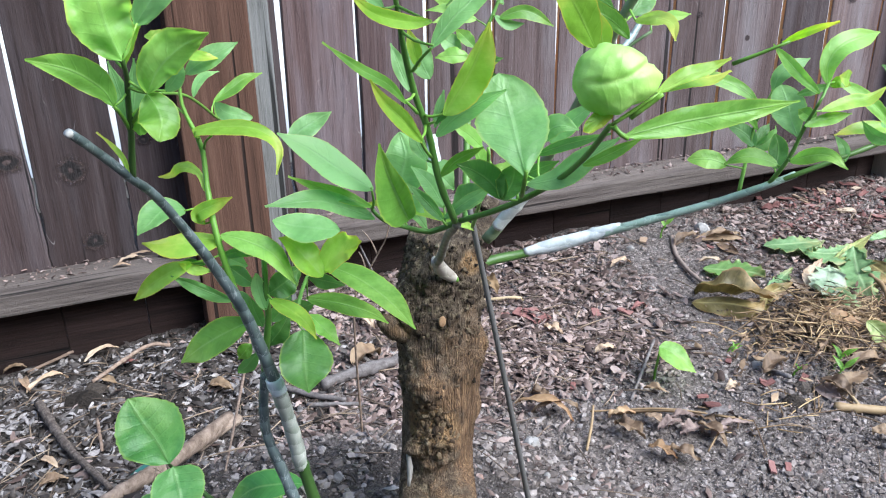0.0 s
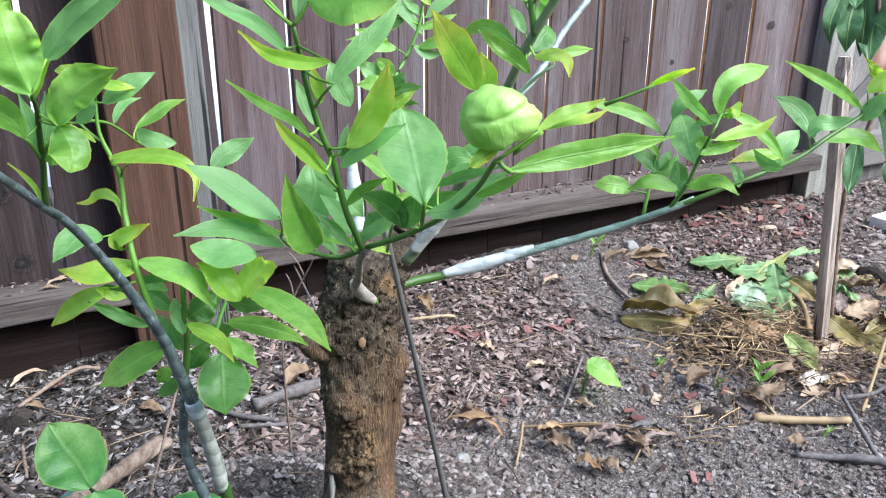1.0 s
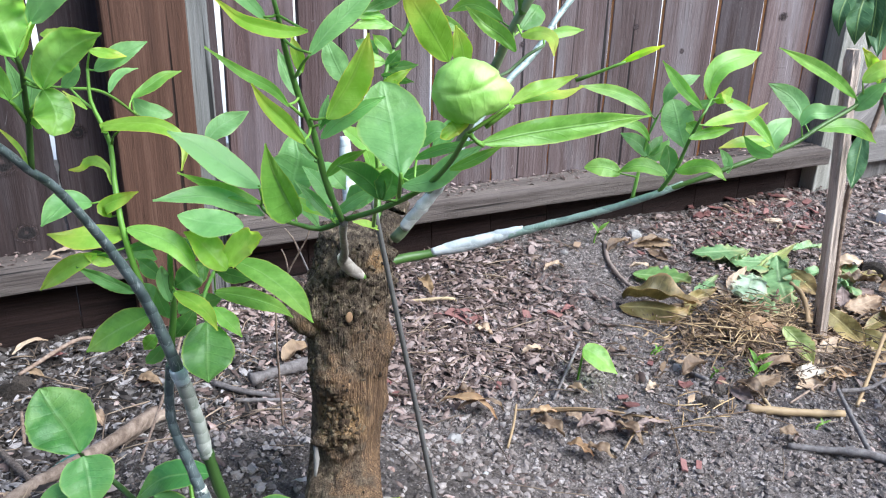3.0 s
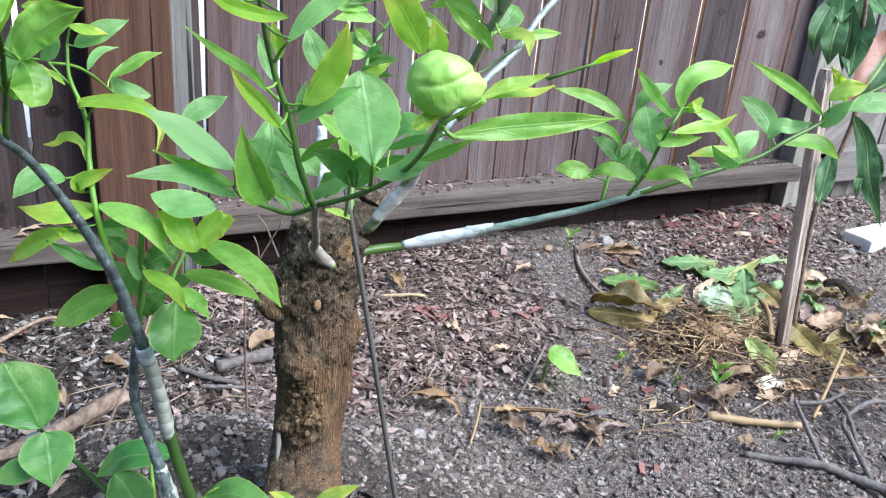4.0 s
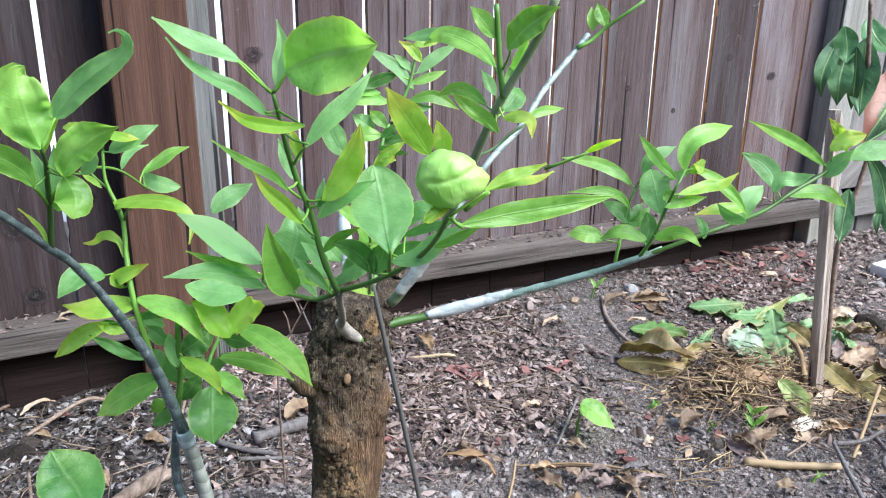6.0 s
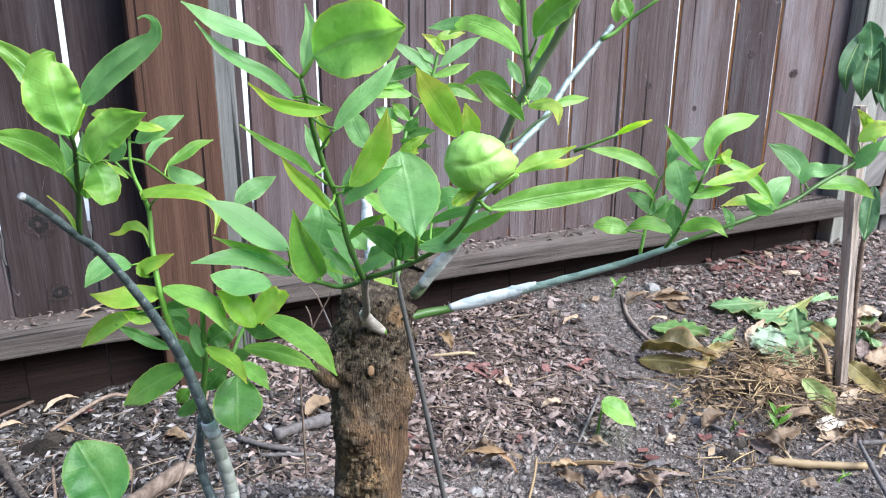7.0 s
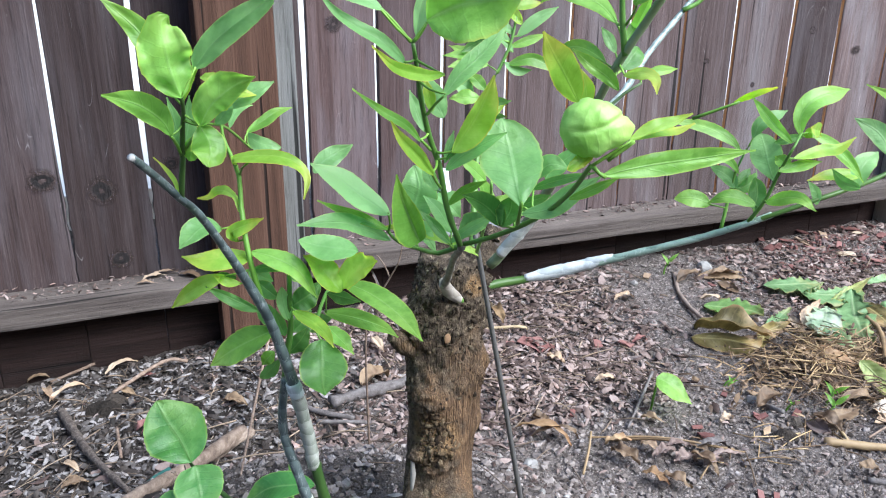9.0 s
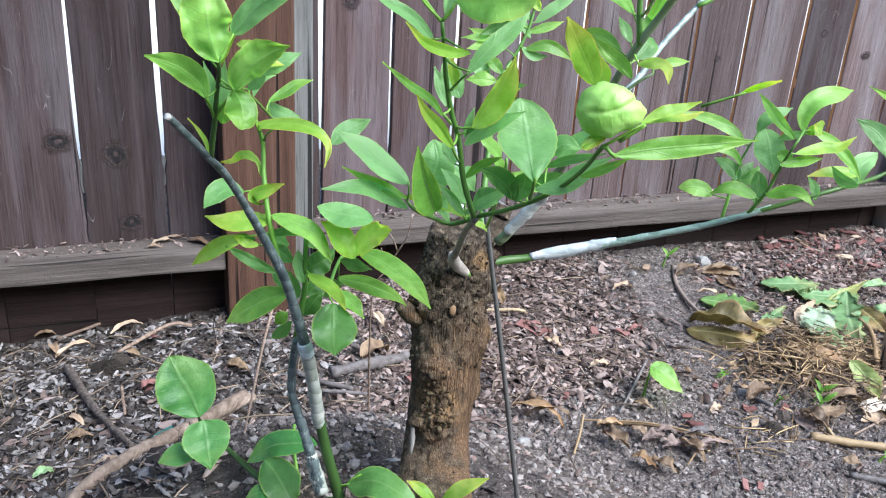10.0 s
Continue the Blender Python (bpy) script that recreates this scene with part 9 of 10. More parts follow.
fallen("dry_leaf", (0.766, 0.876), (0.779, 0.841), 0.019, PALE_LEAF, "pale tan dry leaf on the soil", group="dry leaves under the tree", wave=0.08, ragged=0.15, lift=0.008, bend=0.22, fold=26)
fallen("dry_leaf", (0.834, 0.856), (0.854, 0.819), 0.017, BROWN_LEAF, "brown dry leaf on the soil", group="dry leaves under the tree", wave=0.08, ragged=0.15, lift=0.008, bend=0.22, fold=26)
fallen("dry_leaf", (0.833, 0.841), (0.898, 0.823), 0.017, GREY_STICK, "brown dry leaf on the soil", group="dry leaves under the tree", wave=0.08, ragged=0.15, lift=0.008, bend=0.22, fold=26)
fallen("dry_leaf", (0.941, 1.170), (0.978, 1.172), 0.015, RED_CHIP, "brown dry leaf on the soil", group="dry leaves under the tree", wave=0.08, ragged=0.15, lift=0.008, bend=0.22, fold=26)
fallen("dry_leaf", (1.005, 1.339), (1.056, 1.342), 0.017, PALE_LEAF, "pale tan dry leaf on the soil", group="dry leaves under the tree", wave=0.08, ragged=0.15, lift=0.008, bend=0.22, fold=26)
fallen("dry_leaf", (1.179, 1.365), (1.254, 1.385), 0.028, BROWN_LEAF, "brown dry leaf on the soil", group="dry leaves under the tree", wave=0.08, ragged=0.15, lift=0.008, bend=0.22, fold=26)
fallen("dry_leaf", (1.270, 1.376), (1.349, 1.367), 0.026, BROWN_LEAF, "brown dry leaf on the soil", group="dry leaves under the tree", wave=0.08, ragged=0.15, lift=0.008, bend=0.22, fold=26)
fallen("dry_leaf", (0.764, 1.176), (0.783, 1.146), 0.025, PALE_LEAF, "pale tan dry leaf on the soil", group="dry leaves under the tree", wave=0.08, ragged=0.15, lift=0.008, bend=0.22, fold=26)
fallen("dry_leaf", (0.519, 1.043), (0.562, 1.069), 0.027, RED_CHIP, "brown dry leaf on the soil", group="dry leaves under the tree", wave=0.08, ragged=0.15, lift=0.008, bend=0.22, fold=26)
fallen("dry_leaf", (1.182, 1.287), (1.230, 1.263), 0.017, PALE_LEAF, "pale tan dry leaf on the soil", group="dry leaves under the tree", wave=0.08, ragged=0.15, lift=0.008, bend=0.22, fold=26)
fallen("dry_leaf", (0.740, 1.380), (0.744, 1.320), 0.029, BROWN_DRY, "brown dry leaf on the soil", group="dry leaves under the tree", wave=0.08, ragged=0.15, lift=0.008, bend=0.22, fold=26)
fallen("dry_leaf", (0.644, 1.007), (0.666, 0.980), 0.023, BROWN_LEAF, "brown dry leaf on the soil", group="dry leaves under the tree", wave=0.08, ragged=0.15, lift=0.008, bend=0.22, fold=26)
fallen("dry_leaf", (0.806, 0.938), (0.830, 0.911), 0.018, BROWN_LEAF, "brown dry leaf on the soil", group="dry leaves under the tree", wave=0.08, ragged=0.15, lift=0.008, bend=0.22, fold=26)
fallen("dry_leaf", (0.750, 1.241), (0.784, 1.215), 0.011, RED_CHIP, "brown dry leaf on the soil", group="dry leaves under the tree", wave=0.08, ragged=0.15, lift=0.008, bend=0.22, fold=26)
fallen("dry_leaf", (0.796, 1.065), (0.837, 1.059), 0.018, PALE_LEAF, "pale tan dry leaf on the soil", group="dry leaves under the tree", wave=0.08, ragged=0.15, lift=0.008, bend=0.22, fold=26)
fallen("dry_leaf", (0.924, 0.890), (0.956, 0.896), 0.016, PALE_LEAF, "pale tan dry leaf on the soil", group="dry leaves under the tree", wave=0.08, ragged=0.15, lift=0.008, bend=0.22, fold=26)
fallen("dry_leaf", (-0.085, 1.383), (-0.014, 1.426), 0.018, PALE_LEAF, "pale tan dry leaf on the soil", group="dry leaves by the fence", wave=0.03, lift=0.009, bend=0.2, fold=26)
fallen("dry_leaf", (0.005, 1.465), (0.062, 1.499), 0.017, PALE_LEAF, "pale tan dry leaf on the soil", group="dry leaves by the fence", wave=0.03, lift=0.009, bend=0.2, fold=26)
fallen("dry_leaf", (0.056, 1.406), (0.091, 1.405), 0.019, RED_CHIP, "brown dry leaf on the soil", group="dry leaves by the fence", wave=0.03, lift=0.009, bend=0.2, fold=26)
fallen("dry_leaf", (0.054, 1.191), (0.086, 1.198), 0.022, RED_CHIP, "brown dry leaf on the soil", group="dry leaves by the fence", wave=0.03, lift=0.009, bend=0.2, fold=26)
fallen("dry_leaf", (-0.045, 1.043), (-0.012, 1.048), 0.021, BROWN_LEAF, "brown dry leaf on the soil", group="dry leaves by the fence", wave=0.03, lift=0.009, bend=0.2, fold=26)
fallen("dry_leaf", (0.122, 1.153), (0.135, 1.097), 0.018, PALE_LEAF, "pale tan dry leaf on the soil", group="dry leaves by the fence", wave=0.03, lift=0.009, bend=0.2, fold=26)
fallen("dry_leaf", (-0.078, 0.940), (-0.052, 0.952), 0.016, LIMP_GREEN, "brown dry leaf on the soil", group="dry leaves by the fence", wave=0.03, lift=0.009, bend=0.2, fold=26)
fallen("dry_leaf", (-0.024, 1.079), (-0.049, 1.113), 0.013, PALE_LEAF, "pale tan dry leaf on the soil", group="dry leaves by the fence", wave=0.03, lift=0.009, bend=0.2, fold=26)
fallen("dry_leaf", (-0.097, 1.446), (-0.078, 1.380), 0.016, PALE_LEAF, "pale tan dry leaf on the soil", group="dry leaves by the fence", wave=0.03, lift=0.009, bend=0.2, fold=26)
fallen("dry_leaf", (0.483, 1.354), (0.485, 1.283), 0.019, PALE_LEAF, "pale tan dry leaf on the soil", group="dry leaves by the fence", wave=0.03, lift=0.009, bend=0.2, fold=26)
fallen("dry_leaf", (0.191, 1.225), (0.224, 1.193), 0.028, BROWN_LEAF, "brown dry leaf on the soil", group="dry leaves by the fence", wave=0.03, lift=0.009, bend=0.2, fold=26)
fallen("dry_leaf", (0.418, 1.192), (0.477, 1.219), 0.040, BROWN_LEAF, "brown dry leaf on the soil", group="dry leaves by the fence", wave=0.03, lift=0.009, bend=0.2, fold=26)
fallen("dry_leaf", (0.481, 1.082), (0.473, 1.120), 0.015, RED_CHIP, "brown dry leaf on the soil", group="dry leaves by the fence", wave=0.03, lift=0.009, bend=0.2, fold=26)
fallen("dry_leaf", (-0.097, 1.152), (-0.067, 1.169), 0.012, GREY_STICK, "brown dry leaf on the soil", group="dry leaves by the fence", wave=0.03, lift=0.009, bend=0.2, fold=26)
fallen("dry_leaf", (-0.140, 1.260), (-0.113, 1.275), 0.015, GREY_STICK, "brown dry leaf on the soil", group="dry leaves by the fence", wave=0.03, lift=0.009, bend=0.2, fold=26)
fallen("dry_leaf", (-0.004, 0.946), (0.028, 0.935), 0.013, PALE_LEAF, "pale tan dry leaf on the soil", group="dry leaves by the fence", wave=0.03, lift=0.009, bend=0.2, fold=26)
fallen("dry_leaf", (0.019, 1.376), (0.057, 1.331), 0.018, BROWN_LEAF, "brown dry leaf on the soil", group="dry leaves by the fence", wave=0.03, lift=0.009, bend=0.2, fold=26)
fallen("dry_leaf", (-0.130, 1.503), (-0.091, 1.508), 0.015, BROWN_LEAF, "brown dry leaf on the soil", group="dry leaves by the fence", wave=0.03, lift=0.009, bend=0.2, fold=26)
stick("stick", [(1.030, 0.696, 0.000), (1.070, 0.671, 0.004), (1.113, 0.635, 0.006), (1.153, 0.588, 0.006), (1.180, 0.544, 0.004)], (0.0042, 0.0054, 0.0062, 0.0067, 0.0072), GREY_STICK, "grey weathered forked stick on the soil", "stick", group="grey sticks")
stick("stick", [(1.121, 0.632, 0.008), (1.154, 0.694, 0.020), (1.194, 0.757, 0.030)], (0.0037, 0.0035, 0.0032), GREY_STICK, "grey weathered forked stick on the soil", "stick", group="grey sticks")
stick("stick", [(1.167, 0.586, 0.006), (1.206, 0.654, 0.015), (1.259, 0.711, 0.020), (1.343, 0.729, 0.020), (1.421, 0.717, 0.010)], (0.0037, 0.0039, 0.0039, 0.0037, 0.0034), GREY_STICK, "grey weathered forked stick on the soil", "stick", group="grey sticks")
stick("stick", [(1.332, 0.802, 0.010), (1.277, 0.721, 0.020), (1.210, 0.645, 0.010)], (0.0040, 0.0037, 0.0026), GREY_STICK, "grey weathered forked stick on the soil", "stick", group="grey sticks")
stick("stick", [(1.198, 0.756, 0.030), (1.267, 0.758, 0.030), (1.312, 0.761, 0.030)], (0.0037, 0.0033, 0.0029), GREY_STICK, "grey weathered forked stick on the soil", "stick", group="grey sticks")
stick("stick", [(1.036, 0.937, 0.000), (1.036, 0.876, 0.010)], (0.0039, 0.0038), GREY_STICK, "grey weathered forked stick on the soil", "stick", group="grey sticks")
stick("stick", [(1.217, 0.811, 0.010), (1.122, 0.781, 0.010)], (0.0019, 0.0018), BROWN_STICK, "thin brown twig on the heap", "stick", group="thin twigs")
stick("twig", [(1.716, 0.996, 0.000), (1.516, 0.906, 0.030)], (0.0026, 0.0018), GREY_STICK, "thin grey twig on the heap", "stick", group="thin twigs")
stick("twig", [(1.347, 0.826, 0.020), (1.480, 0.778, 0.020)], (0.0022, 0.0016), GREY_STICK, "thin grey twig on the heap", "stick", group="thin twigs")
stick("twig", [(1.303, 0.852, 0.000), (1.324, 0.747, 0.010)], (0.0022, 0.0015), GREY_STICK, "thin grey twig on the heap", "stick", group="thin twigs")
stick("twig", [(1.341, 0.785, 0.000), (1.337, 0.663, 0.010)], (0.0022, 0.0015), GREY_STICK, "thin grey twig on the heap", "stick", group="thin twigs")
stick("twig", [(1.423, 0.804, 0.000), (1.346, 0.699, 0.010)], (0.0022, 0.0015), GREY_STICK, "thin grey twig on the heap", "stick", group="thin twigs")
stick("twig", [(1.210, 0.721, 0.000), (1.171, 0.634, 0.000)], (0.0020, 0.0014), GREY_STICK, "thin grey twig on the heap", "stick", group="thin twigs")
stick("twig", [(2.019, 1.260, 0.000), (1.966, 1.168, 0.000)], (0.0032, 0.0022), GREY_STICK, "thin grey twig on the heap", "stick", group="thin twigs")
stick("twig", [(1.204, 0.953, 0.000), (1.222, 0.898, 0.010)], (0.0023, 0.0016), GREY_STICK, "thin grey twig on the heap", "stick", group="thin twigs")
stick("cane", [(1.048, 0.796, 0.000), (1.113, 0.760, 0.004), (1.183, 0.729, 0.004)], (0.0063, 0.0063, 0.0054), STRAW, "dry straw-coloured cane lying on the soil", "cane")
stick("cane", [(1.428, 0.862, 0.050), (1.324, 0.799, 0.030), (1.226, 0.741, 0.008)], (0.0032, 0.0030, 0.0028), STRAW, "dry yellow cane propped on the heap", "cane")
stick("stalk", [(1.105, 0.843, 0.010), (1.090, 0.789, 0.000)], (0.0028, 0.0023), STRAW, "dry straw-coloured stalk on the soil", "stalk")
stick("stalk", [(1.461, 1.112, 0.030), (1.432, 1.049, 0.030), (1.337, 0.939, 0.010)], (0.0048, 0.0046, 0.0043), STRAW, "pale curved dry stalk by the stake", "stalk")
stick("bark_strip", [(1.201, 1.406, 0.000), (1.158, 1.323, 0.004), (1.141, 1.223, 0.004), (1.166, 1.161, 0.004)], (0.0053, 0.0046, 0.0039, 0.0034), TWIG_STRIP, "curved pale fibrous strip of bark on the soil", "bark")
stick("twig", [(0.891, 1.033, 0.020), (0.828, 0.974, 0.010), (0.772, 0.921, 0.000)], (0.0024, 0.0023, 0.0022), GREY_STICK, "thin grey twig standing in the soil", "stick")
stick("stalk", [(0.732, 0.910, 0.000), (0.804, 0.872, 0.003), (0.900, 0.826, 0.000)], (0.0026, 0.0024, 0.0021), STRAW, "long dry stalk on the soil", "stalk")
stick("stalk", [(0.654, 0.852, 0.000), (0.685, 0.891, 0.010), (0.702, 0.915, 0.020)], (0.0020, 0.0019, 0.0017), STRAW, "pale dry stalk standing up", "stalk")
stick("stalk", [(0.692, 1.324, 0.000), (0.761, 1.290, 0.004), (0.778, 1.288, 0.000)], (0.0033, 0.0033, 0.0033), STRAW, "pale flat stalk on the litter", "stalk")
stick("stick", [(-0.040, 0.716, 0.002), (-0.004, 0.773, 0.010), (0.050, 0.858, 0.016), (0.104, 0.943, 0.028), (0.157, 1.028, 0.026), (0.205, 1.105, 0.010)], (0.0078, 0.0080, 0.0088, 0.0096, 0.0106, 0.0112), TAN_STICK, "thick pale brown broken stick on the soil", "stick", bumps=0.35, rough=0.2)
stick("stick", [(0.154, 1.036, 0.010), (0.192, 1.076, 0.015), (0.219, 1.098, 0.010)], (0.0067, 0.0069, 0.0071), TAN_STICK, "split brown stick on the soil", "stick")
stick("stick", [(-0.060, 1.311, 0.015), (-0.014, 1.128, 0.012), (0.041, 0.977, 0.006)], (0.0076, 0.0059, 0.0038), DARK_STICK, "dark weathered stick on the litter", "stick")
stick("stick", [(0.353, 1.146, 0.006), (0.378, 1.150, 0.006), (0.408, 1.155, 0.008), (0.462, 1.169, 0.008), (0.499, 1.180, 0.008)], (0.0104, 0.0086, 0.0106, 0.0079, 0.0090), GREY_STICK, "thick grey weathered stick behind the stump", "stick", rough=0.35, bumps=0.8)
stick("stick", [(0.299, 1.160, 0.006), (0.334, 1.126, 0.006), (0.378, 1.095, 0.006)], (0.0047, 0.0046, 0.0037), GREY_STICK, "pale grey stick on the litter", "stick", group="grey sticks")
stick("stick", [(0.320, 1.105, 0.004), (0.398, 1.079, 0.004)], (0.0036, 0.0027), GREY_STICK, "pale grey stick on the litter", "stick", group="grey sticks")
stick("twig", [(0.298, 1.375, 0.050), (0.251, 1.216, 0.030), (0.165, 0.744, 0.000)], (0.0026, 0.0021, 0.0012), BROWN_STICK, "thin tan twig leaning in the litter", "stick")
stick("twig", [(0.520, 1.696, 0.160), (0.518, 1.397, 0.080), (0.527, 1.224, 0.000)], (0.0021, 0.0019, 0.0019), GREY_STICK, "thin bare twig behind the stump", "stick")
stick("twig", [(0.026, 1.200, 0.010), (0.031, 1.106, 0.000)], (0.0027, 0.0025), BROWN_STICK, "thin brown twig in the litter", "stick")
stick("twig", [(0.020, 1.338, 0.020), (0.109, 1.426, 0.020), (0.150, 1.430, 0.010)], (0.0030, 0.0032, 0.0032), BROWN_STICK, "thin brown twig on the litter", "stick")
stick("twig", [(-0.091, 1.494, 0.000), (-0.012, 1.508, 0.010)], (0.0032, 0.0022), BROWN_STICK, "thin brown twig on the litter", "stick")
stone(0.588, 0.889, 0.0139, STONE, "stone", "small pale stone lying on the soil", "pale stones", 1)
stone(0.543, 0.842, 0.0062, STONE, "stone", "small pale stone lying on the soil", "pale stones", 2)
stone(0.585, 0.888, 0.0137, STONE, "stone", "small pale stone lying on the soil", "pale stones", 3)
stone(0.480, 0.660, 0.0049, STONE, "stone", "small pale stone lying on the soil", "pale stones", 4)
stone(0.463, 0.712, 0.0038, STONE, "stone", "small pale stone lying on the soil", "pale stones", 5)
stone(1.290, 1.414, 0.0182, STONE, "stone", "small pale stone lying on the soil", "pale stones", 6)
stone(0.852, 0.727, 0.0056, STONE, "stone", "small pale stone lying on the soil", "pale stones", 7)
stone(0.559, 0.936, 0.0059, STONE, "stone", "small pale stone lying on the soil", "pale stones", 8)
stone(1.086, 1.391, 0.0099, STONE, "stone", "small pale stone lying on the soil", "pale stones", 9)
stone(0.516, 0.668, 0.0054, STONE, "stone", "small pale stone lying on the soil", "pale stones", 10)
stone(1.035, 0.944, 0.0116, STONE, "stone", "small pale stone lying on the soil", "pale stones", 11)
stone(0.956, 0.933, 0.0066, STONE, "stone", "small pale stone lying on the soil", "pale stones", 12)
stone(1.029, 1.230, 0.0092, STONE, "stone", "small pale stone lying on the soil", "pale stones", 13)
stone(1.483, 1.285, 0.0078, STONE, "stone", "small pale stone lying on the soil", "pale stones", 14)
stone(1.892, 1.240, 0.0138, STONE, "stone", "small pale stone lying on the soil", "pale stones", 15)
stone(0.007, 1.298, 0.0326, CLOD_ONE, "soil_clod", "dark crumbly clod of soil and roots", "soil clods", 31, 0.6, "clod")
stone(0.024, 1.335, 0.0237, CLOD_ONE, "soil_clod", "dark crumbly clod of soil and roots", "soil clods", 32, 0.6, "clod")
stone(-0.156, 1.580, 0.0329, CLOD_ONE, "soil_clod", "dark crumbly clod of soil and roots", "soil clods", 33, 0.6, "clod")
stone(1.676, 1.092, 0.0373, CLOD_ONE, "soil_clod", "dark crumbly clod of soil and roots", "soil clods", 34, 0.6, "clod")
stone(1.694, 1.069, 0.0247, CLOD_ONE, "soil_clod", "dark crumbly clod of soil and roots", "soil clods", 35, 0.6, "clod")
stone(1.044, 0.857, 0.0149, CLOD_ONE, "soil_clod", "dark crumbly clod of soil and roots", "soil clods", 36, 0.6, "clod")
stone(1.000, 0.825, 0.0180, CLOD_ONE, "soil_clod", "dark crumbly clod of soil and roots", "soil clods", 37, 0.6, "clod")
stone(0.876, 1.085, 0.0100, CLOD_ONE, "soil_clod", "dark crumbly clod of soil and roots", "soil clods", 38, 0.6, "clod")
chip(1.068, 0.878, 0.027, 0.010, 32, RED_CHIP, "mulch_chip", "dull red bark mulch chip on the soil", "red mulch chips", 5)
chip(0.882, 0.868, 0.025, 0.014, 156, RED_CHIP, "mulch_chip", "dull red bark mulch chip on the soil", "red mulch chips", 10)
chip(0.862, 0.721, 0.023, 0.009, 59, RED_CHIP, "mulch_chip", "dull red bark mulch chip on the soil", "red mulch chips", 8)
chip(0.881, 0.712, 0.018, 0.008, 47, RED_CHIP, "mulch_chip", "dull red bark mulch chip on the soil", "red mulch chips", 4)
chip(1.002, 0.885, 0.023, 0.012, 5, RED_CHIP, "mulch_chip", "dull red bark mulch chip on the soil", "red mulch chips", 3)
chip(1.587, 1.484, 0.041, 0.018, 159, RED_CHIP, "mulch_chip", "dull red bark mulch chip on the soil", "red mulch chips", 9)
chip(1.653, 1.507, 0.042, 0.019, 119, RED_CHIP, "mulch_chip", "dull red bark mulch chip on the soil", "red mulch chips", 10)
chip(1.681, 1.475, 0.035, 0.019, 136, RED_CHIP, "mulch_chip", "dull red bark mulch chip on the soil", "red mulch chips", 15)
chip(1.764, 1.524, 0.040, 0.017, 57, RED_CHIP, "mulch_chip", "dull red bark mulch chip on the soil", "red mulch chips", 11)
chip(1.782, 1.479, 0.042, 0.022, 156, RED_CHIP, "mulch_chip", "dull red bark mulch chip on the soil", "red mulch chips", 6)
chip(1.778, 1.433, 0.035, 0.012, 13, RED_CHIP, "mulch_chip", "dull red bark mulch chip on the soil", "red mulch chips", 15)
chip(1.841, 1.436, 0.032, 0.014, 25, RED_CHIP, "mulch_chip", "dull red bark mulch chip on the soil", "red mulch chips", 6)
chip(1.614, 1.429, 0.034, 0.019, 119, RED_CHIP, "mulch_chip", "dull red bark mulch chip on the soil", "red mulch chips", 10)
chip(1.541, 1.462, 0.028, 0.013, 34, RED_CHIP, "mulch_chip", "dull red bark mulch chip on the soil", "red mulch chips", 12)
chip(1.690, 1.421, 0.034, 0.012, 45, RED_CHIP, "mulch_chip", "dull red bark mulch chip on the soil", "red mulch chips", 11)
chip(1.676, 1.556, 0.033, 0.015, 45, RED_CHIP, "mulch_chip", "dull red bark mulch chip on the soil", "red mulch chips", 3)
chip(1.724, 1.545, 0.036, 0.019, 93, RED_CHIP, "mulch_chip", "dull red bark mulch chip on the soil", "red mulch chips", 15)
chip(1.847, 1.484, 0.036, 0.015, 109, RED_CHIP, "mulch_chip", "dull red bark mulch chip on the soil", "red mulch chips", 10)
chip(1.823, 1.397, 0.029, 0.012, 87, RED_CHIP, "mulch_chip", "dull red bark mulch chip on the soil", "red mulch chips", 12)
chip(0.930, 1.174, 0.026, 0.014, 117, RED_CHIP, "mulch_chip", "dull red bark mulch chip on the soil", "red mulch chips", 5)
chip(1.001, 0.889, 0.020, 0.011, 151, RED_CHIP, "mulch_chip", "dull red bark mulch chip on the soil", "red mulch chips", 11)
chip(0.995, 0.968, 0.017, 0.009, 40, RED_CHIP, "mulch_chip", "dull red bark mulch chip on the soil", "red mulch chips", 13)
chip(0.880, 0.890, 0.018, 0.008, 172, RED_CHIP, "mulch_chip", "dull red bark mulch chip on the soil", "red mulch chips", 12)
chip(0.883, 1.197, 0.024, 0.013, 69, RED_CHIP, "mulch_chip", "dull red bark mulch chip on the soil", "red mulch chips", 3)
chip(0.757, 1.231, 0.047, 0.026, 118, RED_CHIP, "mulch_chip", "dull red bark mulch chip on the soil", "red mulch chips", 7)
chip(0.068, 1.187, 0.020, 0.009, 69, RED_CHIP, "mulch_chip", "dull red bark mulch chip on the soil", "red mulch chips", 4)
chip(0.561, 1.043, 0.018, 0.010, 143, RED_CHIP, "mulch_chip", "dull red bark mulch chip on the soil", "red mulch chips", 6)
chip(1.517, 1.462, 0.033, 0.019, 26, RED_CHIP, "mulch_chip", "dull red bark mulch chip on the soil", "red mulch chips", 5)
chip(1.531, 1.516, 0.028, 0.014, 71, RED_CHIP, "mulch_chip", "dull red bark mulch chip on the soil", "red mulch chips", 7)
chip(0.726, 1.255, 0.016, 0.008, 167, RED_CHIP, "mulch_chip", "dull red bark mulch chip on the soil", "red mulch chips", 4)
chip(0.774, 1.206, 0.034, 0.014, 7, RED_CHIP, "mulch_chip", "dull red bark mulch chip on the soil", "red mulch chips", 12)
chip(0.717, 0.997, 0.016, 0.009, 59, RED_CHIP, "mulch_chip", "dull red bark mulch chip on the soil", "red mulch chips", 9)
chip(1.501, 1.357, 0.035, 0.020, 85, RED_CHIP, "mulch_chip", "dull red bark mulch chip on the soil", "red mulch chips", 4)
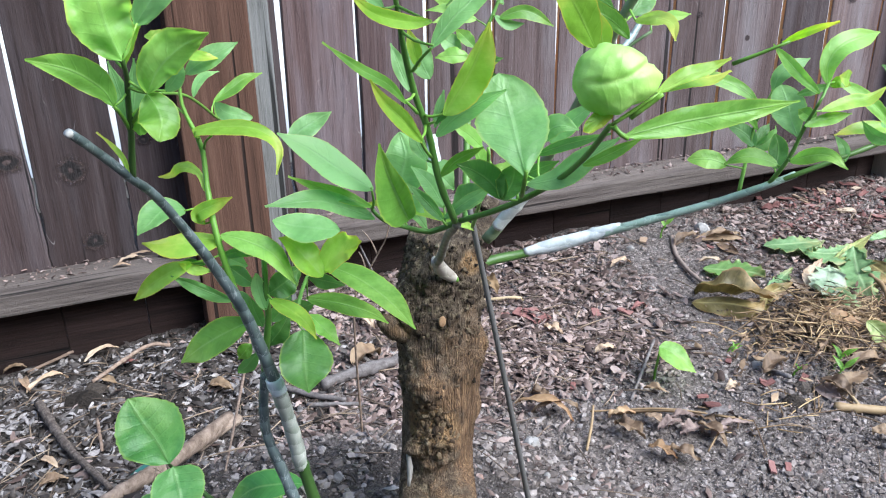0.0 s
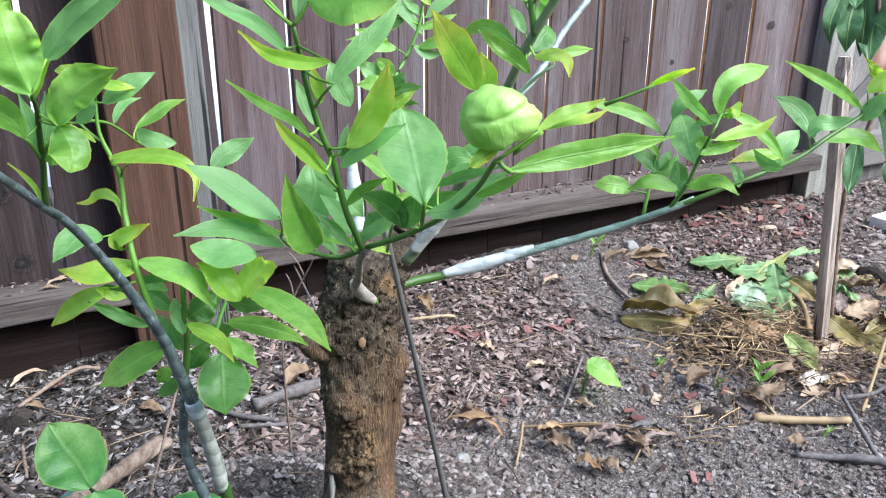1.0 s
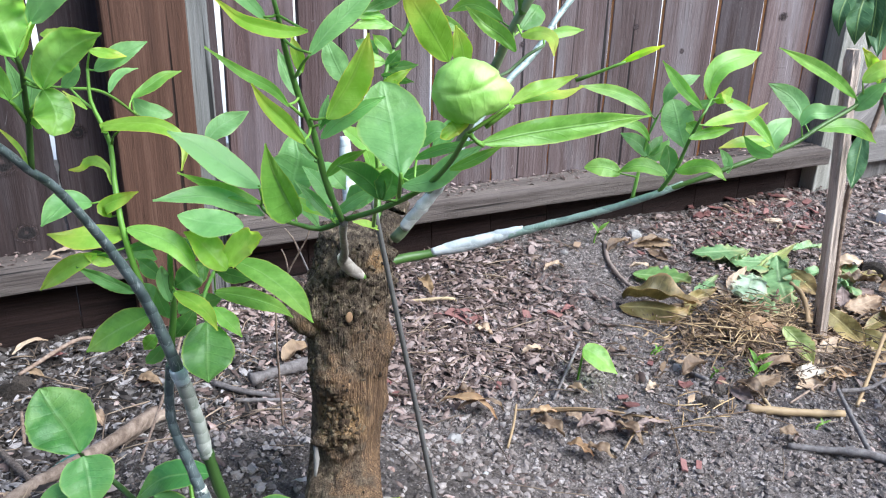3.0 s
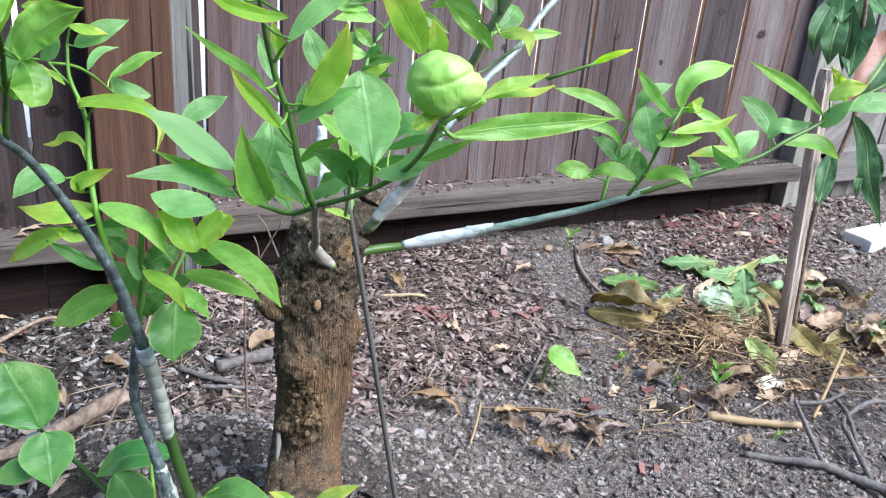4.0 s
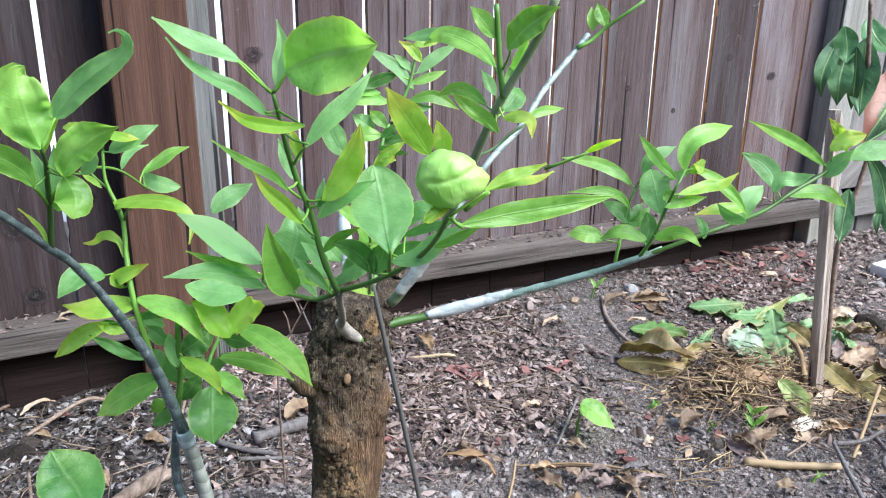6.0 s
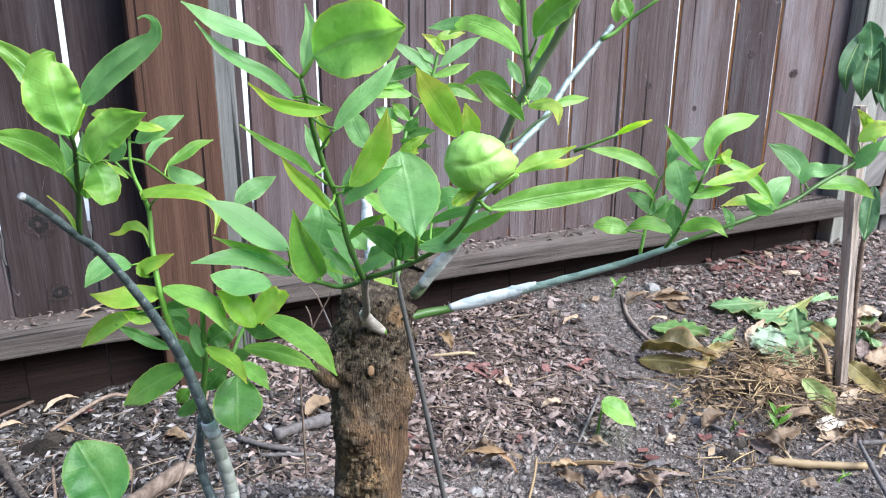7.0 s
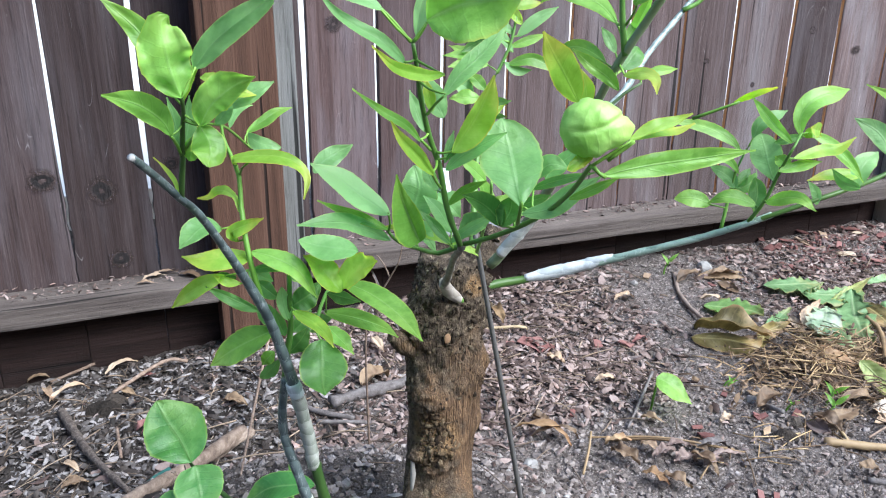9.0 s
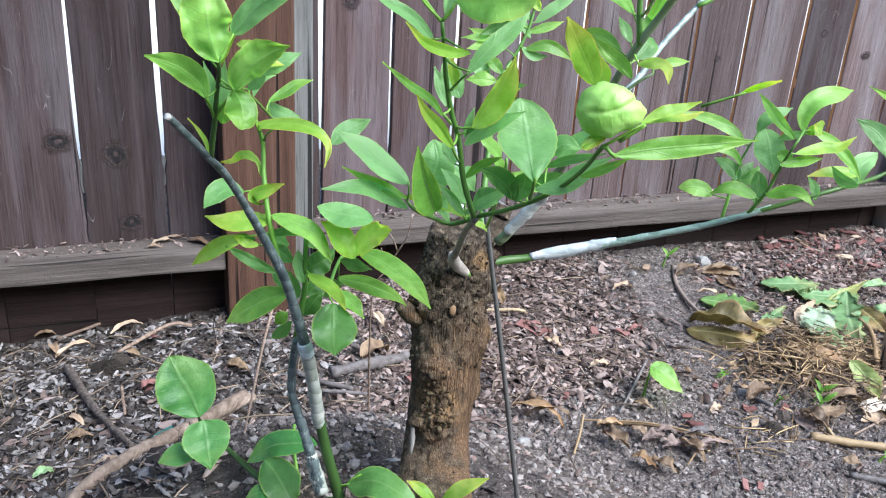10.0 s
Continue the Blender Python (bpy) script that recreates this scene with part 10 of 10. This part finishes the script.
chip(1.261, 1.352, 0.019, 0.011, 105, RED_CHIP, "mulch_chip", "dull red bark mulch chip on the soil", "red mulch chips", 4)
chip(1.724, 1.335, 0.027, 0.016, 174, RED_CHIP, "mulch_chip", "dull red bark mulch chip on the soil", "red mulch chips", 10)
chip(1.907, 1.411, 0.026, 0.013, 90, RED_CHIP, "mulch_chip", "dull red bark mulch chip on the soil", "red mulch chips", 15)
chip(1.619, 1.468, 0.034, 0.017, 108, PALE_DRY, "wood_chip", "pale wood chip lying near the fence", "pale wood chips", 13)
chip(1.682, 1.465, 0.035, 0.017, 61, PALE_DRY, "wood_chip", "pale wood chip lying near the fence", "pale wood chips", 13)
chip(1.677, 1.384, 0.042, 0.021, 175, PALE_DRY, "wood_chip", "pale wood chip lying near the fence", "pale wood chips", 2)
chip(1.612, 1.449, 0.025, 0.013, 96, PALE_DRY, "wood_chip", "pale wood chip lying near the fence", "pale wood chips", 7)
chip(1.780, 1.456, 0.023, 0.012, 9, PALE_DRY, "wood_chip", "pale wood chip lying near the fence", "pale wood chips", 3)
chip(1.129, 1.407, 0.025, 0.013, 48, PALE_DRY, "wood_chip", "pale wood chip lying near the fence", "pale wood chips", 4)
chip(1.972, 1.273, 0.043, 0.021, 129, PALE_DRY, "wood_chip", "pale wood chip lying near the fence", "pale wood chips", 4)
chip(1.909, 1.289, 0.034, 0.017, 112, PALE_DRY, "wood_chip", "pale wood chip lying near the fence", "pale wood chips", 14)
chip(0.081, 1.029, 0.036, 0.011, 25, TEAL, "plastic_scrap", "torn teal plastic scrap on the soil", "", 10, 0.0015, "scrap")
STAKE_FOOT, STAKE_TOP = (1.365, 0.944, -0.028), (1.314, 0.964, 0.526)
WEEDS = ((0.845, 0.966, 0.03, 1), (1.177, 1.412, 0.03, 2), (1.134, 0.882, 0.03, 3), (1.022, 1.001, 0.012, 4), (1.066, 0.898, 0.014, 5), (1.111, 0.855, 0.03, 6), (1.116, 0.721, 0.012, 7), (1.029, 1.001, 0.01, 8))
mango = thing("mango_sapling", (1.377, 0.974, -0.028), "young mango tree with drooping dark leaves tied beside a stake", "sapling")
mango_stem = stem("stem", mango, [(1.450, 0.989, -0.073), (1.431, 0.989, 0.058), (1.418, 0.989, 0.162), (1.413, 0.989, 0.237), (1.422, 0.989, 0.302), (1.441, 0.989, 0.374), (1.445, 0.989, 0.438), (1.407, 0.989, 0.576), (1.385, 0.989, 0.684)], (0.0062, 0.0058, 0.0054, 0.005, 0.0046, 0.0044, 0.0042, 0.004, 0.0034), BROWN_STICK, "grey-brown woody stem", 9, 0.2, 0.12, 0.012)
blade(mango_stem, [(1.380, 1.032, 0.624), (1.348, 1.023, 0.586), (1.331, 1.016, 0.554), (1.331, 1.009, 0.523)], 0.0159, 0.0159, (-0.75, -0.65, 0.11), 5, 12, "m", "oval", 0.02)
blade(mango_stem, [(1.373, 1.021, 0.640), (1.377, 1.014, 0.606), (1.376, 1.009, 0.578)], 0.0191, 0.0191, (-0.77, -0.64, 0.08), 30, 8, "h", "oval", 0.02)
blade(mango_stem, [(1.382, 1.016, 0.595), (1.361, 1.004, 0.557), (1.351, 0.992, 0.513)], 0.0213, 0.0202, (-0.76, -0.64, 0.11), 5, 10, "m", "oval", 0.02)
blade(mango_stem, [(1.408, 1.004, 0.621), (1.402, 0.993, 0.573), (1.390, 0.975, 0.491)], 0.0256, 0.0256, (-0.78, -0.62, 0.10), 5, 12, "m", "oval", 0.02)
blade(mango_stem, [(1.505, 0.991, 0.579), (1.455, 0.969, 0.518), (1.382, 0.946, 0.463)], 0.0369, 0.0390, (-0.80, -0.59, 0.13), 0, 12, "n", "oval", 0.03)
blade(mango_stem, [(1.428, 1.023, 0.652), (1.425, 1.000, 0.623), (1.439, 0.974, 0.597)], 0.0191, 0.0191, (-0.78, -0.62, 0.07), 20, 10, "h", "oval", 0.02)
blade(mango_stem, [(1.384, 1.000, 0.608), (1.385, 0.994, 0.563), (1.379, 0.985, 0.503)], 0.0149, 0.0149, (-0.77, -0.62, 0.11), -10, 10, "m", "oval", 0.02)
blade(mango_stem, [(1.345, 0.933, 0.379), (1.329, 0.921, 0.341), (1.310, 0.905, 0.291)], 0.0160, 0.0160, (-0.76, -0.60, 0.25), 5, 10, "m", "oval", 0.05)
blade(mango_stem, [(1.368, 0.930, 0.441), (1.388, 0.910, 0.401), (1.386, 0.881, 0.341), (1.403, 0.846, 0.266)], 0.0170, 0.0170, (-0.79, -0.56, 0.25), 5, 10, "m", "long", 0.04)
blade(mango_stem, [(1.390, 0.891, 0.395), (1.402, 0.883, 0.369), (1.407, 0.874, 0.337)], 0.0064, 0.0064, (-0.79, -0.56, 0.23), 0, 10, "m", "oval", 0.05)
blade(mango_stem, [(1.387, 0.898, 0.355), (1.372, 0.890, 0.334), (1.367, 0.882, 0.310)], 0.0064, 0.0064, (-0.78, -0.57, 0.25), 0, 10, "m", "oval", 0.05)
blade(mango_stem, [(1.518, 0.998, 0.649), (1.514, 0.966, 0.578), (1.488, 0.933, 0.508)], 0.0282, 0.0282, (-0.81, -0.58, 0.09), 5, 10, "m", "oval", 0.02)


def make_stake():
    """A split, checked square stake driven in beside the sapling."""
    ob = thing("garden_stake", STAKE_FOOT, "weathered split brown wooden stake driven into the soil", "stake")
    a, b = Vector(STAKE_FOOT), Vector(STAKE_TOP)
    way = (b - a).normalized()
    a, b = a - way * 0.1, b - way * 0.015
    u = way.cross(Vector((0.2, 1, 0))).normalized()
    w = way.cross(u)
    verts, faces, n = [], [], 40
    for i in range(n + 1):
        s = i / n
        p = a.lerp(b, s)
        ring = []
        for k in range(16):
            t = 2 * math.pi * (k + 0.5) / 16
            sq = min(1.25, 1 / max(abs(math.cos(t)), abs(math.sin(t))))
            r = 0.0118 * sq * (1 + 0.10 * noise.noise(Vector((math.cos(t) * 2.5, math.sin(t) * 2.5, s * 7))))
            r *= 1 - 0.55 * ease(0.965, 1.0, s + 0.02 * math.sin(t * 2))
            if k in (3, 9):
                r *= 0.9 + 0.1 * noise.noise(Vector((k, s * 9, 0)))
            verts.append(p + (u * math.cos(t) * 0.85 + w * math.sin(t)) * r)
    for i in range(n):
        for k in range(16):
            c, d = i * 16 + k, i * 16 + (k + 1) % 16
            faces.append((c, d, d + 16, c + 16))
    faces += [tuple(reversed(range(16))), tuple(range(n * 16, n * 16 + 16))]
    add("shaft", mesh_of("shaft", verts, faces, STAKE, False), ob)


make_stake()


def make_weed(x, y, h, seed):
    """A seedling: a bent pale stalk and one to three soft leaves."""
    rng = random.Random(seed)
    z = ground(x, y)
    ob = thing("weed_seedling", (x, y, z), "small bright green weed seedling in bare soil", "weed", "weed seedlings")
    top = Vector((0.849, 0.961, 0.063)) if seed == 1 else Vector((x + 0.008, y - 0.004, z + h))
    st = stem("stalk", ob, [(x, y, z - 0.01), (x + 0.002, y, z + h * 0.5), tuple(top)], (0.0022, 0.002, 0.0016), STEM_YOUNG, "", 7, 0.0, 0.05, 0.004)
    if seed == 1:
        blade(st, [(0.847, 0.962, 0.064), (0.864, 0.945, 0.055), (0.889, 0.924, 0.029)], 0.0165, 0.0175, (-0.55, -0.66, 0.5), 40, 12, "g", "drop", 0.02)
        return
    size = h * 0.7
    for k in range(2):
        a = -0.6 + k * 2.2 + rng.uniform(-0.4, 0.4)
        b = top - Vector((0, 0, 0.2 * h * k))
        t = b + Vector((math.cos(a) * size, math.sin(a) * size, size * 0.9))
        leaf(st, tuple(b), tuple(t), size * 0.42, (-0.2, -0.6, 0.8), 0.1, 15, 0.0, "g", "drop", 0.02)


for w in WEEDS:
    make_weed(*w)


def make_block():
    bm = box(0, 0.8, 0, 0.085, -0.09, 0, 0.006)
    bmesh.ops.subdivide_edges(bm, edges=bm.edges[:], cuts=6, use_grid_fill=True)
    for v in bm.verts:
        v.co += Vector([0.003 * noise.noise(v.co * 20 + Vector((k * 7.0, 0, 0))) for k in range(3)])
    tagged(part("paver", bm, WHITE_BLOCK, None, "", False, pose(1.945, 1.225, 0.026, 0, 0, 3)), "white concrete paver set at the foot of the gate", "paver")


make_block()


def make_rail_debris():
    """Soil, seed husks and leaf scraps lying along the bottom rails."""
    rng = np.random.default_rng(21)

    def on_rail(r, n):
        x = np.concatenate([r.uniform(-0.6, 0.21, n // 3), r.uniform(0.4, 1.88, n - n // 3)])
        return np.stack([x, FY - 0.085 * r.uniform(0.02, 0.8, n) ** 1.5 - 0.004], 1)

    v, quads = flakes(rng, 900, on_rail, (0.004, 0.016), 0.5, 3)
    for i in range(len(v)):
        x, y = v[i, :, 0].mean(), v[i, :, 1].mean()
        v[i, :, 2] += (0.127 if x < 0.3 else 0.150) - ground(x, y) - 0.001
    q = np.array(quads)
    mesh = mesh_of("rail_debris", v.reshape(-1, 3), [tuple(f) for f in (q[None] + (np.arange(len(v)) * 15)[:, None, None]).reshape(-1, 4)], LITTER)
    tagged(add("rail_debris", mesh), "dry husks and leaf scraps along the fence rail", "debris", kind="stuff")
    for x, y, l, w, turn in ((0.09, 1.49, 0.045, 0.013, 12), (0.105, 1.505, 0.05, 0.010, 4), (0.155, 1.495, 0.05, 0.017, -38), (0.08, 1.475, 0.03, 0.010, -8)):
        COUNT[0] += 1
        vv, ff, uv = leaf_mesh(COUNT[0], l, w, 0.12, 14, 0.05, 0.08, "oval")
        tagged(add("dry_leaf", mesh_of("dry_leaf", vv, ff, PALE_DRY, True, uv), None, pose(x, y, 0.131, 0, 0, turn)), "pale curled dry leaf on the fence rail", "leaf", "dry leaves on the rail")


make_rail_debris()


def make_straw_heap():
    """Loose short straws tangled over the heap of cuttings."""
    rng = random.Random(33)
    pieces = []
    for i in range(550):
        x, y = (rng.gauss(1.27, 0.085), rng.gauss(0.99, 0.045)) if i < 520 else (rng.gauss(1.0, 0.07), rng.gauss(0.82, 0.03))
        a, l = rng.uniform(-1.2, 1.4), rng.uniform(0.015, 0.095)
        z = ground(x, y) + rng.uniform(0.001, 0.03 if i < 520 else 0.006)
        d = Vector((math.cos(a) * l / 2, math.sin(a) * l / 2, rng.uniform(-0.008, 0.008)))
        c = Vector((x, y, z))
        pieces.append(tube([c - d, c + Vector((0, 0, rng.uniform(-0.003, 0.006))), c + d], (0.0011, 0.001, 0.0007), 5, 0.02, 0.1, i))
    v, f = joined(pieces)
    tagged(add("straw_tangle", mesh_of("straw_tangle", v, f, STRAW_HEAP)), "tangle of dry straw and brown stalks", "straw", kind="stuff")
    pieces = []
    for i in range(260):
        x, y = rng.gauss(1.36, 0.11), rng.gauss(0.90, 0.055)
        a, l = rng.uniform(0, 6.28), rng.uniform(0.03, 0.14)
        z = ground(x, y) + rng.uniform(0.001, 0.022)
        d = Vector((math.cos(a) * l / 2, math.sin(a) * l / 2, rng.uniform(-0.01, 0.01)))
        c = Vector((x, y, z))
        pieces.append(tube([c - d, c + Vector((rng.uniform(-0.008, 0.008), 0, rng.uniform(-0.003, 0.008))), c + d], (0.001, 0.0009, 0.0006), 5, 0.03, 0.1, i))
    v, f = joined(pieces)
    tagged(add("twig_tangle", mesh_of("twig_tangle", v, f, TWIG_HEAP)), "tangle of fine dark twigs and roots", "twigs", kind="stuff")


make_straw_heap()


fallen("dry_leaf", (0.611, 0.987), (0.678, 0.917), 0.018, TAN_LEAF, "tan curled dry leaf on the soil", group="dry leaves under the tree", wave=0.1, ragged=0.12, lift=0.009, bend=0.24, fold=30)
fallen("dry_leaf", (0.623, 0.957), (0.697, 0.930), 0.014, BROWN_LEAF, "brown curled dry leaf on the soil", group="dry leaves under the tree", wave=0.1, ragged=0.12, lift=0.009, bend=0.24, fold=30)
fallen("dry_leaf", (0.719, 0.883), (0.738, 0.836), 0.030, BROWN_LEAF, "brown curled dry leaf on the soil", group="dry leaves under the tree", wave=0.1, ragged=0.12, lift=0.009, bend=0.24, fold=30)
fallen("dry_leaf", (0.735, 0.823), (0.752, 0.785), 0.020, TAN_LEAF, "tan curled dry leaf on the soil", group="dry leaves under the tree", wave=0.1, ragged=0.12, lift=0.009, bend=0.24, fold=30)
fallen("dry_leaf", (0.755, 0.805), (0.779, 0.770), 0.026, BROWN_LEAF, "brown curled dry leaf on the soil", group="dry leaves under the tree", wave=0.1, ragged=0.12, lift=0.009, bend=0.24, fold=30)
fallen("dry_leaf", (0.719, 0.901), (0.755, 0.887), 0.018, TAN_LEAF, "tan curled dry leaf on the soil", group="dry leaves under the tree", wave=0.1, ragged=0.12, lift=0.009, bend=0.24, fold=30)
fallen("dry_leaf", (0.826, 0.832), (0.842, 0.785), 0.024, BROWN_LEAF, "brown curled dry leaf on the soil", group="dry leaves under the tree", wave=0.1, ragged=0.12, lift=0.009, bend=0.24, fold=30)
stick("stalk", [(0.700, 0.920, 0.008), (0.800, 0.866, 0.010), (0.905, 0.809, 0.006)], (0.0015, 0.0015, 0.0011), STRAW, "thin straw-coloured stalk on the soil", "stalk", group="thin straw stalks")
stick("stalk", [(0.805, 0.782, 0.004), (0.836, 0.800, 0.010), (0.870, 0.818, 0.006)], (0.0013, 0.0013, 0.001), STRAW, "thin straw-coloured stalk on the soil", "stalk", group="thin straw stalks")


def make_litter_twigs():
    """Broken stalks and thin twigs strewn through the litter."""
    rng = random.Random(61)
    pieces = []
    while len(pieces) < 1300:
        x, y = rng.uniform(-0.55, 1.7), rng.uniform(0.6, 1.46)
        if rng.random() > 0.08 + litter_amount(x, y):
            continue
        a, l, r = rng.uniform(0, 6.28), rng.uniform(0.015, 0.08), rng.uniform(0.0005, 0.0014)
        d = Vector((math.cos(a) * l / 2, math.sin(a) * l / 2, rng.uniform(-0.004, 0.004)))
        c = Vector((x, y, ground(x, y) + rng.uniform(0.003, 0.011)))
        pieces.append(tube([c - d, c + Vector((rng.uniform(-0.003, 0.003), rng.uniform(-0.003, 0.003), 0.002)), c + d], (r, r, r * 0.6), 4, 0.03, 0.1, len(pieces)))
    v, f = joined(pieces)
    tagged(add("twig_scraps", mesh_of("twig_scraps", v, f, TWIG_SCRAPS)), "broken dry twigs and stalks in the litter", "twigs", kind="stuff")


make_litter_twigs()
